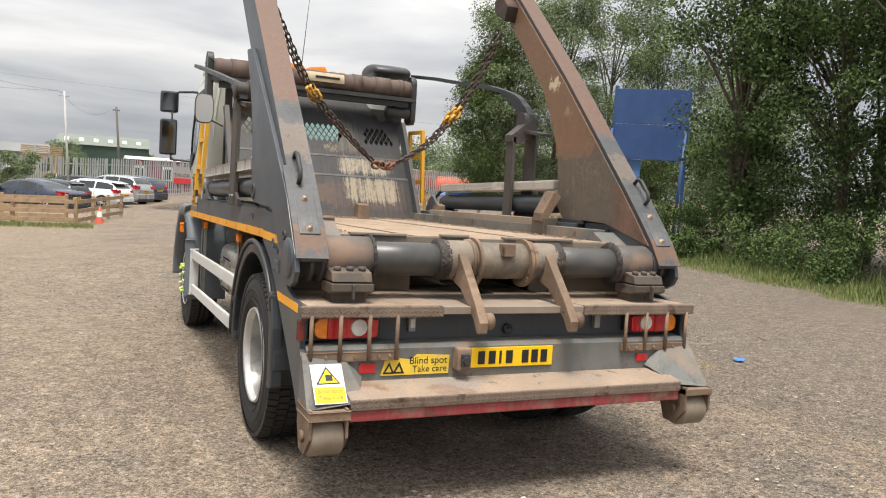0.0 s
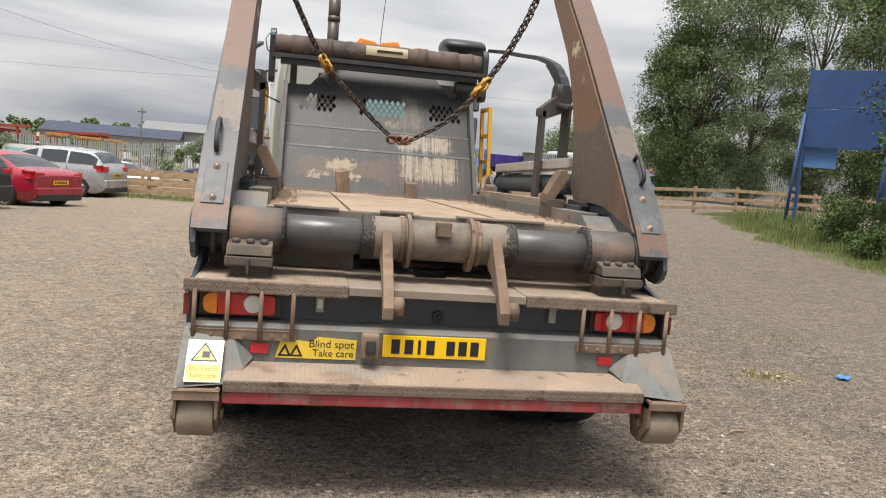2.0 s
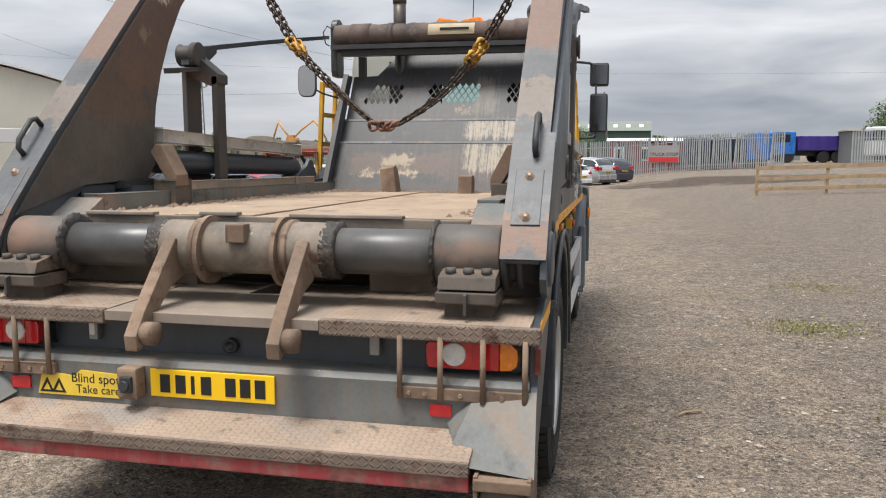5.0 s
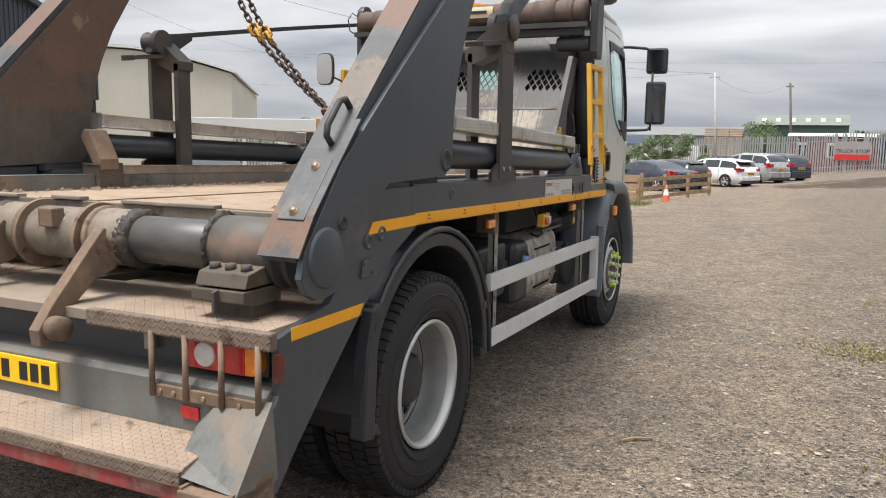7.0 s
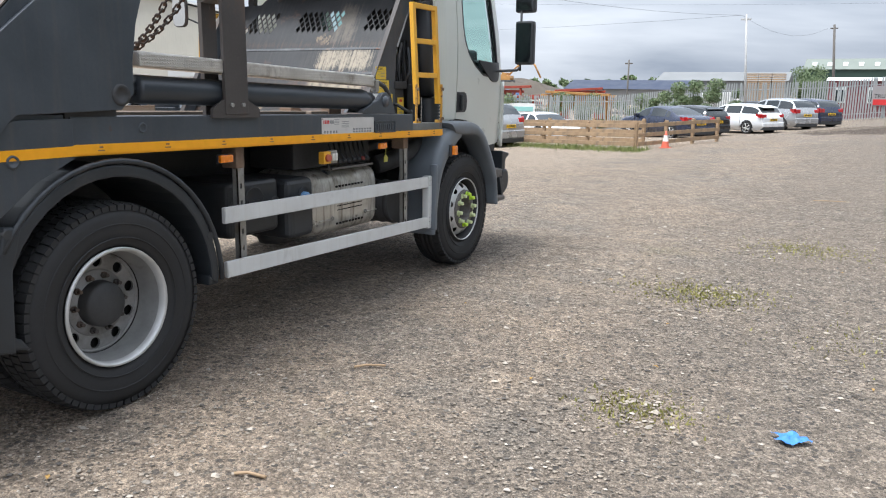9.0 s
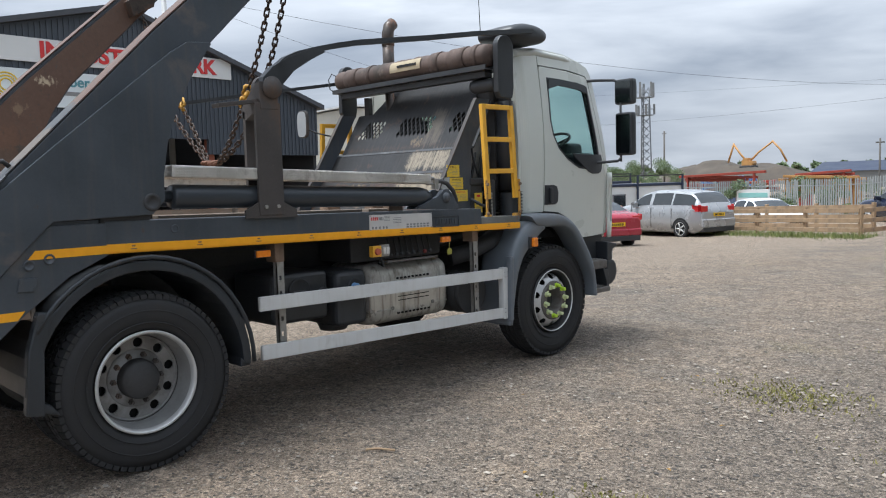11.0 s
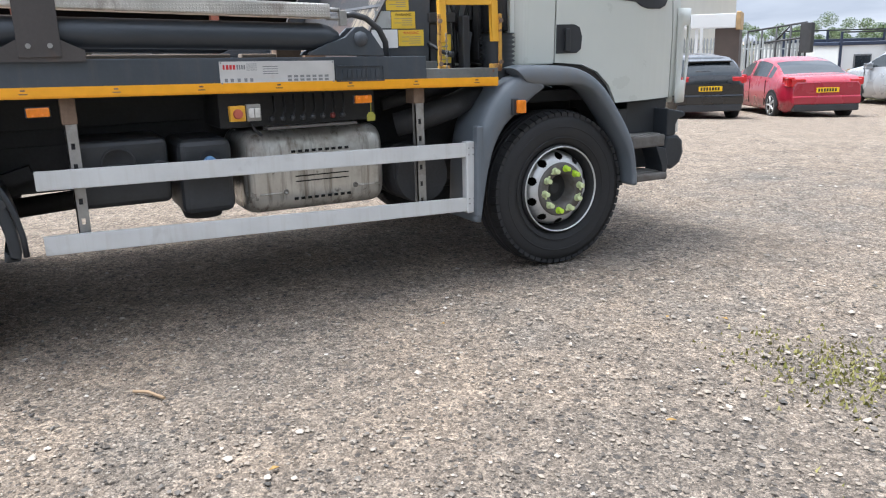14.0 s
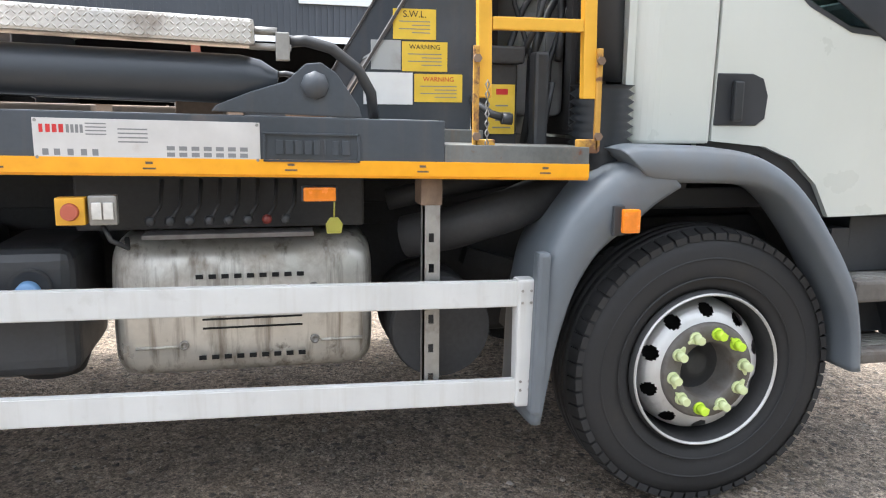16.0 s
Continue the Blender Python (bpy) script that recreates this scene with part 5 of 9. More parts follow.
for s in (-1, 1):
    bm = B()
    plate(bm, [(lean(0, 1.30) - 0.13, 1.30), (lean(0, 2.31) - 0.11, 2.315), (lean(0, 2.31) + 0.06, 2.315), (4.20, 1.9), (4.165, 1.30)], s * 0.93, s * 0.942, "yz")
    wing = part("gate_wing", bm, GREY_PAINT, gate, "dark grey side wing")
    bm = B()
    t = bmesh.new()
    block(t, s * 0.915, s * 0.955, -0.006, 0.006, 1.30, 2.318, 0.002)
    for v in t.verts:
        v.co.y += lean(0, v.co.z) - 0.14 + 0.02 * (v.co.z - 1.3)
    merge(bm, t)
    part("wing_flange", bm, STAND_BROWN, wing, "worn dark edge flange")
for y0, y1, z0, z1, mm, txt in ((3.90, 4.045, 1.652, 1.750, YEL_LABEL, "S.W.L."), (3.93, 4.085, 1.548, 1.645, YEL_LABEL, "WARNING"), (3.972, 4.138, 1.447, 1.54, YEL_LABEL, "WARNING"), (3.826, 3.926, 1.552, 1.648, PALE_PANEL, ""), (3.80, 3.966, 1.438, 1.543, WHITE_LABEL, "")):
    bm = B()
    block(bm, 0.942, 0.9455, y0, y1, z0, z1, 0)
    lab = part("warning_label", bm, mm, gate, "yellow warning label" if txt else "blank worn label")
    if txt:
        w = y1 - y0
        lettering("letters", txt, 0.030 if txt == "S.W.L." else 0.022, RED_INK if y0 > 3.95 else INK, lab, RIGHT_FACE(0.9458, (y0 + y1) / 2, z1 - 0.018), 0.0005)
        bm = B()
        for k in range(4):
            z = z1 - 0.042 - k * 0.012
            block(bm, 0.9452, 0.9462, y0 + 0.02 + 0.3 * w * (k % 2), y1 - 0.02, z, z + 0.003, 0)
        part("label_lines", bm, GREY_INK, lab)

# rolled sheet, its tray and end brackets over the headboard
bm = B()
prof = [(-1.06, 0.0), (-1.06, 0.092)] + [(-1.06 + 2.085 * k / 40, 0.098 + 0.006 * math.sin(k * 2.1) * math.cos(k * 0.7)) for k in range(1, 40)] + [(1.025, 0.092), (1.025, 0.0)]
lathe(bm, prof, (0, 4.38, 2.675), 36)
sheet = part("rolled_sheet", bm, ROLL_SHEET, lorry, "grimy brown rolled load sheet")
bm = B()
t = bmesh.new()
block(t, -0.17, 0.25, -0.012, 0.012, -0.05, 0.05, 0.004)
bmesh.ops.subdivide_edges(t, edges=t.edges[:], cuts=4, use_grid_fill=True)
for v in t.verts:
    v.co = Vector((v.co.x, 4.38 - (0.1045 + (0.0 if v.co.y > 0 else 0.003)) * math.cos(v.co.z / 0.104 + 0.25), 2.675 + (0.1045 + (0.0 if v.co.y > 0 else 0.003)) * math.sin(v.co.z / 0.104 + 0.25)))
merge(bm, t)
patch = part("sheet_label", bm, PATCH_TAN, sheet, "pale patch with unreadable print")
bm = B()
for k, (x0, x1, z) in enumerate(((-0.06, 0.20, -0.01),)):
    block(bm, x0, x1, 4.268, 4.276, 2.675 + 0.012, 2.675 + 0.034, 0)
part("sheet_print", bm, INK, patch)
for k, (x0, x1) in enumerate(((-0.9, -0.72), (-0.55, -0.5), (0.36, 0.46), (0.6, 0.78), (0.88, 0.93))):
    bm = B()
    lathe(bm, [(x0, 0.099), (x0, 0.107), (x1, 0.107), (x1, 0.099)], (0, 4.38, 2.675), 32)
    part("sheet_wrap", bm, ROLL_SHEET, sheet)
bm = B()
plate(bm, [(4.27, 2.545), (4.27, 2.585), (4.28, 2.585), (4.28, 2.553), (4.50, 2.553), (4.50, 2.62), (4.51, 2.62), (4.51, 2.545)], -1.08, 1.06, "yz")
block(bm, -1.0, 1.0, 4.33, 4.42, 2.49, 2.545)
part("sheet_tray", bm, BLACK, lorry, "black steel tray under the sheet")
for s in (-1, 1):
    bm = B()
    rr = circle(4.47, 2.74, 0.10, 12, 0, 180)
    plate(bm, rr + [(4.37, 2.36), (4.40, 2.31), (4.55, 2.31), (4.57, 2.40)], s * 1.055, s * 1.115, "yz", bev=0.01)
    part("sheet_bracket", bm, BLACK, lorry, "black rounded end bracket")
    bm = B()
    block(bm, s * 0.84, s * 0.90, 4.545, 4.595, 1.35, 2.50)
    part("gantry_post", bm, CHASSIS, lorry, "dark post behind the headboard")
bm = B()
lathe(bm, [(0.78, 0.0), (0.78, 0.055), (0.80, 0.06), (1.04, 0.06), (1.05, 0.05), (1.05, 0.0)], (0, 4.42, 2.43), 24)
part("sheet_motor", bm, BLACK, lorry, "black sheeting motor")
bm = B()
pod = lathe(bm, [(0.66, 0.02), (0.665, 0.05), (0.685, 0.075), (0.72, 0.088), (0.90, 0.092), (1.08, 0.088), (1.115, 0.075), (1.135, 0.05), (1.14, 0.02)], (0, 0, 0), 32)
bm.faces.new(pod[0])
bm.faces.new(pod[-1][::-1])
for v in bm.verts:
    v.co = Vector((v.co.x, 4.81 + v.co.y * 2.9, 2.885 + v.co.z))
part("roof_pod", bm, BLACK, lorry, "black rounded pod on the cab roof")
bm = B()
rod(bm, (-0.50, 4.55, 1.4), (-0.50, 4.55, 2.62), 0.045, 20)
rod(bm, (-0.50, 4.55, 2.60), (-0.50, 4.55, 3.02), 0.058, 20)
rod(bm, (-0.50, 4.55, 2.98), (-0.50, 4.55, 3.03), 0.064, 20)
sweep(bm, [(-0.50, 4.55, 3.0), (-0.50, 4.55, 3.10), (-0.50, 4.57, 3.17), (-0.50, 4.62, 3.21)], 0.06, 18)
part("exhaust_pipe", bm, surf("scorched_exhaust", (0.10, 0.085, 0.075), 0.5, 0.6, vary=0.35, scale=5, patches=((RUST, 6, 0.55, 0.7, 0.9),)), lorry, "scorched steel exhaust stack with bent tip")
bm = B()
sweep(bm, [(-1.06, 4.33, 2.72), (-1.12, 4.30, 2.76), (-1.15, 4.28, 2.70), (-1.13, 4.28, 2.60), (-1.10, 4.3, 2.58)], 0.006, 6)
part("loose_cord", bm, BLACK, lorry)

# grit gathered along the deck's front edge
r_d = np.random.default_rng(77)
gv_, gf_ = [], []
for _ in range(1400):
    y = 3.80 - abs(r_d.normal()) * 0.10
    x = r_d.uniform(-0.88, 0.88)
    if r_d.random() < 0.35:
        x, y = r_d.choice((-1, 1)) * (0.88 - abs(r_d.normal()) * 0.05), r_d.uniform(0.6, 3.8)
    q, z, b = 0.005 + 0.014 * r_d.random() ** 2, bed_z(y, 1.337), len(gv_)
    for u, v, w in ((-1, -0.7, 0), (0.9, -0.8, 0), (0.7, 0.9, 0), (-0.8, 0.8, 0), (0.1, 0.0, 1.0)):
        gv_.append((x + q * u * r_d.uniform(0.7, 1.3), y + q * v * r_d.uniform(0.7, 1.3), z + q * w))
    gf_ += [(b, b + 1, b + 4), (b + 1, b + 2, b + 4), (b + 2, b + 3, b + 4), (b + 3, b, b + 4)]
gm_ = bpy.data.meshes.new("deck_grit")
gm_.from_pydata(gv_, [], gf_)
gm_.materials.append(RUSTY)
tagged(new("deck_grit", gm_), "loose grit and stones on the lorry deck", "grit", kind="stuff")
# added black sheets, put here so the headboard cut-outs read dark
for x0, x1 in ((-0.62, -0.11), (0.32, 1.04)):
    bm = B()
    block(bm, x0, x1, 4.600, 4.622, 1.33, 2.46, 0.004)
    part("cab_back_trim", bm, CHASSIS, lorry, "added black backing that darkens the headboard cut-outs")

def spline(pts, n=4):
    """A smooth curve through 2D points."""
    P = [pts[0]] + list(pts) + [pts[-1]]
    out = []
    for i in range(1, len(P) - 2):
        for k in range(n):
            t = k / n
            out.append(tuple(0.5 * (2 * P[i][j] + (P[i + 1][j] - P[i - 1][j]) * t + (2 * P[i - 1][j] - 5 * P[i][j] + 4 * P[i + 1][j] - P[i + 2][j]) * t * t + (3 * P[i][j] - P[i - 1][j] - 3 * P[i + 1][j] + P[i + 2][j]) * t ** 3) for j in (0, 1)))
    return out + [pts[-1]]


def moulding(bm, outer, inner, x0, x1, seg=16):
    """A rounded plastic moulding between two curves in the yz plane, from x0 (inside) to x1 (outside)."""
    rings = []
    for (ya, za), (yb, zb) in zip(spline(outer), spline(inner)):
        ring = []
        for k in range(seg):
            a = 2 * math.pi * k / seg
            c, d = math.cos(a), math.sin(a)
            u = 0.5 + 0.5 * math.copysign(abs(c) ** 0.45, c)
            v = 0.5 + 0.5 * math.copysign(abs(d) ** 0.45, d)
            ring.append(put(bm, (x0 + (x1 - x0) * u, yb + (ya - yb) * v, zb + (za - zb) * v)))
        rings.append(ring)
    for A, C in zip(rings[:-1], rings[1:]):
        for k in range(seg):
            f = bm.faces.new((A[k], A[(k + 1) % seg], C[(k + 1) % seg], C[k]))
            f.smooth = True
    bm.faces.new(rings[0][::-1])
    bm.faces.new(rings[-1])


# ---- cab ----
cab = part("cab", B(), WHITE_PAINT, lorry, "off-white tilt cab")
cab.matrix_basis = Matrix.Translation((0, 0.317, 0)) @ Matrix.Diagonal((0.925, 0.9466, 1, 1))
CX = 1.165
WINDOW = [(5.085, 2.525), (5.30, 2.52), (5.55, 2.505), (5.68, 2.49), (5.725, 2.45), (5.815, 2.05), (5.885, 1.74), (5.87, 1.70), (5.72, 1.70), (5.50, 1.72), (5.33, 1.80), (5.20, 1.90), (5.12, 2.01), (5.085, 2.15)]
DOOR = [(4.972, 1.32), (4.972, 2.60), (4.99, 2.635), (5.40, 2.62), (5.72, 2.585), (5.755, 2.55), (5.90, 2.10), (5.985, 1.80), (6.01, 1.50), (6.02, 1.045), (5.50, 1.035), (5.43, 1.16), (5.33, 1.25), (5.20, 1.30)]


def bulge(bm):
    """Gives the cab sides their slight tumblehome."""
    for k in range(17):
        bmesh.ops.bisect_plane(bm, geom=bm.verts[:] + bm.edges[:] + bm.faces[:], plane_co=(0, 0, 1.08 + 0.1 * k), plane_no=(0, 0, 1))
    for k in range(8):
        bmesh.ops.bisect_plane(bm, geom=bm.verts[:] + bm.edges[:] + bm.faces[:], plane_co=(0, 5.6 + 0.065 * k, 0), plane_no=(0, 1, 0))
    for k in range(7):
        bmesh.ops.bisect_plane(bm, geom=bm.verts[:] + bm.edges[:] + bm.faces[:], plane_co=(0, 4.63 + 0.02 * k, 0), plane_no=(0, 1, 0))
    for v in bm.verts:
        if v.co.y < 4.76:
            v.co.x *= 1 - 0.075 * ((4.76 - v.co.y) / 0.14) ** 2
        v.co.x *= 1 - 0.030 * max(0.0, (1.75 - v.co.z) / 0.7)
        if v.co.z > 1.95:
            v.co.x *= 1 - 0.07 * ((v.co.z - 1.95) / 0.8) ** 1.6
        if v.co.y > 5.6:
            v.co.x *= 1 - 0.10 * ((v.co.y - 5.6) / 0.55) ** 2


for s in (-1, 1):
    bm = B()
    plate(bm, DOOR, s * (CX - 0.03), s * CX, "yz", holes=(WINDOW,))
    bulge(bm)
    door = part("door", bm, WHITE_PAINT, cab, "off-white cab door")
    bm = B()
    plate(bm, [(4.635, 1.31), (4.625, 1.9), (4.612, 2.70), (4.65, 2.76), (4.963, 2.755), (4.963, 1.31)], s * (CX - 0.03), s * CX, "yz", bev=0.012)
    bulge(bm)
    part("rear_side_panel", bm, WHITE_PAINT, cab)
    bm = B()
    plate(bm, [(4.97, 2.645), (5.41, 2.632), (5.735, 2.595), (5.77, 2.555), (5.915, 2.10), (6.0, 1.80), (6.025, 1.50), (6.035, 1.045), (6.12, 1.05), (6.13, 1.5), (6.10, 1.80), (6.0, 2.15), (5.85, 2.60), (5.78, 2.68), (5.60, 2.72), (4.97, 2.755)], s * (CX - 0.03), s * (CX - 0.002), "yz")
    bulge(bm)
    part("pillar_panel", bm, WHITE_PAINT, cab)
    bm = B()
    plate(bm, [(4.94, 1.30), (4.94, 2.66), (5.0, 2.66), (5.76, 2.62), (6.03, 1.80), (6.05, 1.03), (5.45, 1.03), (5.40, 1.14), (5.2, 1.27)], s * (CX - 0.05), s * (CX - 0.034), "yz", holes=([(y + (0.02 if y < 5.4 else -0.02), z + (0.02 if z < 2 else -0.02)) for y, z in WINDOW],))
    bulge(bm)
    part("door_seal", bm, TRIM_DK, cab)
    bm = B()
    plate(bm, WINDOW, s * (CX - 0.022), s * (CX - 0.017), "yz")
    bulge(bm)
    gl = part("window", bm, GLASS, door, "greenish side window")
    gl.visible_shadow = False
    bm = B()
    big = [(5.38 + (y - 5.38) * 1.035, 2.1 + (z - 2.1) * 1.035) for y, z in WINDOW]
    plate(bm, big, s * (CX - 0.024), s * (CX + 0.004), "yz", holes=([(5.38 + (y - 5.38) * 0.985, 2.1 + (z - 2.1) * 0.985) for y, z in WINDOW],))
    bulge(bm)
    part("window_seal", bm, BLACK, door)
    bm = B()
    plate(bm, [(5.08, 2.43), (5.10, 2.525), (5.55, 2.52), (5.72, 2.49), (5.735, 2.42), (5.55, 2.455), (5.25, 2.475)], s * (CX - 0.012), s * (CX + 0.012), "yz")
    bulge(bm)
    part("wind_deflector", bm, BLACK, door, "smoked wind deflector")
    bm = B()
    plate(bm, [(5.401, 1.850), (5.434, 1.815), (5.558, 1.735), (5.669, 1.668), (5.726, 1.652), (5.854, 1.652), (5.908, 1.672), (5.938, 1.720), (5.938, 1.800), (5.925, 1.840), (5.676, 1.835)], s * (CX - 0.005), s * (CX + 0.008), "yz", bev=0.006)
    bulge(bm)
    part("mirror_base", bm, TRIM_DK, door)
    bm = B()
    plate(bm, [(4.975, 1.375), (5.15, 1.375), (5.185, 1.40), (5.19, 1.48), (5.165, 1.54), (5.12, 1.556), (4.975, 1.556)], s * (CX - 0.01), s * (CX + 0.006), "yz", bev=0.004)
    bulge(bm)
    hd = part("handle_pocket", bm, TRIM_DK, door, "dark door handle")
    bm = B()
    block(bm, s * (CX - 0.008), s * (CX + 0.018), 5.035, 5.075, 1.39, 1.53, 0.01)
    part("handle", bm, BLACK, hd)

# roof, rear wall, front
bm = B()
plate(bm, [(4.63, 2.70), (4.66, 2.74), (4.72, 2.775), (4.95, 2.80), (5.40, 2.78), (5.70, 2.72), (5.80, 2.66), (5.78, 2.63), (5.66, 2.69), (5.38, 2.745), (4.95, 2.76), (4.75, 2.74), (4.68, 2.69)], -1.07, 1.07, "yz", bev=0.01)
part("roof", bm, WHITE_PAINT, cab)
for s in (-1, 1):
    bm = B()
    sweep(bm, [(s * 1.072, 4.66, 2.725), (s * 1.072, 4.95, 2.755), (s * 1.068, 5.40, 2.735), (s * 1.035, 5.68, 2.685), (s * 1.02, 5.79, 2.63)], 0.032, 12)
    part("roof_gutter", bm, WHITE_PAINT, cab)
bm = B()
plate(bm, [(-1.12, 1.31), (1.12, 1.31), (1.13, 1.9), (1.10, 2.40), (1.05, 2.73), (-1.05, 2.73), (-1.10, 2.40), (-1.13, 1.9)], 4.625, 4.655, "xz", holes=([(-0.55, 2.05), (0.55, 2.05), (0.55, 2.50), (-0.55, 2.50)],))
part("rear_wall", bm, WHITE_PAINT, cab)
bm = B()
block(bm, -0.56, 0.56, 4.630, 4.636, 2.04, 2.51, 0)
rw_glass = part("window", bm, GLASS, cab, "rear cab window")
rw_glass.visible_shadow = False
bm = B()
block(bm, -1.0, 1.0, 6.06, 6.13, 1.0, 1.78, 0.03)
part("front_panel", bm, WHITE_PAINT, cab)
bm = B()
block(bm, -0.98, 0.98, 4.64, 6.06, 1.06, 1.14, 0.01)
block(bm, -1.03, 1.03, 4.66, 4.95, 1.14, 1.31, 0.01)
part("cab_floor", bm, TRIM_DK, cab)
bm = B()
t = bmesh.new()
block(t, -0.98, 0.98, -0.004, 0.004, 1.78, 2.64, 0)
for v in t.verts:
    v.co.y += 6.09 - (v.co.z - 1.78) * 0.34
merge(bm, t)
ws = part("windscreen", bm, GLASS, cab, "windscreen")
ws.visible_shadow = False
bm = B()
block(bm, -1.0, 1.0, 5.66, 6.02, 1.45, 1.86, 0.06)
block(bm, 0.26, 0.86, 5.74, 5.98, 1.80, 1.965, 0.05)
block(bm, -0.2, 0.22, 5.76, 5.98, 1.80, 1.93, 0.05)
part("dashboard", bm, TRIM_DK, cab)
for s in (-1, 1):
    bm = B()
    block(bm, s * 0.32, s * 0.80, 4.85, 5.30, 1.30, 1.56, 0.05)
    block(bm, s * 0.32, s * 0.80, 4.80, 4.95, 1.5, 2.05, 0.05)
    block(bm, s * 0.45, s * 0.67, 4.80, 4.90, 2.02, 2.22, 0.04)
    part("seat", bm, SEAT_MAT, cab, "dark cloth seat")
bm = B()
wc_, wu, wv = Vector((0.56, 5.80, 1.985)), Vector((1, 0, 0)), Vector((0, 0.90, 0.43))
ring = [wc_ + wu * 0.22 * math.cos(2 * math.pi * k / 28) + wv * 0.22 * math.sin(2 * math.pi * k / 28) for k in range(28)]
sweep(bm, ring, 0.016, 8, closed=True)
rod(bm, wc_, (0.56, 5.93, 1.66), 0.035)
for a in (0.3, 2.84, 4.7):
    rod(bm, wc_ - Vector((0, -0.02, 0.04)), wc_ + wu * 0.21 * math.cos(a) + wv * 0.21 * math.sin(a), 0.014, 8)
part("steering_wheel", bm, BLACK, cab)
for s in (-1, 1):
    # curved air deflector standing off the cab corner, with a slot behind it
    bm = B()
    plan = [(1.085, 6.07), (1.085, 6.13), (1.065, 6.195), (1.025, 6.25), (0.965, 6.285)]
    heights = [1.0, 1.08, 1.16, 1.30, 1.42, 1.54, 1.60, 1.66]
    grid = []
    for z in heights:
        reach = 0.72 + 0.28 * min(1.0, (z - 1.0) / 0.35)
        grid.append([put(bm, (s * (plan[0][0] + (x - plan[0][0]) * reach), plan[0][1] + (y - plan[0][1]) * reach, z)) for x, y in plan])
    for j in range(len(grid) - 1):
        for k in range(len(plan) - 1):
            if not (k == 1 and 1.15 < heights[j] < 1.53):
                f = bm.faces.new((grid[j][k], grid[j][k + 1], grid[j + 1][k + 1], grid[j + 1][k]))
                f.smooth = True
    bmesh.ops.recalc_face_normals(bm, faces=bm.faces[:])
    bmesh.ops.solidify(bm, geom=bm.faces[:], thickness=0.014)
    cd = part("corner_deflector", bm, WHITE_PAINT, cab)
    bm = B()
    block(bm, s * 0.985, s * 1.015, 6.085, 6.135, 1.14, 1.54, 0.01)
    part("slot_louvre", bm, WHEEL_GREY, cd)
    for z in (1.235, 1.34, 1.445):
        bm = B()
        block(bm, s * 1.005, s * 1.032, 6.10, 6.15, z, z + 0.012, 0)
        part("slot_bar", bm, TRIM_DK, cd)
    # front wing over the wheel
    bm = B()
    OUT = [(4.60, 1.300), (4.66, 1.315), (4.80, 1.312), (4.95, 1.306), (5.07, 1.288), (5.16, 1.255), (5.25, 1.195), (5.335, 1.11), (5.42, 0.995), (5.487, 0.895), (5.54, 0.79), (5.562, 0.70), (5.578, 0.60), (5.588, 0.49)]
    INN = [(4.70, 1.205), (4.76, 1.188), (4.86, 1.184), (4.96, 1.182), (5.05, 1.178), (5.12, 1.166), (5.19, 1.135), (5.26, 1.07), (5.34, 0.972), (5.415, 0.865), (5.47, 0.775), (5.51, 0.69), (5.530, 0.60), (5.540, 0.49)]
    moulding(bm, OUT, INN, s * 1.02, s * 1.248)
    part("wing", bm, FENDER, lorry, "grey plastic front wing")
    bm = B()
    strip(bm, [(5.0 + 0.63 * math.cos(radians(a)), 0.545 + 0.655 * math.sin(radians(a))) for a in range(176, 4, -8)], "x", s * 0.70, s * 1.06, 0.012)
    part("arch_liner", bm, CHASSIS, lorry, "black wheel arch liner")
    bm = B()
    OUT2 = [(4.315, 0.38), (4.318, 0.49), (4.320, 0.62), (4.328, 0.76), (4.355, 0.93), (4.39, 1.02), (4.442, 1.11), (4.525, 1.195), (4.621, 1.250), (4.74, 1.255)]
    INN2 = [(4.36, 0.38), (4.393, 0.56), (4.41, 0.63), (4.43, 0.70), (4.475, 0.828), (4.54, 0.935), (4.60, 0.99), (4.66, 1.03), (4.75, 1.105), (4.838, 1.165)]
    moulding(bm, OUT2, INN2, s * 0.86, s * 1.238)
    wing2 = part("wing", bm, FENDER, lorry, "grey plastic rear half of the front wing")
    bm = B()
    block(bm, s * 1.19, s * 1.25, 4.318, 4.362, 0.42, 0.97, 0.018, rot=Matrix.Rotation(radians(-1.5), 3, "X"))
    part("wing_edge", bm, FENDER, wing2)
    bm = B()
    block(bm, s * 1.235, s * 1.252, 4.575, 4.615, 1.02, 1.12, 0.008)
    part("lamp_mount", bm, BLACK, wing2)
    bm = B()
    block(bm, s * 1.248, s * 1.278, 4.60, 4.66, 1.03, 1.11, 0.012)
    part("side_lamp", bm, LENS_AMB, wing2, "amber side repeater")
    bm = B()
    plate(bm, [(5.56, 0.44), (5.66, 0.44), (5.70, 0.60), (5.68, 0.98), (5.60, 0.98), (5.58, 0.75)], s * 0.80, s * 1.06, "yz")
    block(bm, s * 0.9, s * 1.05, 5.66, 6.02, 0.55, 1.03, 0.01)
    part("step_well", bm, BLACK, cab)
    for z, y0, y1 in ((0.80, 5.61, 5.925), (0.535, 5.63, 5.925)):
        bm = B()
        block(bm, s * 0.96, s * (1.22 if z > 0.6 else 1.26), y0, y1, z - (0.085 if z > 0.6 else 0.05), z, 0.014)
        stp = part("cab_step", bm, WHEEL_GREY, cab, "ribbed cab step")
        for k in range(6):
            bm = B()
            block(bm, s * (1.04 + 0.026 * k), s * (1.05 + 0.026 * k), y0 + 0.02, y1 - 0.02, z, z + 0.006, 0)
            part("tread_rib", bm, GALV, stp)
    bm = B()
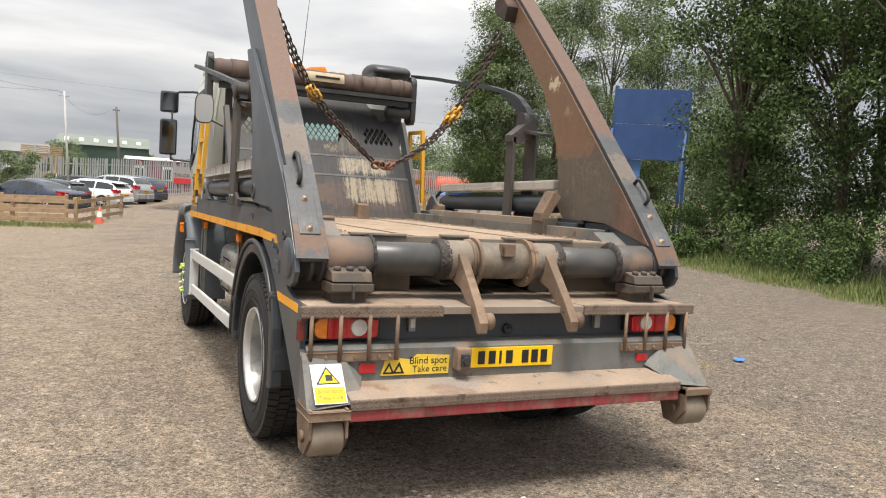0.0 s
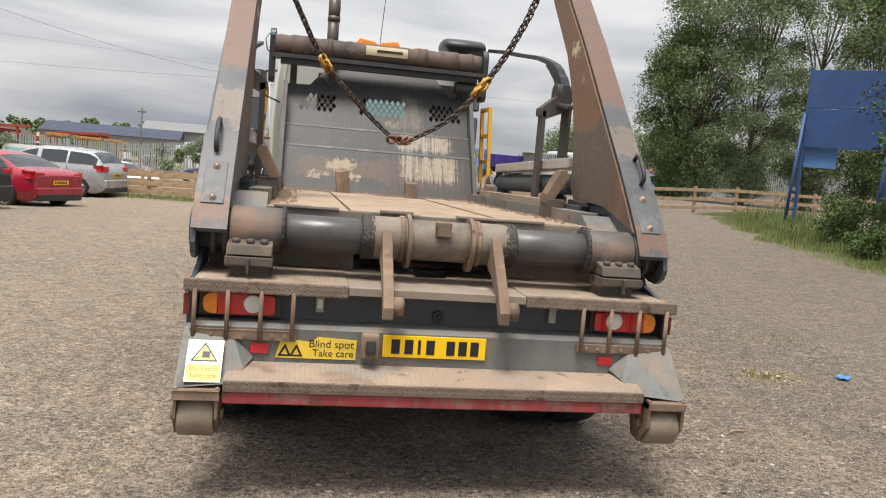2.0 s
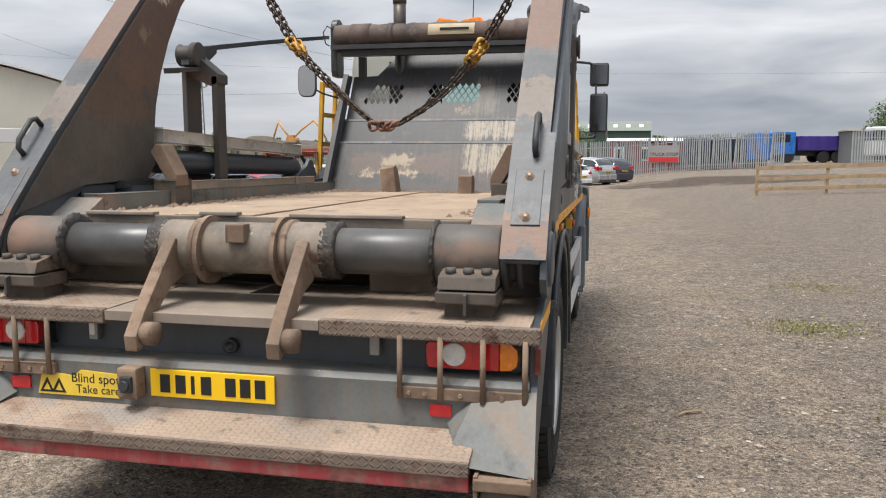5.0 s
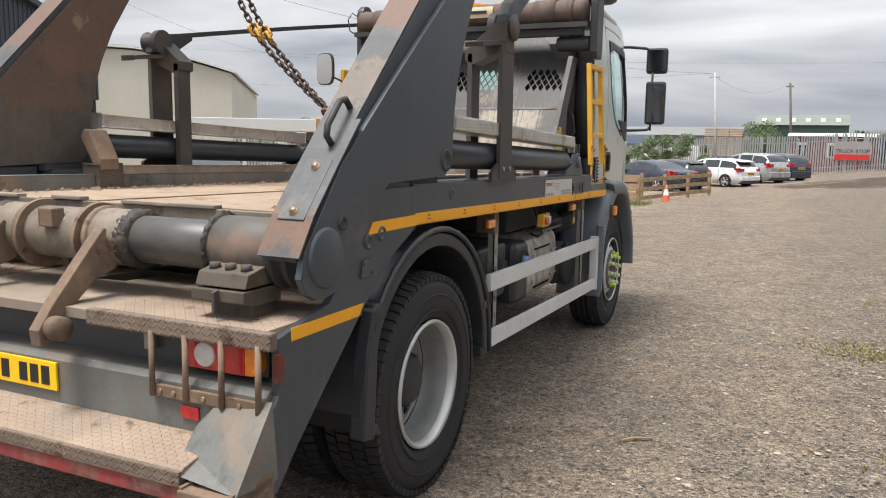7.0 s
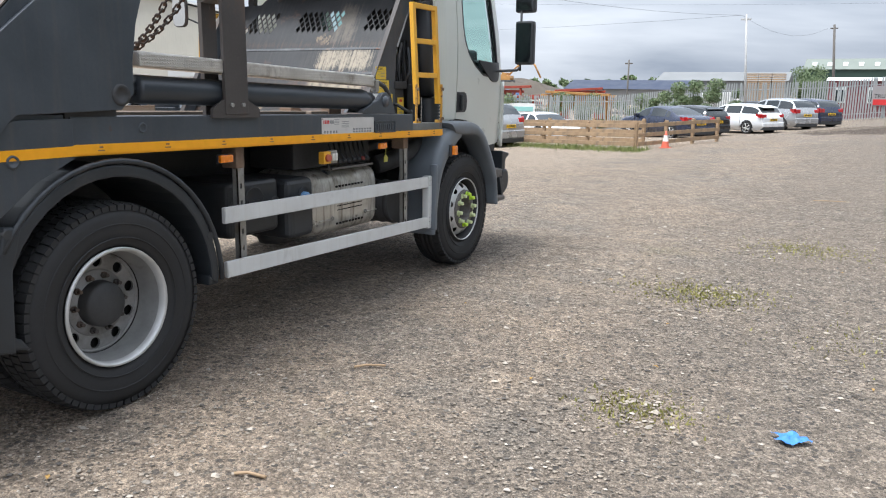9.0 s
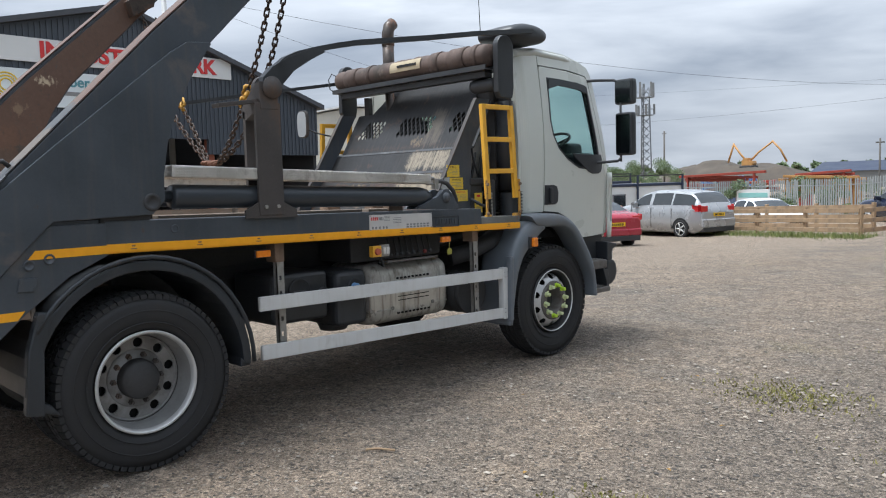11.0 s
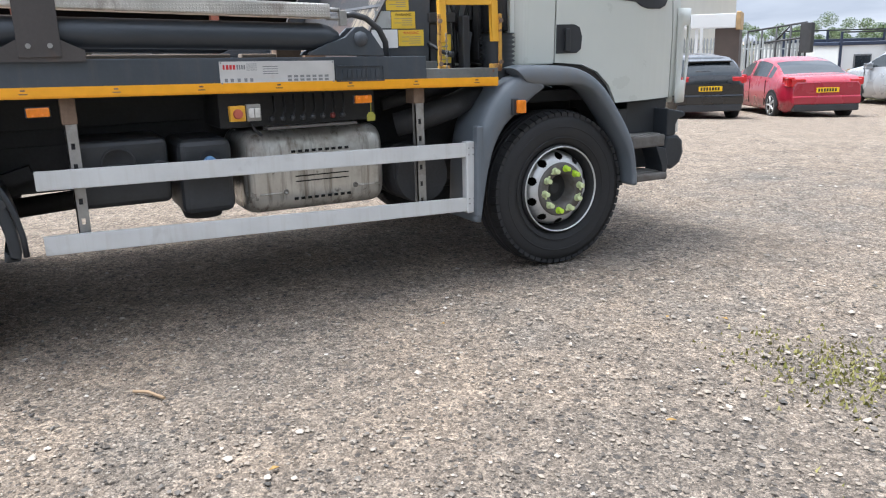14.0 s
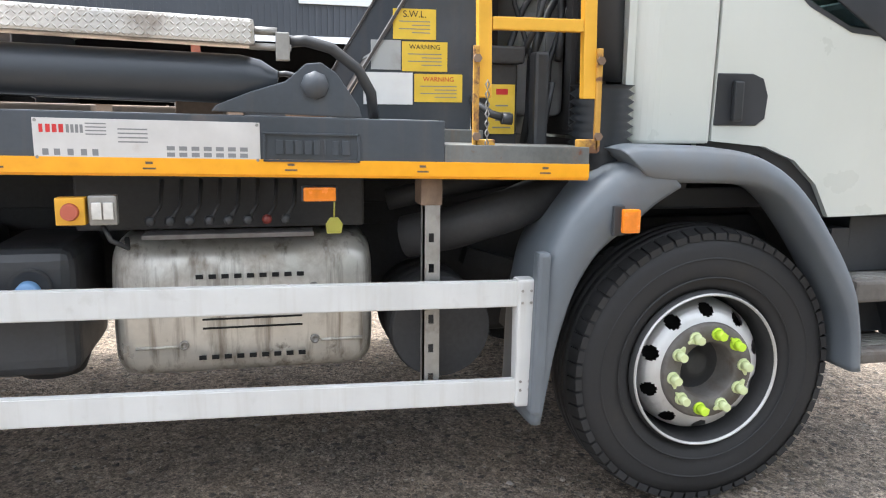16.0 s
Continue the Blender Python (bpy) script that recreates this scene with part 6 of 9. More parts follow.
    plate(bm, [(5.955, 0.975), (6.12, 0.945), (6.125, 0.915), (6.06, 0.895), (6.04, 0.86), (6.04, 0.785), (5.955, 0.78)], s * 0.92, s * 1.11, "yz", bev=0.012)
    plate(bm, [(5.945, 0.785), (6.055, 0.785), (6.10, 0.745), (6.115, 0.66), (6.085, 0.585), (6.01, 0.54), (5.945, 0.56), (5.905, 0.66)], s * 0.92, s * 1.12, "yz", bev=0.022)
    plate(bm, [(5.84, 0.72), (5.93, 0.70), (5.955, 0.60), (5.94, 0.478), (5.915, 0.478), (5.90, 0.58)], s * 0.95, s * 1.135, "yz", bev=0.006)
    bump = part("bumper_corner", bm, FENDER_DK, lorry, "dark plastic bumper corner")
    bm = B()
    block(bm, s * 1.03, s * 1.095, 6.035, 6.075, 0.80, 0.885, 0.012)
    part("lamp", bm, LENS_CLR, bump)
bm = B()
block(bm, -0.95, 0.95, 5.99, 6.12, 0.53, 0.97, 0.03)
part("front_bumper", bm, BLACK, lorry, "dark front bumper")

# the lower front of the cab swells forwards
for ob in [o for q in cab.children for o in (q, *q.children)]:
    for v in ob.data.vertices:
        v.co.y += 0.062 * max(0.0, min(1.0, (v.co.y - 5.25) / 0.8)) * max(0.0, min(1.0, (2.25 - v.co.z) / 0.6)) * (1.0 if v.co.z > 0.99 else 0.0)

# mirrors
for s in (-1, 1):
    mr = part("mirror_assembly", B(), BLACK, cab, "black twin door mirrors on a bent arm")
    bm = B()
    sweep(bm, [(s * 1.06, 5.72, 2.545), (s * 1.15, 5.84, 2.555), (s * 1.30, 5.96, 2.55), (s * 1.36, 5.97, 2.52), (s * 1.375, 5.97, 2.45)], 0.014, 10)
    sweep(bm, [(s * 1.10, 5.66, 1.752), (s * 1.125, 5.86, 1.757), (s * 1.21, 5.90, 1.76), (s * 1.345, 5.96, 1.768), (s * 1.375, 5.97, 1.80)], 0.014, 10)
    rod(bm, (s * 1.375, 5.97, 1.76), (s * 1.375, 5.97, 2.5), 0.012)
    part("mirror_arm", bm, BLACK, mr)
    for z0, z1, w in ((1.82, 2.235, 0.102), (2.31, 2.555, 0.108)):
        bm = B()
        block(bm, s * 1.41 - w, s * 1.41 + w, 5.96, 6.06, z0, z1, 0.04)
        hous = part("mirror_head", bm, BLACK, mr, "black mirror housing")
        bm = B()
        block(bm, s * 1.41 - w + 0.018, s * 1.41 + w - 0.018, 5.954, 5.961, z0 + 0.02, z1 - 0.02, 0.012)
        part("mirror_glass", bm, MIRROR, hous)
# rounded observation mirror beside the headboard
mr = part("work_mirror", B(), BLACK, lorry, "work mirror on a thin stalk")
oval = [(-1.19 + 0.086 * math.copysign(abs(math.cos(a)) ** 0.5, math.cos(a)), 2.238 + 0.138 * math.copysign(abs(math.sin(a)) ** 0.6, math.sin(a))) for a in (2 * math.pi * k / 32 for k in range(32))]
bm = B()
plate(bm, oval, 3.955, 3.985, "xz", bev=0.008)
part("mirror_head", bm, STAND_BROWN, mr)
bm = B()
plate(bm, [(-1.19 + (x + 1.19) * 0.90, 2.238 + (z - 2.238) * 0.93) for x, z in oval], 3.949, 3.957, "xz")
part("mirror_glass", bm, MIRROR_FACE, mr)
bm = B()
sweep(bm, [(-1.19, 3.985, 2.2), (-1.10, 4.10, 2.14), (-0.98, 4.2, 2.10)], 0.008, 8)
part("stalk", bm, BLACK, mr)

# beacons and aerial on the roof
bm = B()
block(bm, -0.27, 0.27, 4.80, 4.98, 2.80, 2.83, 0.01)
beacon = part("beacon_bar", bm, BLACK, cab, "orange beacon light bar")
for x0, x1 in ((-0.27, -0.02), (0.02, 0.27)):
    bm = B()
    plate(bm, [(x0, 2.825), (x1, 2.825), (x1 - (0.05 if x0 > 0 else 0.005), 2.895 if x0 > 0 else 2.868), (x0 + (0.005 if x0 > 0 else 0.05), 2.868 if x0 > 0 else 2.895)], 4.81, 4.97, "xz", bev=0.012)
    part("beacon_lens", bm, LENS_AMB, beacon)
bm = B()
block(bm, 0.42, 0.50, 4.86, 4.94, 2.79, 2.86, 0.02)
part("roof_marker", bm, LENS_AMB, cab, "small amber roof lamp")
bm = B()
block(bm, 0.84, 0.96, 5.62, 5.72, 2.70, 2.745, 0.015)
part("roof_marker", bm, BLACK, cab)
bm = B()
rod(bm, (0.05, 5.3, 2.78), (0.10, 5.2, 3.75), 0.006, 6, 0.003)
part("aerial", bm, BLACK, cab, "thin whip aerial")

# ladders, control pedestal, air intake
for s in (-1, 1):
    lad = part("access_ladder", B(), YELLOW, lorry, "yellow steel access ladder")
    lx = lambda z: s * (1.160 - 0.055 * (z - 1.5))         # leans inwards a little

    def lad_bar(name, y0, y1, z0, z1):
        bm = B()
        t = bmesh.new()
        block(t, -0.018, 0.018, y0, y1, z0, z1)
        for v in t.verts:
            v.co.x += lx(v.co.z)
        merge(bm, t)
        part(name, bm, YELLOW, lad)

    for y in (4.155, 4.505):
        lad_bar("stile", y - 0.022, y + 0.022, 1.46, 2.245)
        bm = B()
        block(bm, s * 1.170, s * 1.186, y - 0.010 - (0.03 if y < 4.3 else -0.03), y + 0.010 - (0.03 if y < 4.3 else -0.03), 1.29, 1.62, 0.006)
        block(bm, s * 1.15, s * 1.186, y - 0.034, y + 0.034, 1.285, 1.33)
        part("ladder_hinge", bm, RUST_YEL, lad, "rusty yellow ladder hinge")
        for z in (1.34, 1.58):
            bm = B()
            hexagon(bm, (s * 1.186, y - (0.03 if y < 4.3 else -0.03), z), 0.014, s * 0.012)
            part("bolt", bm, RUSTY, lad)
    for z in (1.69, 1.955, 2.225):
        lad_bar("rung", 4.179, 4.481, z - 0.02, z + 0.02)
ped = part("control_pedestal", B(), CHASSIS, lorry, "dark lever box with yellow label")
bm = B()
block(bm, 0.86, 0.93, 4.19, 4.34, 1.25, 1.58, 0.01)
block(bm, 0.84, 0.95, 4.17, 4.36, 1.58, 1.64, 0.01)
part("pedestal_box", bm, CHASSIS, ped)
bm = B()
block(bm, 0.93, 0.934, 4.235, 4.33, 1.34, 1.51, 0)
lab = part("control_label", bm, YEL_LABEL, ped, "yellow control label")
bm = B()
block(bm, 0.9335, 0.935, 4.262, 4.304, 1.475, 1.495, 0)
part("label_mark", bm, RED_INK, lab)
bm = B()
for k in range(4):
    block(bm, 0.9335, 0.935, 4.25 + 0.01 * (k % 2), 4.315 - 0.01 * (k % 2), 1.36 + 0.025 * k, 1.365 + 0.025 * k, 0)
part("label_lines", bm, GREY_INK, lab)
bm = B()
sweep(bm, [(0.90, 4.18, 1.47), (0.98, 4.17, 1.45), (1.02, 4.22, 1.41), (1.03, 4.27, 1.395)], 0.013, 8)
rod(bm, (1.03, 4.255, 1.395), (1.03, 4.29, 1.392), 0.02, 10)
part("lever", bm, BLACK, ped)
bm = B()
t = bmesh.new()
block(t, 0.93, 1.0, 4.38, 4.43, 1.28, 1.62, 0.012)
merge(bm, t)
rod(bm, (0.95, 4.42, 1.30), (0.95, 4.46, 1.52), 0.012)
sweep(bm, [(0.9, 4.36, 1.6), (0.95, 4.40, 1.72), (0.92, 4.44, 1.84), (0.86, 4.52, 1.92)], 0.011, 8)
for y, r in ((4.30, 0.02), (4.40, 0.024), (4.47, 0.018)):
    sweep(bm, [(0.80, y, 1.25), (0.82, y + 0.02, 1.42), (0.80, y + 0.03, 1.6), (0.78, y + 0.10, 1.78), (0.74, y + 0.16, 1.86)], r * 0.6, 8)
part("hose_rack", bm, BLACK, lorry, "black hoses and lever stand behind the cab")["kind"] = "stuff"
bm = B()
block(bm, 0.44, 0.72, 4.40, 4.595, 1.40, 2.02, 0.04)
housing = part("intake_housing", bm, PALE_PANEL, lorry, "pale grey air intake housing")
for y0, y1, z0, z1 in ((4.42, 4.49, 1.62, 1.78), (4.51, 4.58, 1.62, 1.78), (4.43, 4.57, 1.84, 1.96)):
    bm = B()
    block(bm, 0.715, 0.732, y0, y1, z0, z1, 0.014)
    part("pressed_panel", bm, PALE_PANEL, housing)
for (y0, z0), (y1, z1), r in (((4.34, 1.98), (4.44, 1.52), 0.009), ((4.52, 1.96), (4.42, 1.58), 0.014), ((4.58, 1.98), (4.52, 1.60), 0.014)):
    bm = B()
    sweep(bm, [(0.80, y0, z0), (0.81, y0 + (y1 - y0) * 0.4 - 0.02, z0 + (z1 - z0) * 0.4), (0.82, y0 + (y1 - y0) * 0.75, z0 + (z1 - z0) * 0.75), (0.84, y1, z1)], r, 8)
    part("hose", bm, BLACK, lorry, "thin black hose behind the ladder")
bm = B()
for k in range(7):
    sweep(bm, [(1.205, 4.155 + 0.006 * math.cos(a), 1.50 - 0.03 * k + 0.014 * math.sin(a)) for a in (0.0, 1.57, 3.14, 4.71)], 0.003, 5, closed=True)
part("retaining_chain", bm, GALV, lorry, "thin chain beside the ladder")["kind"] = "stuff"
bm = B()
prof = []
for k in range(13):
    prof += [(k * 0.028, 0.092), (k * 0.028 + 0.014, 0.112)]
lathe(bm, prof, (1.0, 4.625, 1.16), 28, "z")
part("intake_bellows", bm, FENDER_DK, lorry, "black ribbed intake bellows")
bm = B()
rod(bm, (0.97, 4.625, 1.52), (0.95, 4.625, 2.3), 0.080, 24)
part("intake_pipe", bm, TRIM_DK, lorry, "dark vertical intake pipe")

# rear mudguards
for s in (-1, 1):
    bm = B()
    arc = [(1.19 + 0.655 * math.cos(radians(a)), 0.545 + 0.675 * math.sin(radians(a))) for a in range(178, -6, -8)]
    OUT = [(0.70, 0.44), (0.60, 0.47)] + arc + [(1.845, 0.55), (1.835, 0.50)]
    INN = [(1.765, 0.50), (1.77, 0.56)] + [(1.19 + 0.60 * math.cos(radians(a)), 0.54 + 0.62 * math.sin(radians(a))) for a in range(0, 181, 9)] + [(0.66, 0.50)]
    plate(bm, OUT + INN, s * 0.64, s * 1.235, "yz", bev=0.012)
    mg = part("mudguard", bm, FENDER_DK, lorry, "dark plastic rear mudguard")
    bm = B()
    plate(bm, [(0.53, 0.47), (0.62, 0.45), (0.64, 0.80), (0.70, 0.99), (0.62, 1.0), (0.56, 0.80)], s * 1.18, s * 1.245, "yz", bev=0.01)
    lip = [(1.19 + 0.672 * math.cos(radians(a)), 0.545 + 0.692 * math.sin(radians(a))) for a in range(150, -6, -8)]
    sweep(bm, [(s * 1.235, y, z) for y, z in lip], 0.014, 8)
    part("mudguard_lip", bm, FENDER_DK, mg)
    bm = B()
    rod(bm, (s * 0.7, 1.79, 0.78), (s * 1.24, 1.79, 0.78), 0.022, 12)
    part("mudguard_stay", bm, BLACK, mg)
    bm = B()
    rod(bm, (s * 0.7, 0.63, 0.97), (s * 1.25, 0.63, 0.97), 0.02, 12)
    part("mudguard_stay", bm, BLACK, mg)

# side guards, tank, boxes and lamps under the bed
for s in (-1, 1):
    sg = part("side_guard", B(), RAIL_WHITE, lorry, "white aluminium side guard")
    for z0, z1, zz0, zz1 in ((0.828, 0.921, 0.785, 0.872), (0.512, 0.606, 0.452, 0.535)):
        bm = B()
        vs = []
        for y, a, b in ((1.942, z0 - 0.008, z1 - 0.008), (4.275, zz0, zz1)):
            for x in (s * 1.175, s * 1.205):
                for z in (a, b):
                    vs.append(put(bm, (x, y, z)))
        for q in ((0, 1, 3, 2), (4, 6, 7, 5), (0, 4, 5, 1), (2, 3, 7, 6), (1, 5, 7, 3), (0, 2, 6, 4)):
            bm.faces.new([vs[i] for i in q])
        bmesh.ops.bevel(bm, geom=bm.edges[:], offset=0.004, segments=2, affect="EDGES")
        part("guard_rail", bm, RAIL_WHITE, sg)
    bm = B()
    block(bm, s * 1.150, s * 1.214, 4.268, 4.330, 0.440, 0.878, 0.010)
    gp = part("guard_end", bm, RAIL_WHITE, sg)
    for y in (4.29, 4.32):
        for z in (0.50, 0.53, 0.80, 0.84):
            bm = B()
            hexagon(bm, (s * 1.214, y - 0.006, z), 0.005, s * 0.003)
            part("rivet", bm, GALV, gp)
    for y in (2.13, 3.99):
        bm = B()
        z0 = 0.50
        plate(bm, [(y - 0.028, z0), (y + 0.028, z0), (y + 0.028, 1.17), (y - 0.028, 1.17)], s * 1.15, s * 1.158, "yz", holes=[[(y - 0.009, z), (y + 0.009, z), (y + 0.009, z + 0.03), (y - 0.009, z + 0.03)] for z in (0.53, 0.63, 0.73, 0.9, 1.0)])
        block(bm, s * 1.12, s * 1.158, y - 0.028, y - 0.022, z0, 1.17, 0)
        part("guard_hanger", bm, GALV, sg, "galvanised slotted hanger")
        bm = B()
        block(bm, s * 1.05, s * 1.16, y - 0.035, y + 0.035, 1.12, 1.26)
        part("hanger_arm", bm, RUSTY, sg)
    for y, z in ((2.00, 1.186), (3.635, 1.163)):
        bm = B()
        block(bm, s * 1.15, s * 1.165, y - 0.055, y + 0.055, z - 0.025, z + 0.025, 0.006)
        mk = part("side_marker", bm, BLACK, lorry)
        bm = B()
        block(bm, s * 1.162, s * 1.185, y - 0.05, y + 0.05, z - 0.022, z + 0.022, 0.008)
        part("lens", bm, LENS_AMB, mk, "orange side marker lens")
    # fuel tank or battery box on each side
    bm = B()
    rings = []
    for y, k in ((2.978, 0.72), (2.985, 0.84), (3.0, 0.92), (3.025, 0.975), (3.06, 1.0), (3.74, 1.0), (3.775, 0.975), (3.80, 0.92), (3.815, 0.84), (3.822, 0.72)):
        ring = []
        for q in range(40):
            a = 2 * math.pi * q / 40
            c_, d_ = math.cos(a), math.sin(a)
            ring.append(put(bm, (s * (0.735 + 0.285 * k * math.copysign(abs(c_) ** 0.42, c_)), y, 0.772 + 0.24 * k * math.copysign(abs(d_) ** 0.42, d_))))
        rings.append(ring)
    for A, C in zip(rings[:-1], rings[1:]):
        for q in range(40):
            bm.faces.new((A[q], A[(q + 1) % 40], C[(q + 1) % 40], C[q])).smooth = True
    bm.faces.new(rings[0])
    bm.faces.new(rings[-1][::-1])
    tank = part("exhaust_silencer", bm, STAINLESS, lorry, "streaked stainless silencer box")
    for z in (0.885, 0.615):
        for k in range(9):
            bm = B()
            block(bm, s * 1.018, s * 1.0235, 3.245 + k * 0.04, 3.268 + k * 0.04, z - 0.007, z + 0.007, 0)
            part("slot", bm, HOLE_SHADE, tank)
    for z in (0.71, 0.74):
        bm = B()
        block(bm, s * 1.018, s * 1.0225, 3.26, 3.58, z, z + 0.006, 0)
        part("slot", bm, HOLE_SHADE, tank)
    for y in (3.20, 3.62):
        for z in (0.66, 0.84):
            bm = B()
            lathe(bm, [(s * 1.02, 0.016), (s * 1.027, 0.015), (s * 1.027, 0.009), (s * 1.022, 0.008), (s * 1.022, 0.0)], (0, y, z), 14)
            part("screw", bm, GALV, tank)
    for z in (0.84, 0.655):
        for y0, y1 in ((3.05, 3.2), (3.64, 3.78)):
            bm = B()
            rod(bm, (s * 1.018, y0, z), (s * 1.018, y1, z), 0.006, 6)
            part("pressed_rib", bm, STAINLESS, tank)
bm = B()
block(bm, 0.55, 1.06, 2.12, 2.58, 0.68, 1.02, 0.045)
batt = part("battery_box", bm, BLACK, lorry, "black plastic battery box")
bm = B()
lathe(bm, [(1.062, 0.085), (1.075, 0.085), (1.08, 0.078), (1.068, 0.07), (1.064, 0.0)], (0, 2.33, 0.90), 28)
block(bm, 1.06, 1.078, 2.28, 2.38, 0.885, 0.90, 0.004)
for y in (2.16, 2.53):
    lathe(bm, [(1.06, 0.045), (1.07, 0.045), (1.064, 0.03), (1.062, 0.0)], (0, y, 0.86), 20)
part("box_recess", bm, CHASSIS, batt)
bm = B()
block(bm, 0.60, 1.10, 2.62, 2.90, 0.60, 1.0, 0.06)
lathe(bm, [(0.0, 0.0), (0.0, 0.10), (0.05, 0.12), (0.08, 0.12), (0.10, 0.10)], (0.85, 2.76, 0.55), 24, "z")
adb = part("additive_tank", bm, BLACK, lorry, "black plastic additive tank")
bm = B()
lathe(bm, [(1.10, 0.06), (1.115, 0.062), (1.105, 0.05), (1.10, 0.0)], (0, 2.78, 0.885), 24)
part("filler_recess", bm, CHASSIS, adb)
bm = B()
lathe(bm, [(1.105, 0.035), (1.135, 0.033), (1.14, 0.028), (1.14, 0.0)], (0, 2.775, 0.875), 20)
part("filler_cap", bm, plain("blue_cap", (0.16, 0.30, 0.50), 0.4), adb, "pale blue filler cap")
bm = B()
rod(bm, (0.62, 4.05, 0.68), (1.05, 4.05, 0.68), 0.17, 28)
for k in range(4):
    lathe(bm, [(0.70 + k * 0.1, 0.168), (0.72 + k * 0.1, 0.178), (0.74 + k * 0.1, 0.168)], (0, 4.05, 0.68), 28)
part("air_tank", bm, CHASSIS, lorry, "black ribbed air tank")
bm = B()
sweep(bm, [(0.9, 3.95, 0.98), (0.98, 4.1, 1.02), (1.0, 4.3, 1.08), (0.95, 4.5, 1.15)], 0.075, 14)
sweep(bm, [(0.8, 3.9, 1.1), (0.85, 4.1, 1.15), (0.85, 4.4, 1.2)], 0.04, 10)
part("air_duct", bm, CHASSIS, lorry, "grimy plastic air duct")
bm = B()
block(bm, 0.55, 0.94, 2.88, 3.80, 1.03, 1.24, 0.01)
vb = part("valve_block", bm, CHASSIS, lorry, "dark hydraulic valve block")
for k in range(8):
    y = 3.16 + k * 0.058
    bm = B()
    sweep(bm, [(1.03, y, 1.20), (1.06, y - 0.005, 1.12), (1.10, y - 0.03, 1.085)], 0.007, 6)
    part("lever", bm, CHASSIS, vb)
    bm = B()
    lathe(bm, [(-0.016, 0.0), (-0.012, 0.012), (0.0, 0.017), (0.012, 0.012), (0.016, 0.0)], (1.105, y - 0.033, 1.08), 10, "z")
    part("knob", bm, LENS_WORN if k == 6 else BLACK, vb, "red lever knob" if k == 6 else "black lever knob")
bm = B()
block(bm, 1.0, 1.10, 3.10, 3.62, 1.022, 1.036, 0.002)
part("lever_ledge", bm, WHEEL_GREY, vb)
bm = B()
block(bm, 1.15, 1.195, 2.885, 2.965, 1.085, 1.165, 0.004)
es = part("emergency_stop", bm, YELLOW, lorry, "yellow emergency stop box")
bm = B()
rod(bm, (1.195, 2.925, 1.124), (1.215, 2.925, 1.124), 0.026, 20, 0.022)
part("stop_button", bm, plain("faded_red", (0.42, 0.10, 0.06), 0.5), es, "faded red button")
bm = B()
block(bm, 1.15, 1.185, 2.972, 3.05, 1.082, 1.17, 0.006)
sw = part("lamp_switch", bm, GALV, lorry, "grey switch with clear cover")
bm = B()
block(bm, 1.184, 1.196, 2.982, 3.01, 1.10, 1.15, 0.004)
block(bm, 1.184, 1.196, 3.014, 3.042, 1.10, 1.15, 0.004)
part("rocker", bm, LENS_CLR, sw)
bm = B()
sweep(bm, [(1.14, 3.0, 1.08), (1.14, 3.02, 1.03), (1.10, 3.06, 1.0), (1.05, 3.05, 1.02)], 0.008, 8)
part("cable", bm, BLACK, sw)
bm = B()
plate(bm, [(3.655, 1.04), (3.70, 1.04), (3.705, 1.07), (3.69, 1.09), (3.665, 1.09), (3.652, 1.07)], 1.17, 1.176, "yz", bev=0.002)
rod(bm, (1.173, 3.678, 1.085), (1.173, 3.68, 1.15), 0.003, 6)
part("hanging_tag", bm, plain("olive_tag", (0.32, 0.30, 0.05), 0.5), lorry, "olive plastic tag on a cord")
bm = B()
bed_bar(bm, 1.208, 1.2115, 2.848, 3.462, 1.308, 1.425, 0.001)
sgn = part("data_plate", bm, STEEL_LABEL, lorry, "aluminium instruction plate with small print")
bm = B()
for r in range(2):
    for k in range(7):
        bed_bar(bm, 1.2115, 1.2122, 3.20 + k * 0.034, 3.222 + k * 0.034, 1.322 + r * 0.018, 1.334 + r * 0.018, 0)
for r in range(4):
    bed_bar(bm, 1.2115, 1.2122, 3.07, 3.15, 1.36 + r * 0.012, 1.364 + r * 0.012, 0)
    bed_bar(bm, 1.2115, 1.2122, 2.985, 3.04, 1.38 + r * 0.01, 1.3835 + r * 0.01, 0)
for y in (2.87, 2.90, 2.935, 2.97, 3.0):
    bed_bar(bm, 1.2115, 1.2122, y, y + 0.016, 1.322, 1.34, 0)
part("small_print", bm, GREY_INK, sgn)["kind"] = "stuff"
bm = B()
for k, w in enumerate((0.010, 0.012, 0.012, 0.012)):
    bed_bar(bm, 1.2115, 1.2122, 2.865 + k * 0.017, 2.865 + k * 0.017 + w, 1.385, 1.408, 0)
part("logo_mark", bm, RED_INK, sgn)
bm = B()
for k in range(4):
    bed_bar(bm, 1.2115, 1.2122, 2.935 + k * 0.012, 2.943 + k * 0.012, 1.385, 1.408, 0)
part("logo_mark", bm, GREY_INK, sgn)
bm = B()
for y in (2.856, 3.454):
    for z in (1.316, 1.418):
        hexagon(bm, (1.2115, y, bed_z(y, z)), 0.005, 0.002)
part("rivet", bm, GALV, sgn)
bm = B()
for a in (((3.47, 3.755, 1.312, 1.318)), (3.47, 3.755, 1.392, 1.398), (3.47, 3.477, 1.312, 1.398), (3.748, 3.755, 1.312, 1.398)):
    bed_bar(bm, 1.207, 1.216, *a, 0.001)
badge = part("maker_badge", bm, GREY_PAINT, rail, "dark embossed badge frame")
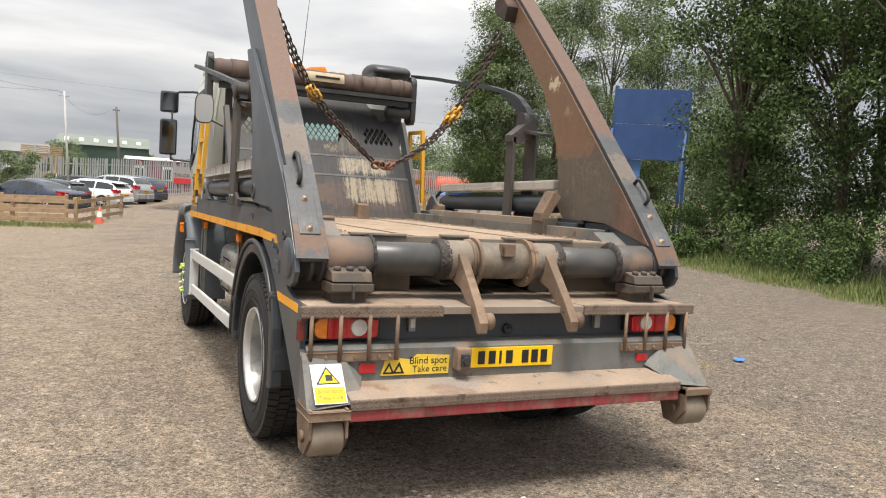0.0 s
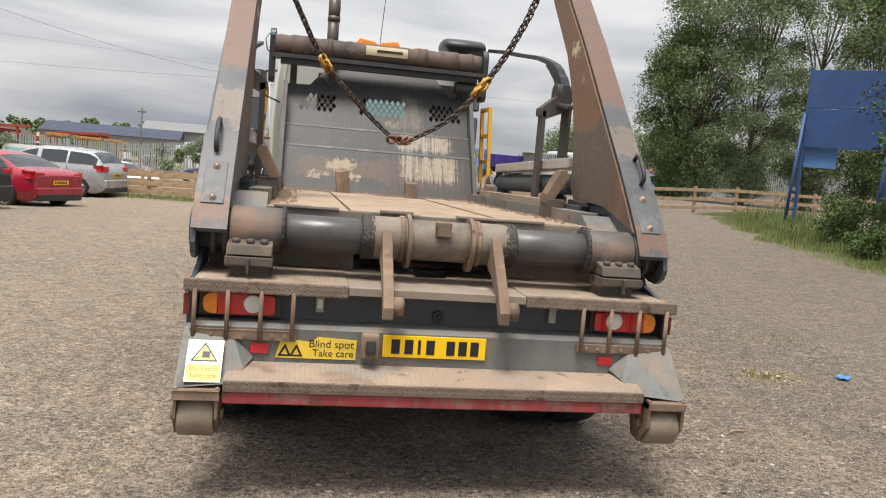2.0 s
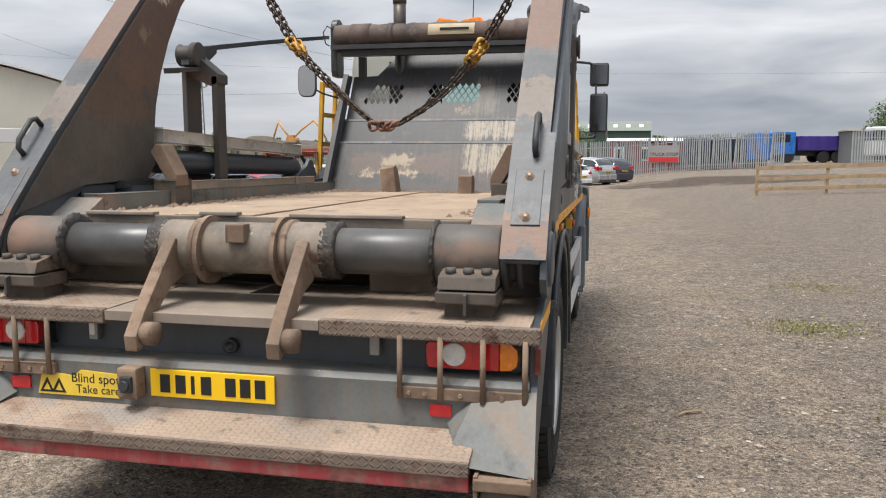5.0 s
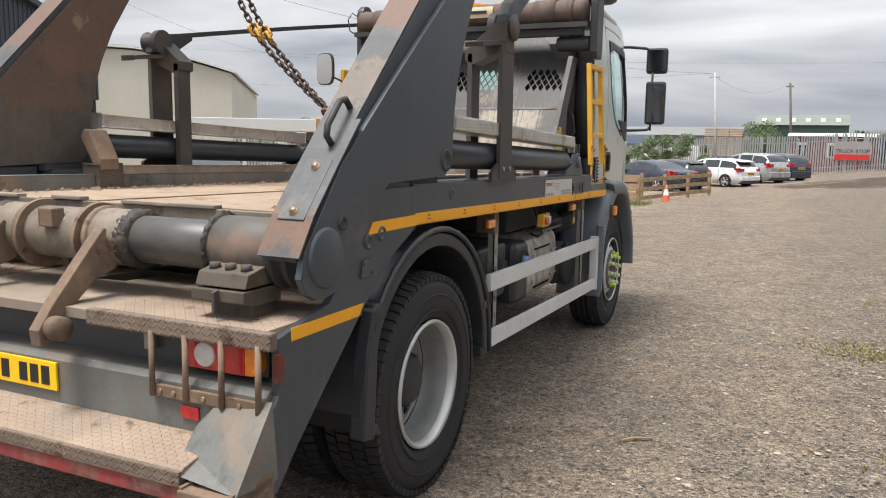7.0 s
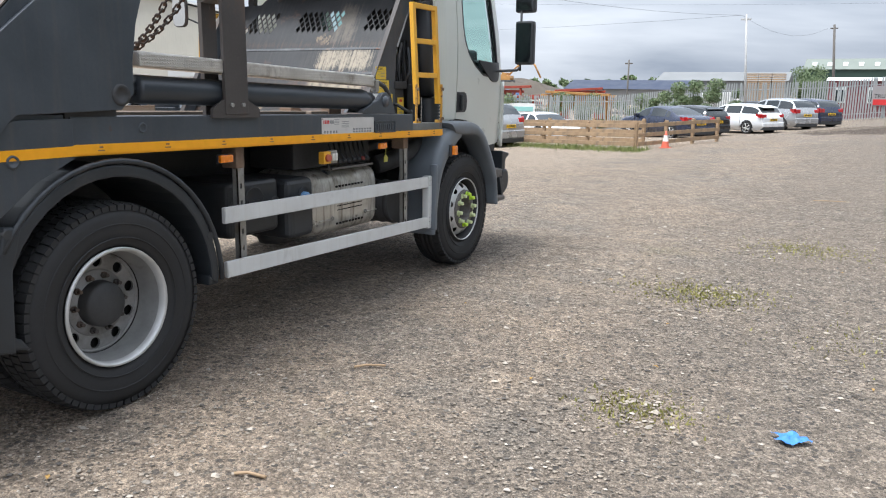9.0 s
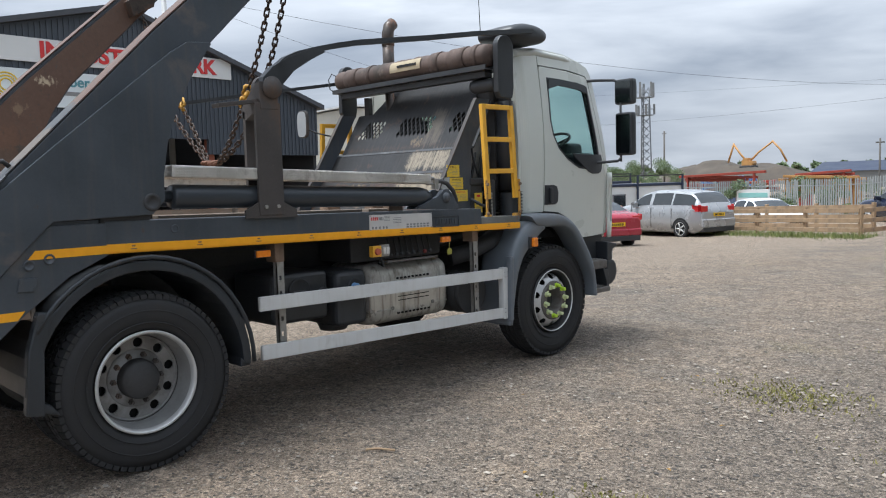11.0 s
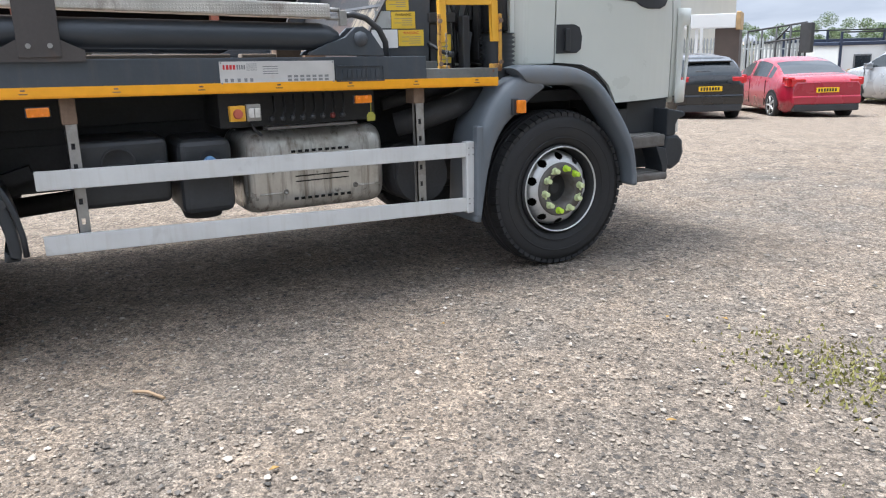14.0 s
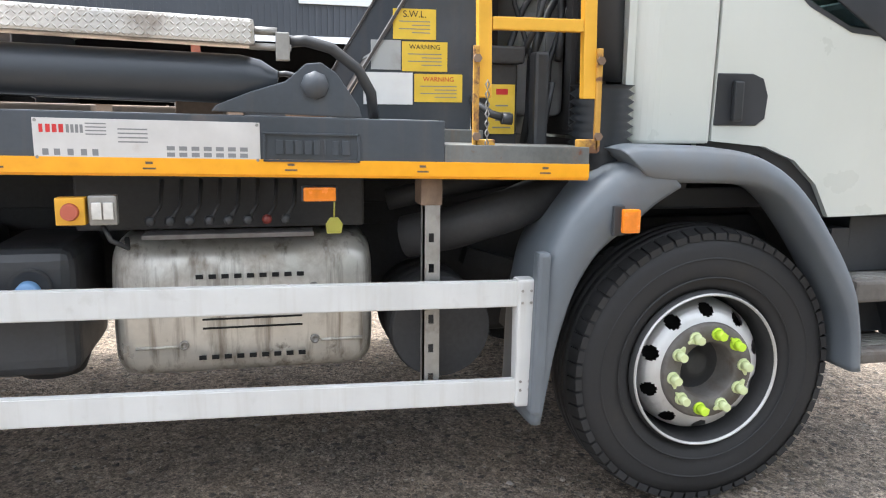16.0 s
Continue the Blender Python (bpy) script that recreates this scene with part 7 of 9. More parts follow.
for k, w in enumerate((0.022, 0.022, 0.022, 0.022, 0.016, 0.006, 0.016, 0.022)):
    y = 3.507 + k * 0.028
    bm = B()
    bed_bar(bm, 1.207, 1.2145, y, y + w, 1.334, 1.376, 0.001)
    part("badge_bar", bm, GREY_PAINT, badge)

# ---- chains ----
link_bm = B()
oval = []
for k in range(20):
    a = 2 * math.pi * k / 20
    oval.append((0.0145 * math.cos(a), 0.0, 0.0145 * math.sin(a) + (0.0165 if math.sin(a) > 0 else -0.0165)))
sweep(link_bm, oval, 0.0078, 6, closed=True)
LINK = finish(link_bm, "chain_link", CHAIN_MAT)
LINK_Y = LINK.copy()
LINK_Y.materials.clear()
LINK_Y.materials.append(CHAIN_YEL)


def chain_curve(u, dy):
    """u from -1 (left arm) through 0 (lowest) to 1 (right arm); each run hangs from its joining link."""
    if u < 0:
        z = np.interp(-u, (0.0, 0.08, 0.177, 0.28, 0.391, 0.49, 0.586, 0.65, 0.711, 0.827, 0.92, 1.0), (1.79, 1.815, 1.893, 1.983, 2.088, 2.182, 2.287, 2.382, 2.478, 2.70, 2.88, 3.08))
    else:
        z = np.interp(u, (0.0, 0.10, 0.235, 0.34, 0.433, 0.53, 0.624, 0.71, 0.791, 0.87, 0.934, 1.0), (1.79, 1.808, 1.885, 1.957, 2.038, 2.148, 2.273, 2.40, 2.532, 2.685, 2.82, 3.0))
    return Vector((u, 2.31 + 0.02 * abs(u) + dy * min(1.0, abs(u) * 2.2), float(z)))


for side in (-1, 1):
    for dy in (-0.055, 0.055):
        ch = thing("lifting_chain", "oily steel lifting chain hanging slack between the arms", "chain", group="chains on the lifting arms")
        pts = [chain_curve(side * k / 400.0, dy) for k in range(401)]
        run, want, k, prev = 0.0, 0.02, 0, pts[0]
        for p in pts[1:]:
            run += (p - prev).length
            if run >= want:
                d = (p - prev).normalized()
                q = d.to_track_quat("Z", "Y").to_matrix().to_4x4()
                yel = 0.57 < abs(p.x) < 0.635
                lk = new("link", LINK_Y if yel else LINK)
                lk.parent = ch
                lk.matrix_basis = Matrix.Translation(p) @ q @ pose(0, 0, 0, 0, 0, 45 + 90 * (k % 2)) @ Matrix.Diagonal((1.9, 1.9, 1.3, 1) if yel else (1, 1, 1, 1))
                if yel:
                    lk["label"] = "yellow joining link"
                want += 0.0475
                k += 1
            prev = p
bm = B()
for k in range(5):
    a = k * 1.3
    pts = [(0.03 * math.cos(2 * math.pi * i / 14 + a) + 0.035 * (k - 2), 2.28 + 0.02 * math.sin(a + i), 1.79 + 0.028 * math.sin(2 * math.pi * i / 14)) for i in range(14)]
    sweep(bm, pts, 0.011, 7, closed=True)
single("chain_hook", bm, surf("rusty_hook", (0.17, 0.085, 0.055), 0.7, 0.3, vary=0.3, scale=20), "rusty cluster of hooks joining the chains", "hook")

# ---- ground ----
def noise_colour(n, l, co, scale):
    t = n.new("ShaderNodeTexNoise")
    t.inputs["Scale"].default_value = scale
    l.new(co, t.inputs["Vector"])
    return t.outputs["Color"]


def gravel_material():
    m, n, l, p = node_mat("gravel_yard")
    co = n.new("ShaderNodeTexCoord").outputs["Object"]
    sp = n.new("ShaderNodeSeparateXYZ")
    l.new(co, sp.inputs[0])
    warm = noise_node(n, l, co, 0.20, 7, 0.62)
    mid = noise_node(n, l, co, 1.3, 8, 0.7, distort=0.4)
    blot = noise_node(n, l, co, 5.5, 7, 0.72)
    clod = noise_node(n, l, co, 17.0, 6, 0.75)
    fine = noise_node(n, l, co, 70, 5, 0.75)
    c = ramp_node(n, l, warm, 0.36, 0.62, (0.265, 0.217, 0.174, 1), (0.222, 0.201, 0.178, 1))
    c = mix_node(n, l, ramp_node(n, l, mid, 0.40, 0.68), c, (0.315, 0.257, 0.203))
    c = mix_node(n, l, math_node(n, l, "MULTIPLY", ramp_node(n, l, noise_node(n, l, co, 0.75, 8, 0.7), 0.54, 0.66), 0.6), c, (0.16, 0.151, 0.140))
    c = mix_node(n, l, math_node(n, l, "MULTIPLY", ramp_node(n, l, noise_node(n, l, co, 0.5, 6, 0.7, distort=0.5), 0.60, 0.70), 0.35), c, (0.25, 0.225, 0.115))
    # ground paler towards -x and darker grey-brown towards +x, with ragged edges
    dry = math_node(n, l, "ADD", math_node(n, l, "MULTIPLY", sp.outputs["X"], -0.16), math_node(n, l, "MULTIPLY", noise_node(n, l, co, 0.6, 6, 0.7), 1.1))
    c = mix_node(n, l, math_node(n, l, "MULTIPLY", ramp_node(n, l, dry, 0.62, 1.25), 0.72), c, (0.355, 0.295, 0.237))
    c = mix_node(n, l, math_node(n, l, "MULTIPLY", ramp_node(n, l, dry, -0.55, 0.15, (1, 1, 1, 1), (0, 0, 0, 1)), 0.7), c, (0.205, 0.178, 0.152))
    # a dark wet patch on the far side of the yard
    ex_ = math_node(n, l, "POWER", math_node(n, l, "ABSOLUTE", math_node(n, l, "MULTIPLY", math_node(n, l, "SUBTRACT", sp.outputs["X"], 7.0), 1 / 6.5)), 2.0)
    ey_ = math_node(n, l, "POWER", math_node(n, l, "ABSOLUTE", math_node(n, l, "MULTIPLY", math_node(n, l, "SUBTRACT", sp.outputs["Y"], 40.5), 1 / 6.5)), 2.0)
    wet = math_node(n, l, "SUBTRACT", math_node(n, l, "MULTIPLY", noise_node(n, l, co, 0.35, 7, 0.65, distort=0.6), 2.2), math_node(n, l, "ADD", ex_, ey_))
    c = mix_node(n, l, math_node(n, l, "MULTIPLY", ramp_node(n, l, wet, 0.30, 0.55), 0.85), c, (0.07, 0.052, 0.040))
    c = mix_node(n, l, 0.52, c, ramp_node(n, l, blot, 0.30, 0.72, (0.40, 0.385, 0.37, 1), (1.58, 1.54, 1.47, 1)), "MULTIPLY")
    c = mix_node(n, l, 0.42, c, ramp_node(n, l, clod, 0.30, 0.70, (0.38, 0.37, 0.36, 1), (1.62, 1.60, 1.56, 1)), "MULTIPLY")
    h = math_node(n, l, "ADD", math_node(n, l, "MULTIPLY", fine, 0.5), math_node(n, l, "MULTIPLY", clod, 1.3))
    # grains of four sizes, each stone with a shade of its own
    for size, amount, relief, pale in ((190.0, 0.40, 0.2, 0.955), (95.0, 0.45, 0.45, 0.95), (48.0, 0.36, 0.8, 0.965), (27.0, 0.16, 0.9, 0.99)):
        warp = mix_node(n, l, 0.012, co, noise_colour(n, l, co, size * 0.6), "ADD")
        v = n.new("ShaderNodeTexVoronoi")
        v.inputs["Scale"].default_value = size
        l.new(warp, v.inputs["Vector"])
        sc = n.new("ShaderNodeSeparateColor")
        l.new(v.outputs["Color"], sc.inputs[0])
        c = mix_node(n, l, amount, c, ramp_node(n, l, sc.outputs[0], 0.0, 1.0, (0.28, 0.28, 0.29, 1), (1.82, 1.79, 1.74, 1)), "MULTIPLY")
        inside = math_node(n, l, "LESS_THAN", v.outputs["Distance"], 0.40)
        c = mix_node(n, l, math_node(n, l, "MULTIPLY", math_node(n, l, "MULTIPLY", math_node(n, l, "GREATER_THAN", sc.outputs[1], pale), inside), 0.7), c, (0.50, 0.44, 0.37))
        c = mix_node(n, l, math_node(n, l, "MULTIPLY", math_node(n, l, "MULTIPLY", math_node(n, l, "LESS_THAN", sc.outputs[2], 0.08), inside), 0.7), c, (0.07, 0.066, 0.062))
        h = math_node(n, l, "ADD", h, math_node(n, l, "MULTIPLY", math_node(n, l, "MULTIPLY", v.outputs["Distance"], sc.outputs[1]), -relief * 1.6))
    l.new(c, p.inputs["Base Color"])
    p.inputs["Roughness"].default_value = 0.93
    p.inputs["Specular IOR Level"].default_value = 0.25
    bp = n.new("ShaderNodeBump")
    bp.inputs["Strength"].default_value, bp.inputs["Distance"].default_value = 1.0, 0.018
    l.new(h, bp.inputs["Height"])
    l.new(bp.outputs[0], p.inputs["Normal"])
    return m


GRAVEL = gravel_material()


def axis_steps(lo, hi, step, far):
    mid = [lo + step * i for i in range(int((hi - lo) / step) + 1)]
    out, d = [], step
    x = hi
    while x < far:
        d *= 1.35
        x += d
        out.append(x)
    inn, d, x = [], step, lo
    while x > -far:
        d *= 1.35
        x -= d
        inn.append(x)
    return inn[::-1] + mid + out


gx, gy = axis_steps(-14, 26, 0.4, 1800), axis_steps(-10, 34, 0.4, 1800)
gv, gf = [], []
for y in gy:
    for x in gx:
        rough = 0.010 * noise.noise(Vector((x * 0.9, y * 0.9, 0.3))) + 0.02 * noise.noise(Vector((x * 0.2, y * 0.2, 7.1)))
        if -1.6 < x < 1.6 and -1 < y < 6.5:
            rough *= 0.3
        gv.append((x, y, ground_z(x, y) + rough))
W_ = len(gx)
for j in range(len(gy) - 1):
    for i in range(W_ - 1):
        gf.append((j * W_ + i, j * W_ + i + 1, (j + 1) * W_ + i + 1, (j + 1) * W_ + i))
gm = bpy.data.meshes.new("ground")
gm.from_pydata(gv, [], gf)
gm.materials.append(GRAVEL)
for p_ in gm.polygons:
    p_.use_smooth = True
tagged(new("ground", gm), "brown-grey compacted gravel yard", "ground", kind="structure")

# loose stones lying on the yard
rng = np.random.default_rng(5)


def stones(name, n, size, mat, area, label):
    base = [(-1, -0.6, 0), (0.2, -1, 0.05), (1, -0.2, 0), (0.6, 0.9, 0.05), (-0.6, 0.8, 0), (-0.4, -0.3, 0.75), (0.45, 0.1, 0.85), (-0.1, 0.5, 0.65)]
    fs = [(0, 1, 5), (1, 6, 5), (1, 2, 6), (2, 3, 6), (3, 7, 6), (3, 4, 7), (4, 0, 5), (4, 5, 7), (5, 6, 7)]
    vs, faces = [], []
    for _ in range(n):
        x, y = area()
        s = size * (0.4 + 1.2 * rng.random() ** 2.5)
        a = rng.random() * 6.28
        c, d = math.cos(a), math.sin(a)
        f = 0.25 + 0.45 * rng.random()
        z = ground_z(x, y) - 0.001
        b = len(vs)
        for u, v, w in base:
            u, v = u + 0.7 * (rng.random() - 0.5), v + 0.7 * (rng.random() - 0.5)
            vs.append((x + s * (u * c - v * d), y + s * (u * d + v * c) * 0.8, z + s * w * f))
        faces += [(b + i, b + j, b + k) for i, j, k in fs]
    me = bpy.data.meshes.new(name)
    me.from_pydata(vs, [], faces)
    me.materials.append(mat)
    tagged(new(name, me), label, "stones", kind="stuff")


def stone_mat(name, lo, hi):
    m, n, l, p = node_mat(name)
    g = n.new("ShaderNodeNewGeometry")
    l.new(ramp_node(n, l, g.outputs["Random Per Island"], 0.0, 1.0, (*lo, 1), (*hi, 1)), p.inputs["Base Color"])
    p.inputs["Roughness"].default_value = 0.9
    return m


def near_path():
    while True:
        x, y = rng.uniform(-6, 8.5), rng.uniform(-4, 9)
        if rng.random() < 1.0 / (1 + 0.05 * ((x - 2.5) ** 2 + (y - 1.5) ** 2)):
            return x, y


def wide_area():
    return rng.uniform(-9, 14), rng.uniform(-5, 24)


stones("gravel_chips", 62000, 0.0078, stone_mat("mixed_gravel", (0.06, 0.052, 0.044), (0.34, 0.285, 0.225)), near_path, "small loose gravel chips")
stones("pale_chips", 3600, 0.0068, stone_mat("pale_chip", (0.28, 0.24, 0.19), (0.52, 0.46, 0.385)), near_path, "small pale chips lying in the gravel")
stones("pale_stones", 900, 0.0115, stone_mat("pale_stone", (0.17, 0.14, 0.11), (0.44, 0.385, 0.31)), near_path, "pale loose stones scattered on the yard")
stones("far_pale_stones", 3800, 0.0125, stone_mat("pale_stone_far", (0.34, 0.30, 0.25), (0.55, 0.50, 0.44)), wide_area, "scattered pale stones")
stones("dark_stones", 4200, 0.0095, stone_mat("dark_stone", (0.06, 0.055, 0.05), (0.17, 0.15, 0.13)), near_path, "dark loose stones")
stones("yard_lumps", 21000, 0.0125, stone_mat("yard_lump", (0.055, 0.05, 0.045), (0.40, 0.35, 0.29)), wide_area, "coarse loose stones and dried lumps over the yard")

# ---- plants ----
def leaf_mat(name, lo, hi):
    m, n, l, p = node_mat(name)
    g = n.new("ShaderNodeNewGeometry")
    l.new(ramp_node(n, l, g.outputs["Random Per Island"], 0.0, 1.0, (*lo, 1), (*hi, 1)), p.inputs["Base Color"])
    p.inputs["Roughness"].default_value = 0.7
    p.inputs["Specular IOR Level"].default_value = 0.15
    return m


LEAF = leaf_mat("green_leaves", (0.045, 0.078, 0.026), (0.135, 0.185, 0.066))
LEAF_DK = leaf_mat("dark_ivy_leaves", (0.030, 0.056, 0.019), (0.12, 0.175, 0.06))
# leaf colours for far trees and scrub, paler with distance haze put in
LEAF_PALE = leaf_mat("hazed_grey_green_leaves", (0.08, 0.125, 0.055), (0.24, 0.29, 0.17))
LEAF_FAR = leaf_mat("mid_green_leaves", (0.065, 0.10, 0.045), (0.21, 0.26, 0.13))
GRASS = leaf_mat("rough_grass", (0.075, 0.115, 0.03), (0.27, 0.285, 0.11))
BARK = surf("bark", (0.085, 0.068, 0.052), 0.9, vary=0.4, scale=6, bump=0.6, bump_d=0.02)


def leaf_cloud(clumps, per, size, seed, flat=0.8):
    """Small leaf quads gathered round clump centres (x, y, z, radius)."""
    r = np.random.default_rng(seed)
    C = np.array(clumps, float)
    n = len(C) * per
    idx = np.repeat(np.arange(len(C)), per)
    d = r.normal(size=(n, 3))
    d /= np.linalg.norm(d, axis=1)[:, None]
    rad = C[idx, 3] * r.random(n) ** 0.45
    P = C[idx, :3] + d * rad[:, None] * np.array([1, 1, flat])
    u = r.normal(size=(n, 3))
    u /= np.linalg.norm(u, axis=1)[:, None]
    w = np.cross(u, r.normal(size=(n, 3)))
    w /= np.linalg.norm(w, axis=1)[:, None]
    s = size * (0.55 + 0.9 * r.random(n))[:, None]
    V = np.stack([P - u * s, P + w * s * 0.55, P + u * s, P - w * s * 0.55], axis=1).reshape(-1, 3)
    F = np.arange(4 * n).reshape(-1, 4)
    return V, F


def cloud_mesh(name, clumps, per, size, seed, mat, flat=0.8):
    V, F = leaf_cloud(clumps, per, size, seed, flat)
    me = bpy.data.meshes.new(name)
    me.from_pydata(V.tolist(), [], F.tolist())
    me.materials.append(mat)
    return me


def tree(at, height, spread, label, seed, mat=None, leaves=46, clump=1.0, leaf=0.11, low=0.25, trunk=0.16, count=70):
    r = random.Random(seed)
    t = thing("tree", label, "tree", at, group="trees by the yard")
    bm = B()
    lean_x, lean_y = r.uniform(-0.6, 0.6), r.uniform(-0.6, 0.6)
    spine = [Vector((lean_x * (k / 6) ** 1.5, lean_y * (k / 6) ** 1.5, -0.2 + height * 0.8 * k / 6)) for k in range(7)]
    for k in range(6):
        rod(bm, spine[k], spine[k + 1], trunk * (1 - k / 7.5), 9, trunk * (1 - (k + 1) / 7.5), caps=False)
    clumps = []
    for k in range(count):
        f = low + (1 - low) * r.random() ** 0.9
        ang = r.uniform(0, 6.28)
        prof = math.sin(math.pi * min(1.0, 0.12 + 0.88 * (1 - (f - low) / (1.02 - low)))) ** 0.7
        rr = spread * prof * r.uniform(0.25, 1.0)
        c = Vector((lean_x * f + rr * math.cos(ang), lean_y * f + rr * math.sin(ang), height * f + r.uniform(-0.5, 0.5)))
        clumps.append((*c, clump * r.uniform(0.55, 1.15)))
        if k % 3 == 0:
            base = spine[min(6, max(1, int(f * 6)))] * 0.85
            midp = (base + c) / 2 + Vector((0, 0, 0.3))
            rod(bm, base, midp, trunk * 0.28, 6, trunk * 0.2, caps=False)
            rod(bm, midp, c, trunk * 0.2, 6, 0.015, caps=False)
    part("trunk", bm, BARK, t)
    cr = new("crown", cloud_mesh("crown", clumps, leaves, leaf, seed, mat or LEAF))
    cr.parent = t
    return t


def bush(at, w, h, label, seed, mat, per=70, leaf=0.036, n=14):
    r = random.Random(seed)
    cl = [(r.uniform(-w, w), r.uniform(-w, w) * 0.7, h * r.uniform(0.1, 0.85), r.uniform(0.25, 0.45) * h) for _ in range(n)]
    ob = new("bush", cloud_mesh("bush", cl, per, leaf, seed, mat))
    ob.matrix_world = pose(*at)
    return tagged(ob, label, "bush", group="bushes on the verge")


# ivy-clad trees beside the yard
for k, (x, y, h, sp, sd) in enumerate(((15.2, 13.6, 11.0, 2.3, 11), (16.6, 11.2, 12.0, 3.0, 12), (16.2, 8.0, 11.5, 3.2, 13), (15.8, 4.6, 12, 3.2, 14), (19.5, 12.5, 13, 3.5, 15), (20.5, 7.5, 13, 4, 16))):
    tree((x, y, ground_z(x, y) + 0.2), h, sp, "tall dark ivy-clad tree on the verge", sd, LEAF_DK, leaves=330, clump=0.95, leaf=0.055, low=0.06, trunk=0.2, count=95)
# far clump of tall trees
for k, (x, y, h, sp, sd) in enumerate(((23.1, 41, 12.5, 3.1, 21), (25.5, 40, 14, 3.6, 22), (29, 39, 15, 4.2, 23), (33, 39, 12.5, 3.6, 24), (37, 37, 10.5, 4.0, 25), (42, 38, 11, 4.5, 26), (35, 33, 9.5, 3.4, 27), (22.1, 42.5, 10.0, 2.4, 28))):
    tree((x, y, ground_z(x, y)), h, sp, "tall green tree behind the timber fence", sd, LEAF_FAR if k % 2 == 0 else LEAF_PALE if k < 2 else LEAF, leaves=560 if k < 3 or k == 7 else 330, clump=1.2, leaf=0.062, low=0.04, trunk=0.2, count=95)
for k, (x, y, w, h, sd) in enumerate(((13.6, 13.5, 0.9, 0.75, 31), (14.4, 11.3, 1.1, 1.35, 32), (14.0, 9.0, 1.1, 1.6, 33), (13.8, 6.6, 1.2, 1.9, 34), (13.6, 4.0, 1.3, 1.8, 35), (14.6, 15.5, 1.0, 1.3, 36), (16.5, 17.5, 1.3, 1.4, 37), (14.0, 1.5, 1.4, 2.2, 38), (16.2, 14.5, 1.2, 2.4, 39), (17.6, 12.6, 1.7, 3.2, 51), (18.2, 9.6, 1.9, 3.4, 52), (17.8, 15.8, 1.6, 2.9, 53), (18.0, 6.4, 1.9, 3.4, 54), (19.5, 13.8, 1.8, 3.2, 55))):
    bush((x, y, ground_z(x, y)), w, h, "tangled green undergrowth on the verge", sd, LEAF if k % 2 else LEAF_DK, per=480)


def tufts(name, n, area, h, label, mat, seed):
    """Blades of grass; area gives (x, y) or (x, y, height factor)."""
    r = np.random.default_rng(seed)
    vs, fs = [], []
    for _ in range(n):
        x, y, *k = area(r)
        z = ground_z(x, y) - 0.01
        a = r.random() * 6.28
        hh = h * (0.3 + 1.0 * r.random() ** 1.6) * (k[0] if k else 1.0)
        w = 0.005 + 0.006 * r.random() + 0.012 * min(hh, 0.6)
        lx, ly = (r.random() - 0.5) * hh * 1.1, (r.random() - 0.5) * hh * 1.1
        b = len(vs)
        vs += [(x - w * math.cos(a), y - w * math.sin(a), z), (x + w * math.cos(a), y + w * math.sin(a), z), (x + lx, y + ly, z + hh)]
        fs.append((b, b + 1, b + 2))
    me = bpy.data.meshes.new(name)
    me.from_pydata(vs, [], fs)
    me.materials.append(mat)
    tagged(new(name, me), label, "grass", kind="stuff")


def verge(r):
    """A ragged margin that grows taller away from the gravel."""
    y = r.uniform(0.5, 25)
    edge = 11.0 + 0.04 * (y - 8) + 0.7 * noise.noise(Vector((y * 0.7, 0.0, 3.0))) + 0.10 * max(0, y - 11.5) ** 1.3
    d = r.gamma(2.0, 0.75)
    patchy = 0.55 + 0.9 * noise.noise(Vector((y * 0.8, d * 0.9, 9.0)))
    return edge + d, y, max(0.2, min(2.2, 0.18 + 0.55 * d) * (0.5 + patchy))


def left_strip(r):
    x = r.uniform(-15, -1.8)
    return x, 23.4 + 0.35 * (-2.3 - x) + r.normal() * 0.45


tufts("verge_grass", 46000, verge, 0.15, "rough grass and weeds along the verge", GRASS, 41)
tufts("verge_weeds", 9000, lambda r: (lambda q: (q[0] + 0.5, q[1], q[2] * 1.5))(verge(r)), 0.20, "tall green weeds on the verge", LEAF, 43)
tufts("strip_grass", 9000, left_strip, 0.16, "strip of grass along the timber fence", GRASS, 42)
WEED = leaf_mat("yellowed_weed", (0.12, 0.125, 0.03), (0.36, 0.32, 0.13))
for cx, cy, cr_, nn in ((3.3, 5.0, 0.42, 900), (3.48, 2.46, 0.24, 520), (3.9, 7.4, 0.5, 500), (4.6, 4.2, 0.5, 260)):
    tufts("weed_patch", nn, lambda r, cx=cx, cy=cy, cr_=cr_: (cx + r.normal() * cr_ * 0.6, cy + r.normal() * cr_ * 0.5), 0.026, "small yellowed weeds growing in the gravel", WEED, int(cx * 100))
    stones("loose_rubble", 34, 0.017, stone_mat("patch_stone", (0.20, 0.17, 0.135), (0.38, 0.33, 0.27)), lambda cx=cx, cy=cy, cr_=cr_: (cx + rng.normal() * cr_ * 0.6, cy + rng.normal() * cr_ * 0.5), "pale loose stones among small weeds")

# ---- timber fences ----
WOOD = surf("weathered_softwood", (0.34, 0.235, 0.14), 0.8, vary=0.25, scale=5, bump=0.25, patches=(((0.22, 0.17, 0.12), 3, 0.55, 0.75, 0.9),))


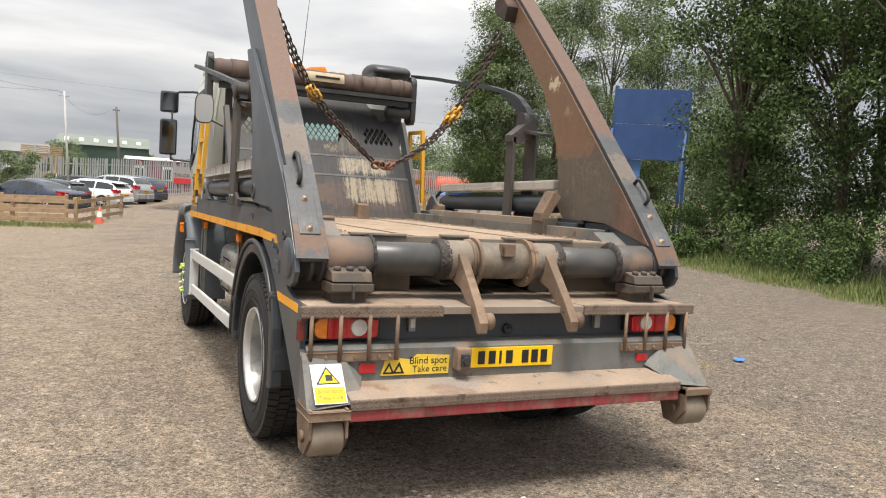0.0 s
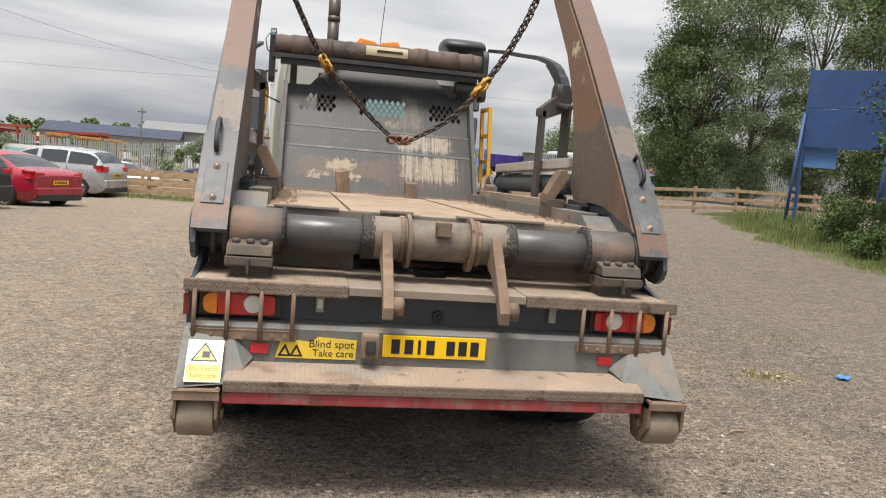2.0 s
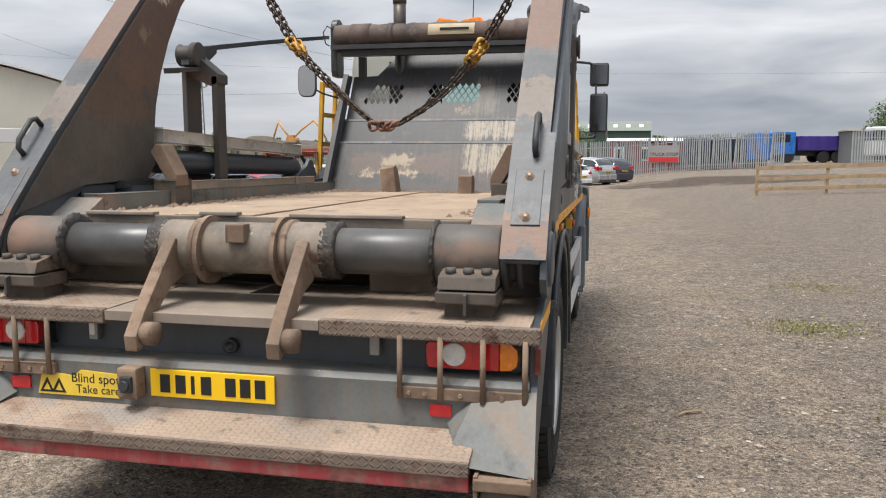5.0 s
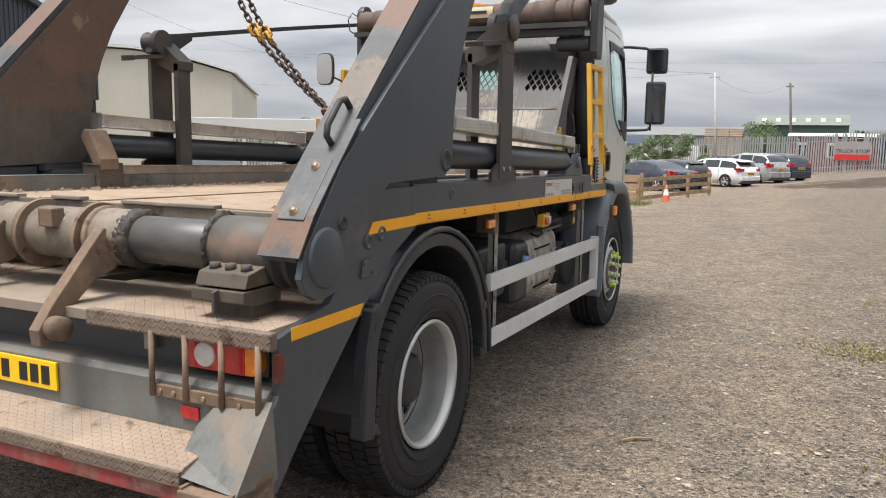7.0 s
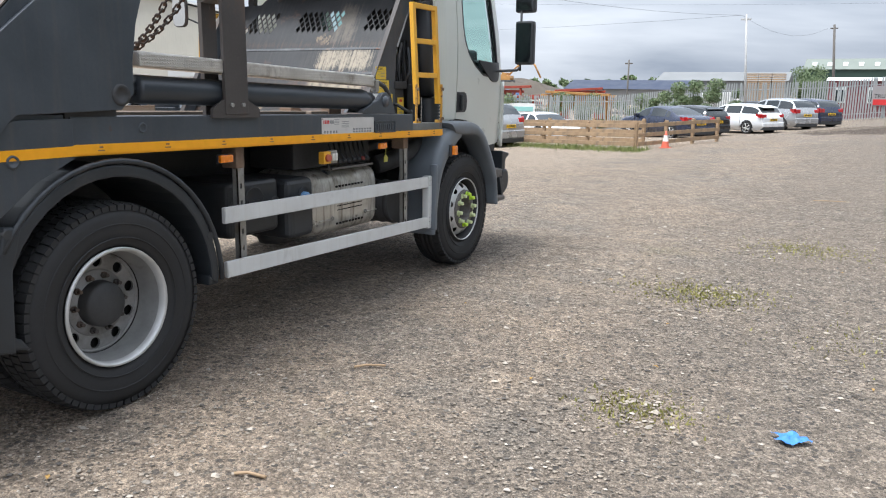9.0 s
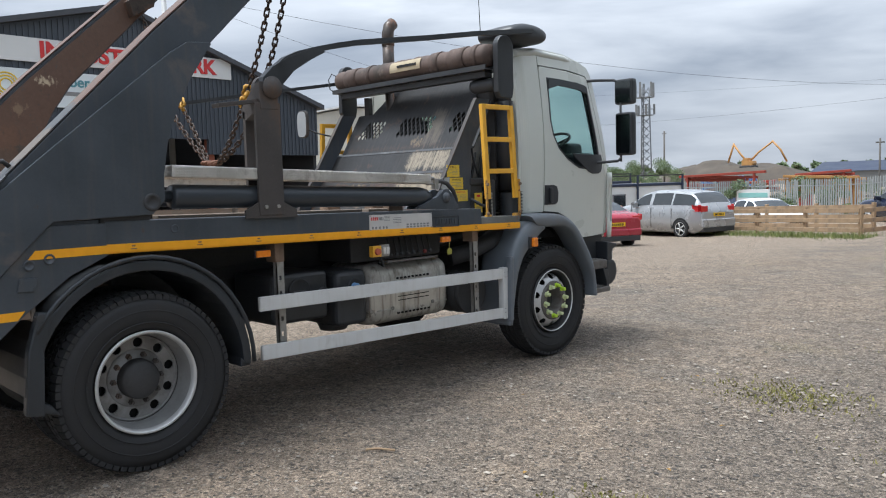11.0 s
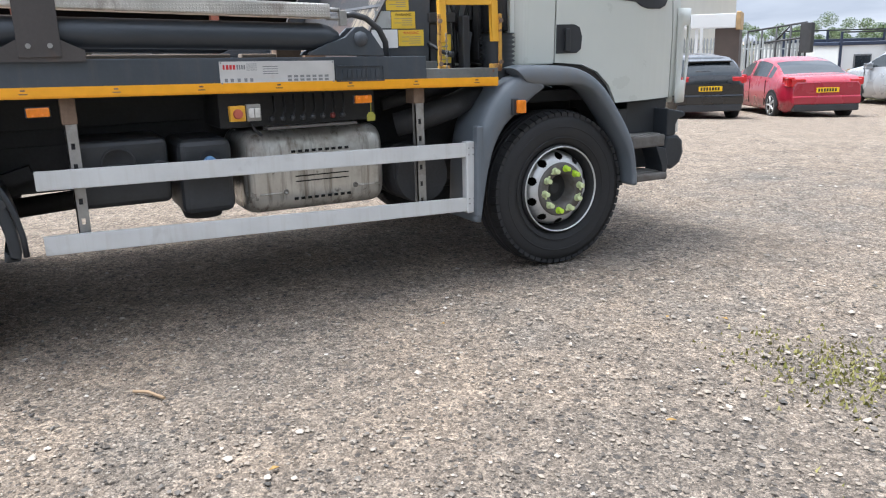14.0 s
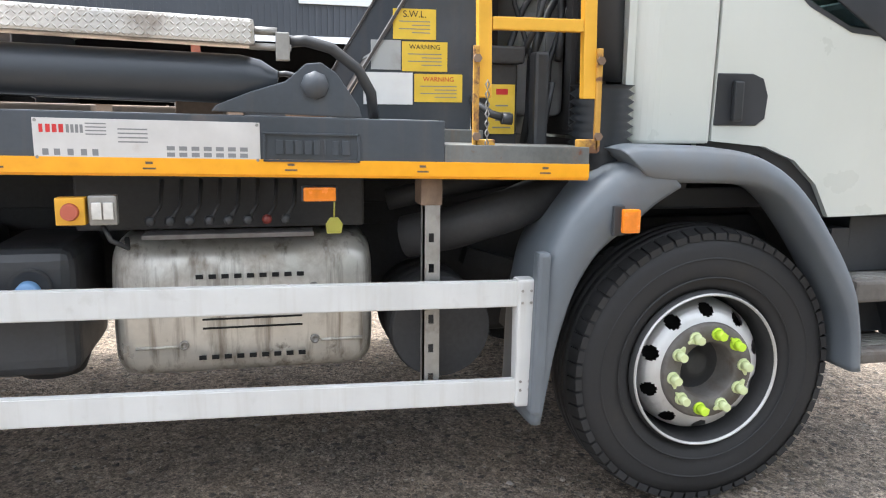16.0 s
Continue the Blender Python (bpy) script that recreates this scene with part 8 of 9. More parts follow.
def timber_fence(pts, height, label):
    f = thing("timber_fence", label, "fence")
    for (x0, y0), (x1, y1) in zip(pts[:-1], pts[1:]):
        L = math.hypot(x1 - x0, y1 - y0)
        n = max(1, round(L / 2.0))
        ang = math.degrees(math.atan2(y1 - y0, x1 - x0))
        for k in range(n + 1):
            x, y = x0 + (x1 - x0) * k / n, y0 + (y1 - y0) * k / n
            bm = B()
            block(bm, -0.05, 0.05, -0.05, 0.05, -0.2, height, 0.006)
            p = part("post", bm, WOOD, f)
            p.matrix_basis = pose(x, y, ground_z(x, y), 0, 0, ang)
        for k in range(n):
            xa, ya = x0 + (x1 - x0) * k / n, y0 + (y1 - y0) * k / n
            xb, yb = x0 + (x1 - x0) * (k + 1) / n, y0 + (y1 - y0) * (k + 1) / n
            za, zb = ground_z(xa, ya), ground_z(xb, yb)
            for zc in (0.20, 0.52, 0.86):
                bm = B()
                block(bm, -0.01, L / n + 0.01, -0.085, -0.052, -0.065, 0.065, 0.005)
                p = part("rail", bm, WOOD, f)
                p.matrix_basis = pose(xa, ya, za + zc * height, 0, -math.degrees(math.atan2(zb - za, L / n)), ang)
    return f


timber_fence([(-15, 28.4), (-2.3, 23.9), (-0.72, 29.3)], 0.88, "low post-and-rail timber fence beside parked cars")
timber_fence([(-14.5, 30.2), (-2.6, 26.0)], 0.92, "second post-and-rail timber fence behind the first")
timber_fence([(6.4, 26.4), (13.0, 25.6), (27, 27.5)], 1.08, "pale post-and-rail timber fence along the yard edge")

# ---- palisade fences ----
STEEL_PALE = surf("galvanised_palisade", (0.36, 0.38, 0.38), 0.6, 0.3, vary=0.25, scale=0.6, patches=(((0.28, 0.24, 0.18), 0.8, 0.55, 0.75, 0.8),))


def pale_mesh(h):
    """One pressed steel pale with a pointed top."""
    vs = [(w, d, z) for z in (0.05, h - 0.12) for w, d in ((-0.046, 0.0), (0.0, -0.02), (0.046, 0.0))] + [(0, -0.006, h)]
    me = bpy.data.meshes.new("pale")
    me.from_pydata(vs, [], [(0, 1, 4, 3), (1, 2, 5, 4), (3, 4, 6), (4, 5, 6)])
    me.materials.append(STEEL_PALE)
    return me


def palisade(pts, h, label, skew=0.0):
    r = random.Random(3)
    f = thing("palisade_fence", label, "fence", group="palisade fences")
    me = pale_mesh(h)
    for (x0, y0), (x1, y1) in zip(pts[:-1], pts[1:]):
        L = math.hypot(x1 - x0, y1 - y0)
        ang = math.degrees(math.atan2(y1 - y0, x1 - x0))
        for k in range(int(L / 0.155)):
            d = k * 0.155 / L
            x, y = x0 + (x1 - x0) * d, y0 + (y1 - y0) * d
            ob = new("pale", me)
            ob.parent = f
            ob.matrix_basis = pose(x, y, ground_z(x, y), 0, r.uniform(-0.5, 0.5) + (60 * skew * r.uniform(-1, 1) if r.random() < 0.15 else 0), ang)
        n = max(1, int(L / 2.75))
        for k in range(n + 1):
            x, y = x0 + (x1 - x0) * k / n, y0 + (y1 - y0) * k / n
            bm = B()
            block(bm, x - 0.05, x + 0.05, y + 0.03, y + 0.09, ground_z(x, y), ground_z(x, y) + h - 0.2, 0)
            part("post", bm, STEEL_PALE, f)
            if k < n:
                xb, yb = x0 + (x1 - x0) * (k + 1) / n, y0 + (y1 - y0) * (k + 1) / n
                for zc in (0.4, h - 0.5):
                    bm = B()
                    rod(bm, (x, y + 0.03, ground_z(x, y) + zc), (xb, yb + 0.03, ground_z(xb, yb) + zc), 0.03, 6)
                    part("rail", bm, STEEL_PALE, f)


palisade([(-30, 26), (-17.4, 30.5)], 2.15, "grey steel palisade fence before the cream hall", 0.02)
palisade([(-46, 50), (-26, 57)], 2.7, "tall grey steel palisade fence beside white cabins", 0.05)
palisade([(-26, 57), (-4, 57), (13.5, 58)], 2.7, "tall grey steel palisade fence behind parked cars", 0.12)
palisade([(17.0, 54.2), (25.5, 50.9), (40, 47)], 2.4, "grey steel palisade fence by the works entrance")

# ---- cars ----
def car(name, label, at, yaw, paint, L=4.4, Wd=1.8, H=1.47, kind="hatch", glass_col=None, lamps=True):
    c = thing(name, label, "car", at, yaw, "parked cars")
    hw = Wd / 2
    prof = {"saloon": ((-0.5, 0.58), (-0.487, 0.68), (-0.43, 0.715), (-0.355, 0.73), (-0.27, 0.86), (-0.18, 0.95), (-0.07, 1.0), (0.04, 0.985), (0.12, 0.93), (0.265, 0.665), (0.38, 0.615), (0.465, 0.53), (0.5, 0.40)),
            "hatch": ((-0.5, 0.50), (-0.498, 0.62), (-0.486, 0.71), (-0.448, 0.86), (-0.392, 0.955), (-0.16, 1.0), (0.02, 0.98), (0.11, 0.92), (0.255, 0.675), (0.38, 0.62), (0.465, 0.52), (0.5, 0.38)),
            "suv": ((-0.5, 0.48), (-0.49, 0.63), (-0.472, 0.71), (-0.43, 0.86), (-0.375, 0.95), (-0.16, 1.0), (0.04, 0.985), (0.12, 0.93), (0.275, 0.675), (0.39, 0.615), (0.47, 0.50), (0.5, 0.36)),
            "estate": ((-0.5, 0.50), (-0.49, 0.63), (-0.47, 0.71), (-0.42, 0.86), (-0.355, 0.945), (-0.16, 1.0), (0.03, 0.985), (0.11, 0.925), (0.262, 0.67), (0.385, 0.615), (0.468, 0.51), (0.5, 0.38))}[kind]
    rear_glass = {"saloon": (-0.345, -0.205), "hatch": (-0.480, -0.405), "suv": (-0.468, -0.39), "estate": (-0.464, -0.375)}[kind]
    wide = lambda fy: 1.0 - 0.16 * max(0.0, abs(fy) - 0.40) / 0.10 * max(0.0, abs(fy) - 0.40) / 0.10 - 0.02 * max(0.0, abs(fy) - 0.25) / 0.25
    sill = lambda fy: 0.17 + 0.10 * max(0.0, abs(fy) - 0.42) / 0.08
    ys, ztop = np.linspace(-0.5, 0.5, 61), None
    px_, pz_ = np.array([q[0] for q in prof]), np.array([q[1] for q in prof])
    ztop = np.interp(ys, px_, pz_)
    ztop = np.convolve(np.pad(ztop, 1, mode="edge"), (0.25, 0.5, 0.25), "valid")
    grid, belts = [], []
    for fy, zt in zip(ys, ztop):
        w, zr = hw * wide(fy), zt * H
        belt = min(0.625 - 0.03 * fy, zt - 0.035) * H
        t = max(0.0, min(1.0, (zt - 0.66) / 0.30))
        z0 = sill(fy)
        half = [(0.84 * w, z0), (0.965 * w, z0 + 0.07), (1.0 * w, z0 + 0.45 * (belt - z0)), (0.985 * w, belt - 0.10 * (belt - z0)), (0.945 * w, belt),
                ((0.93 - 0.0 * t) * w, belt + 0.14 * (zr - belt)), ((0.90 - (0.185 if kind == "hatch" else 0.145) * t) * w, belt + 0.82 * (zr - belt)), ((0.84 - (0.21 if kind == "hatch" else 0.15) * t) * w, zr - 0.05 * (zr - belt) - 0.008), (0.40 * w, zr), (0.0, zr + 0.004)]
        grid.append([(x, fy * L, z) for x, z in half] + [(-x, fy * L, z) for x, z in half[-2::-1]])
        belts.append(zt)
    nr = len(grid[0])
    shell, panes = B(), B()
    vs = [[put(shell, q) for q in ring] for ring in grid]
    vg = [[put(panes, q) for q in ring] for ring in grid]
    for j in range(60):
        ym, zm = (ys[j] + ys[j + 1]) / 2, (belts[j] + belts[j + 1]) / 2
        for k in range(nr - 1):
            side_w = k in (5, nr - 7) and zm > 0.80 and -0.44 < ym < 0.215 and abs(ym + 0.205) > 0.013 and abs(ym - 0.015) > 0.013
            screen = 7 <= k <= nr - 9 and (rear_glass[0] < ym < rear_glass[1] or 0.115 < ym < 0.258)
            if kind == "saloon" and ym < -0.27:
                side_w = False
            src, bm_ = (vg, panes) if side_w or screen else (vs, shell)
            f = bm_.faces.new((src[j][k], src[j][k + 1], src[j + 1][k + 1], src[j + 1][k]))
            f.smooth = True
    for j, rev in ((0, False), (60, True)):
        shell.faces.new(vs[j][::-1] if rev else vs[j])
    for q in (shell, panes):
        bmesh.ops.delete(q, geom=[v for v in q.verts if not v.link_faces], context="VERTS")
    part("body", shell, paint, c)
    part("window", panes, CAR_GLASS, c, "dark tinted windows")
    for sx in (-1, 1):
        for fy in (-0.31, 0.30):
            w = part("wheel", B(), BLACK, c)
            w.matrix_basis = pose(sx * (hw - 0.10), fy * L, 0.32)
            bm = B()
            lathe(bm, [(sx * -0.1, 0.2), (sx * -0.1, 0.31), (sx * 0.09, 0.32), (sx * 0.108, 0.29), (sx * 0.108, 0.225), (sx * 0.09, 0.215)], (0, 0, 0), 24)
            part("tyre", bm, RUBBER, w)
            bm = B()
            lathe(bm, [(sx * 0.10, 0.225), (sx * 0.085, 0.20), (sx * 0.06, 0.19), (sx * 0.055, 0.0)], (0, 0, 0), 24)
            part("rim_well", bm, HOLE_SHADE, w)
            bm = B()
            lathe(bm, [(sx * 0.104, 0.226), (sx * 0.112, 0.216), (sx * 0.10, 0.206)], (0, 0, 0), 24)
            for k in range(5):
                a = 2 * math.pi * k / 5
                rod(bm, (sx * 0.095, 0, 0), (sx * 0.10, 0.21 * math.cos(a), 0.21 * math.sin(a)), 0.028, 6, 0.022)
            rod(bm, (sx * 0.07, 0, 0), (sx * 0.112, 0, 0), 0.05, 12)
            part("rim", bm, SILVER if kind != "hatch" else CHASSIS, w)
        for fy in (-0.31, 0.30):
            # no arch is cut: a near-black half disc paints its shade
            bm = B()
            plate(bm, [(fy * L + 0.37 * math.cos(a / 12 * math.pi), 0.32 + 0.37 * math.sin(a / 12 * math.pi)) for a in range(13)], sx * hw * 0.9, sx * (hw * 1.001), "yz")
            part("wheel_arch", bm, HOLE_SHADE, c)
        bm = B()
        block(bm, sx * hw * 0.56, sx * hw * 0.86, -0.4945 * L, -0.455 * L, 0.555 * H, 0.655 * H, 0.02)
        block(bm, sx * hw * 0.80, sx * hw * 0.938, -0.478 * L, -0.42 * L, 0.56 * H, 0.68 * H, 0.02)
        part("tail_lamp", bm, LENS_RED, c, "red tail lamp")
        bm = B()
        block(bm, sx * hw * 0.98, sx * (hw * 0.98 + 0.17), 0.16 * L, 0.185 * L, 0.64 * H, 0.715 * H, 0.03)
        part("door_mirror", bm, paint, c)
        for fy in (-0.215, 0.005, 0.225):
            bm = B()
            block(bm, sx * (hw * 0.985), sx * (hw * 1.002), fy * L - 0.006, fy * L + 0.006, 0.3, 0.62 * H, 0)
            part("door_gap", bm, HOLE_SHADE, c)
    bm = B()
    block(bm, -hw * 0.84, hw * 0.84, -0.5 * L - 0.045, -0.45 * L, 0.37, 0.40 * H, 0.05)
    part("bumper_skin", bm, paint, c)
    if kind in ("hatch", "estate"):
        bm = B()
        plate(bm, [(-0.458 * L, 0.872 * H), (-0.36 * L, 0.92 * H), (-0.36 * L, 0.952 * H), (-0.458 * L, 0.892 * H)], -hw * 0.58, hw * 0.58, "yz", bev=0.008)
        part("roof_spoiler", bm, paint, c)
        bm = B()
        rod(bm, (0.05, -0.472 * L, 0.74 * H), (-0.30, -0.474 * L, 0.745 * H), 0.012, 6)
        part("rear_wiper", bm, BLACK, c)
    bm = B()
    block(bm, -hw * 0.80, hw * 0.80, -0.5 * L - 0.035, -0.46 * L, 0.22, 0.38, 0.03)
    part("rear_bumper", bm, BLACK if kind == "suv" else TRIM_DK, c)
    bm = B()
    block(bm, -0.26, 0.26, -0.5 * L - 0.028, -0.5 * L - 0.018, 0.45 * H, 0.45 * H + 0.11, 0.003)
    pl = part("number_plate", bm, PLATE_YEL, c)
    bm = B()
    for k in range(7):
        block(bm, -0.22 + k * 0.063, -0.18 + k * 0.063, -0.5 * L - 0.031, -0.5 * L - 0.027, 0.45 * H + 0.02, 0.45 * H + 0.09, 0)
    part("plate_bar", bm, INK, pl)
    return c


def car_paint(name, col, metal=0.0, rough=0.28):
    return surf(name, col, rough, metal, vary=0.04, scale=2, bump=0.01, coat=0.7)


CAR_GLASS = surf("tinted_car_glass", (0.02, 0.025, 0.028), 0.06, vary=0.05, bump=0.0, spec=0.8)
RED_CAR = car_paint("metallic_red", (0.30, 0.012, 0.03))
SILVER_CAR = car_paint("metallic_silver", (0.40, 0.41, 0.42), 0.4)
BLACK_CAR = car_paint("metallic_black", (0.008, 0.009, 0.011))
BLUE_DK_CAR = car_paint("dark_blue", (0.018, 0.024, 0.05))
WHITE_CAR = car_paint("gloss_white", (0.72, 0.73, 0.74))
BLUE_CAR = car_paint("bright_blue", (0.03, 0.16, 0.5))
GREY_CAR = car_paint("metallic_charcoal", (0.020, 0.022, 0.027), 0.2)


def on(x, y, dz=0.0):
    return (x, y, ground_z(x, y) + dz)


car("red_saloon", "metallic red saloon car parked on the yard", on(-8.95, 19.4), 62, RED_CAR, 4.64, 1.86, 1.43, "saloon")
car("silver_people_carrier", "silver people carrier parked by the fence", on(-8.9, 24.75), 75, SILVER_CAR, 4.38, 1.83, 1.63, "suv")
car("black_hatchback", "black hatchback parked beside other cars", on(-9.6, 16.45), 62, BLACK_CAR, 4.36, 1.78, 1.48, "hatch")
car("grey_saloon", "charcoal saloon car parked on the gravel", on(-10.35, 12.1), 66, GREY_CAR, 4.63, 1.81, 1.43, "saloon")
car("blue_saloon", "dark blue saloon car behind a timber fence", on(-4.2, 36.0), 54, BLUE_DK_CAR, 4.7, 1.85, 1.44, "saloon")
car("dark_hatchback", "dark hatchback behind a timber fence", on(-3.9, 38.6), 58, BLACK_CAR, 4.4, 1.82, 1.46, "hatch")
car("white_estate", "white estate car parked by the palisade", on(-1.85, 41.5), 58, WHITE_CAR, 4.4, 1.8, 1.47, "estate")
car("silver_off_roader", "silver off-road car parked by the palisade", on(-0.4, 45.5), 50, SILVER_CAR, 4.3, 1.8, 1.66, "suv")
car("dark_off_roader", "dark off-road car parked by the palisade", on(0.65, 48.3), 48, BLUE_DK_CAR, 4.3, 1.82, 1.6, "suv")
car("grey_estate", "charcoal estate car in the parked row", on(-2.6, 52.5), 58, GREY_CAR, 4.6, 1.82, 1.5, "estate")
car("white_coupe", "low white car behind the timber fence", on(-8.5, 31.4), -128, WHITE_CAR, 4.1, 1.74, 1.18, "saloon")
car("blue_hatchback", "bright blue hatchback beyond the fence", on(22.7, 46.3), 82, BLUE_CAR, 3.7, 1.75, 1.5, "hatch")

# ---- cone and litter ----
cone = thing("traffic_cone", "orange and white traffic cone on the yard", "traffic cone", on(-1.58, 24.9))
cone.matrix_world = cone.matrix_world @ Matrix.Scale(0.74, 4)
OR_CONE = surf("orange_cone_plastic", (0.55, 0.12, 0.07), 0.55, vary=0.15, scale=8)
WH_CONE = surf("white_cone_sleeve", (0.75, 0.74, 0.70), 0.5, vary=0.1, scale=8)
for z0, z1, mm, nm in ((0.03, 0.30, OR_CONE, "cone_shell"), (0.30, 0.56, WH_CONE, "reflective_sleeve"), (0.56, 0.75, OR_CONE, "cone_tip")):
    bm = B()
    lathe(bm, [(z0, 0.19 - 0.205 * z0), (z1, 0.19 - 0.205 * z1)] + ([(z1, 0.0)] if z1 > 0.7 else []), (0, 0, 0), 24, "z")
    part(nm, bm, mm, cone)
bm = B()
block(bm, -0.22, 0.22, -0.22, 0.22, 0.0, 0.035, 0.01)
part("cone_base", bm, OR_CONE, cone)

bm = B()
bmesh.ops.create_grid(bm, x_segments=14, y_segments=10, size=0.07)
for v in bm.verts:
    a, rr = math.atan2(v.co.y, v.co.x), v.co.length
    v.co.x *= 1 + 0.35 * math.sin(3 * a + 1)
    v.co.y *= 0.7 + 0.25 * math.cos(4 * a)
    v.co.z = 0.012 + 0.030 * abs(noise.noise(v.co * 22)) + 0.018 * abs(noise.noise(v.co * 50))
for f in bm.faces:
    f.smooth = True
single("rubber_glove", bm, surf("blue_nitrile", (0.05, 0.19, 0.52), 0.5, vary=0.2, scale=30), "crumpled blue disposable glove lying on the gravel", "glove", (4.2, 2.41, 0.0))
for k, (x, y, ln, an) in enumerate(((1.9, 2.2, 0.18, 40), (3.7, 11.5, 0.5, 10), (5.6, 3.3, 0.25, 75), (2.2, 0.9, 0.14, 20))):
    bm = B()
    sweep(bm, [(0, 0, 0.012), (ln * 0.4, 0.01, 0.016), (ln, -0.01, 0.012)], 0.007, 6)
    single("twig", bm, WOOD, "short dry twig on the gravel", "twig", on(x, y), an, "twigs on the gravel")
for k in range(26):
    x, y = rng.uniform(1.4, 6.0), rng.uniform(-1, 8)
    bm = B()
    sz = rng.uniform(0.012, 0.026)
    vs = [put(bm, p) for p in ((-sz, 0, 0.004), (0, -sz * 0.5, 0.010), (sz, 0, 0.006), (0, sz * 0.5, 0.012))]
    bm.faces.new(vs)
    bm.faces.new([put(bm, v.co + Vector((0, 0, -0.002))) for v in vs][::-1])
    single("fallen_leaf", bm, surf("dry_leaf", (0.35, 0.21, 0.06), 0.8, vary=0.3, scale=40) if k == 0 else bpy.data.materials["dry_leaf"], "small dry yellow-brown leaf", "leaf", on(x, y), rng.uniform(0, 360), "fallen leaves")

# ---- blue sign board on posts ----
BLUE_BOARD = surf("blue_sign_paint", (0.022, 0.062, 0.18), 0.5, vary=0.15, scale=2, patches=(((0.05, 0.08, 0.15), 2, 0.55, 0.8, 0.7),))
bz = ground_z(17.2, 20.5)
board = thing("sign_board", "large blue sign board on blue steel posts", "sign", (17.75, 20.85, bz), -40)
for x0, x1, z0, z1 in ((-1.35, 1.35, 2.75, 4.1), (-1.35, 1.35, 4.12, 5.45)):
    bm = B()
    block(bm, x0, x1, -0.03, 0.03, z0, z1, 0.01)
    part("panel", bm, BLUE_BOARD, board)
for x in (-1.38, 1.38):
    bm = B()
    block(bm, x - 0.06, x + 0.06, 0.03, 0.15, -0.2, 5.55, 0.008)
    part("post", bm, BLUE_BOARD, board)
    bm = B()
    rod(bm, (x - 0.05, -0.08, 3.9), (x - 0.22, -0.55, -0.1), 0.06, 8)
    part("strut", bm, BLUE_BOARD, board)
bm = B()
block(bm, -1.3, -0.25, 0.16, 0.22, 2.05, 2.74, 0.01)
part("lower_panel", bm, surf("pale_blue_panel", (0.08, 0.20, 0.45), 0.5, vary=0.1, scale=2), board)

# ---- buildings ----
CLAD = surf("dark_grey_cladding", (0.05, 0.06, 0.075), 0.5, vary=0.12, scale=0.6, streak=((0.1, 0.11, 0.12), 0.2))
CREAM = surf("cream_render", (0.55, 0.53, 0.46), 0.8, vary=0.08, scale=0.5, streak=((0.35, 0.33, 0.28), 0.2))
WHITE_WALL = surf("white_cladding", (0.66, 0.67, 0.66), 0.6, vary=0.06, scale=0.6)
GREEN_CLAD = surf("dark_green_cladding", (0.03, 0.06, 0.045), 0.6, vary=0.15, scale=0.5)
ROOF_GREY = surf("grey_roof_sheet", (0.17, 0.175, 0.175), 0.7, vary=0.15, scale=0.4)
MAROON = surf("maroon_cladding", (0.16, 0.035, 0.04), 0.6, vary=0.2, scale=0.8)
BLUE_ROOF = surf("dark_blue_roof", (0.022, 0.032, 0.062), 0.5, vary=0.15, scale=0.5)
BRICKISH = surf("rust_red_steel", (0.30, 0.05, 0.03), 0.7, vary=0.25, scale=1.2)
ORANGE_P = surf("orange_plant_paint", (0.42, 0.22, 0.07), 0.5, vary=0.15, scale=1.5)

# timber yard shed: gable end clad in ribbed sheet above an open bay
shed = thing("industrial_shed", "dark grey clad industrial shed with a red-lettered sign and open bay", "shed", (-15.3, 7.4, 0.0), 5)
# local x runs out of the shed towards the yard, y along the gable
GABLE = [(-9.5, 3.05), (3.15, 3.05), (3.15, 2.62), (7.25, 2.62), (7.25, 4.15), (0.68, 6.37), (-9.5, 3.82)]
bm = B()
plate(bm, GABLE, -0.12, 0.0, "yz")
part("gable_wall", bm, CLAD, shed)
k = -9.5
while k < 7.2:
    top = 6.37 - (k - 0.68) * 0.338 if k > 0.68 else 6.37 - (0.68 - k) * 0.25
    lowz = 2.62 if k > 3.15 else 3.05
    if top - lowz > 0.2:
        bm = B()
        block(bm, 0.0, 0.022, k, k + 0.055, lowz, top - 0.05, 0)
        part("wall_rib", bm, CLAD, shed)
    k += 0.14
bm = B()
plate(bm, [(7.4, 4.10), (0.68, 6.38), (-9.6, 3.80), (-9.6, 3.92), (0.68, 6.52), (7.4, 4.24)], -14.0, 0.22, "yz")
part("roof", bm, surf("dark_roof_sheet", (0.06, 0.065, 0.075), 0.6, vary=0.15, scale=0.5), shed)
# bay walls near-black: the deep bay's shade is put into their colour
INSIDE = surf("shade_dark_bay_wall", (0.03, 0.03, 0.032), 0.8, vary=0.2, scale=0.5)
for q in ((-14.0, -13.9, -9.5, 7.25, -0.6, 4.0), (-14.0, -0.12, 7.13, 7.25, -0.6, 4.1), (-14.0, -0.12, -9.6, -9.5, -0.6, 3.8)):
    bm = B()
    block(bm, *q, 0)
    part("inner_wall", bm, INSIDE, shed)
OXIDE = surf("red_oxide_column", (0.26, 0.085, 0.05), 0.7, vary=0.3, scale=3)
for y in (-5.4, -1.0, 3.3):
    bm = B()
    block(bm, -0.32, -0.13, y - 0.1, y + 0.1, -0.6, 3.1, 0.01)
    part("column", bm, OXIDE, shed, "red oxide steel column")
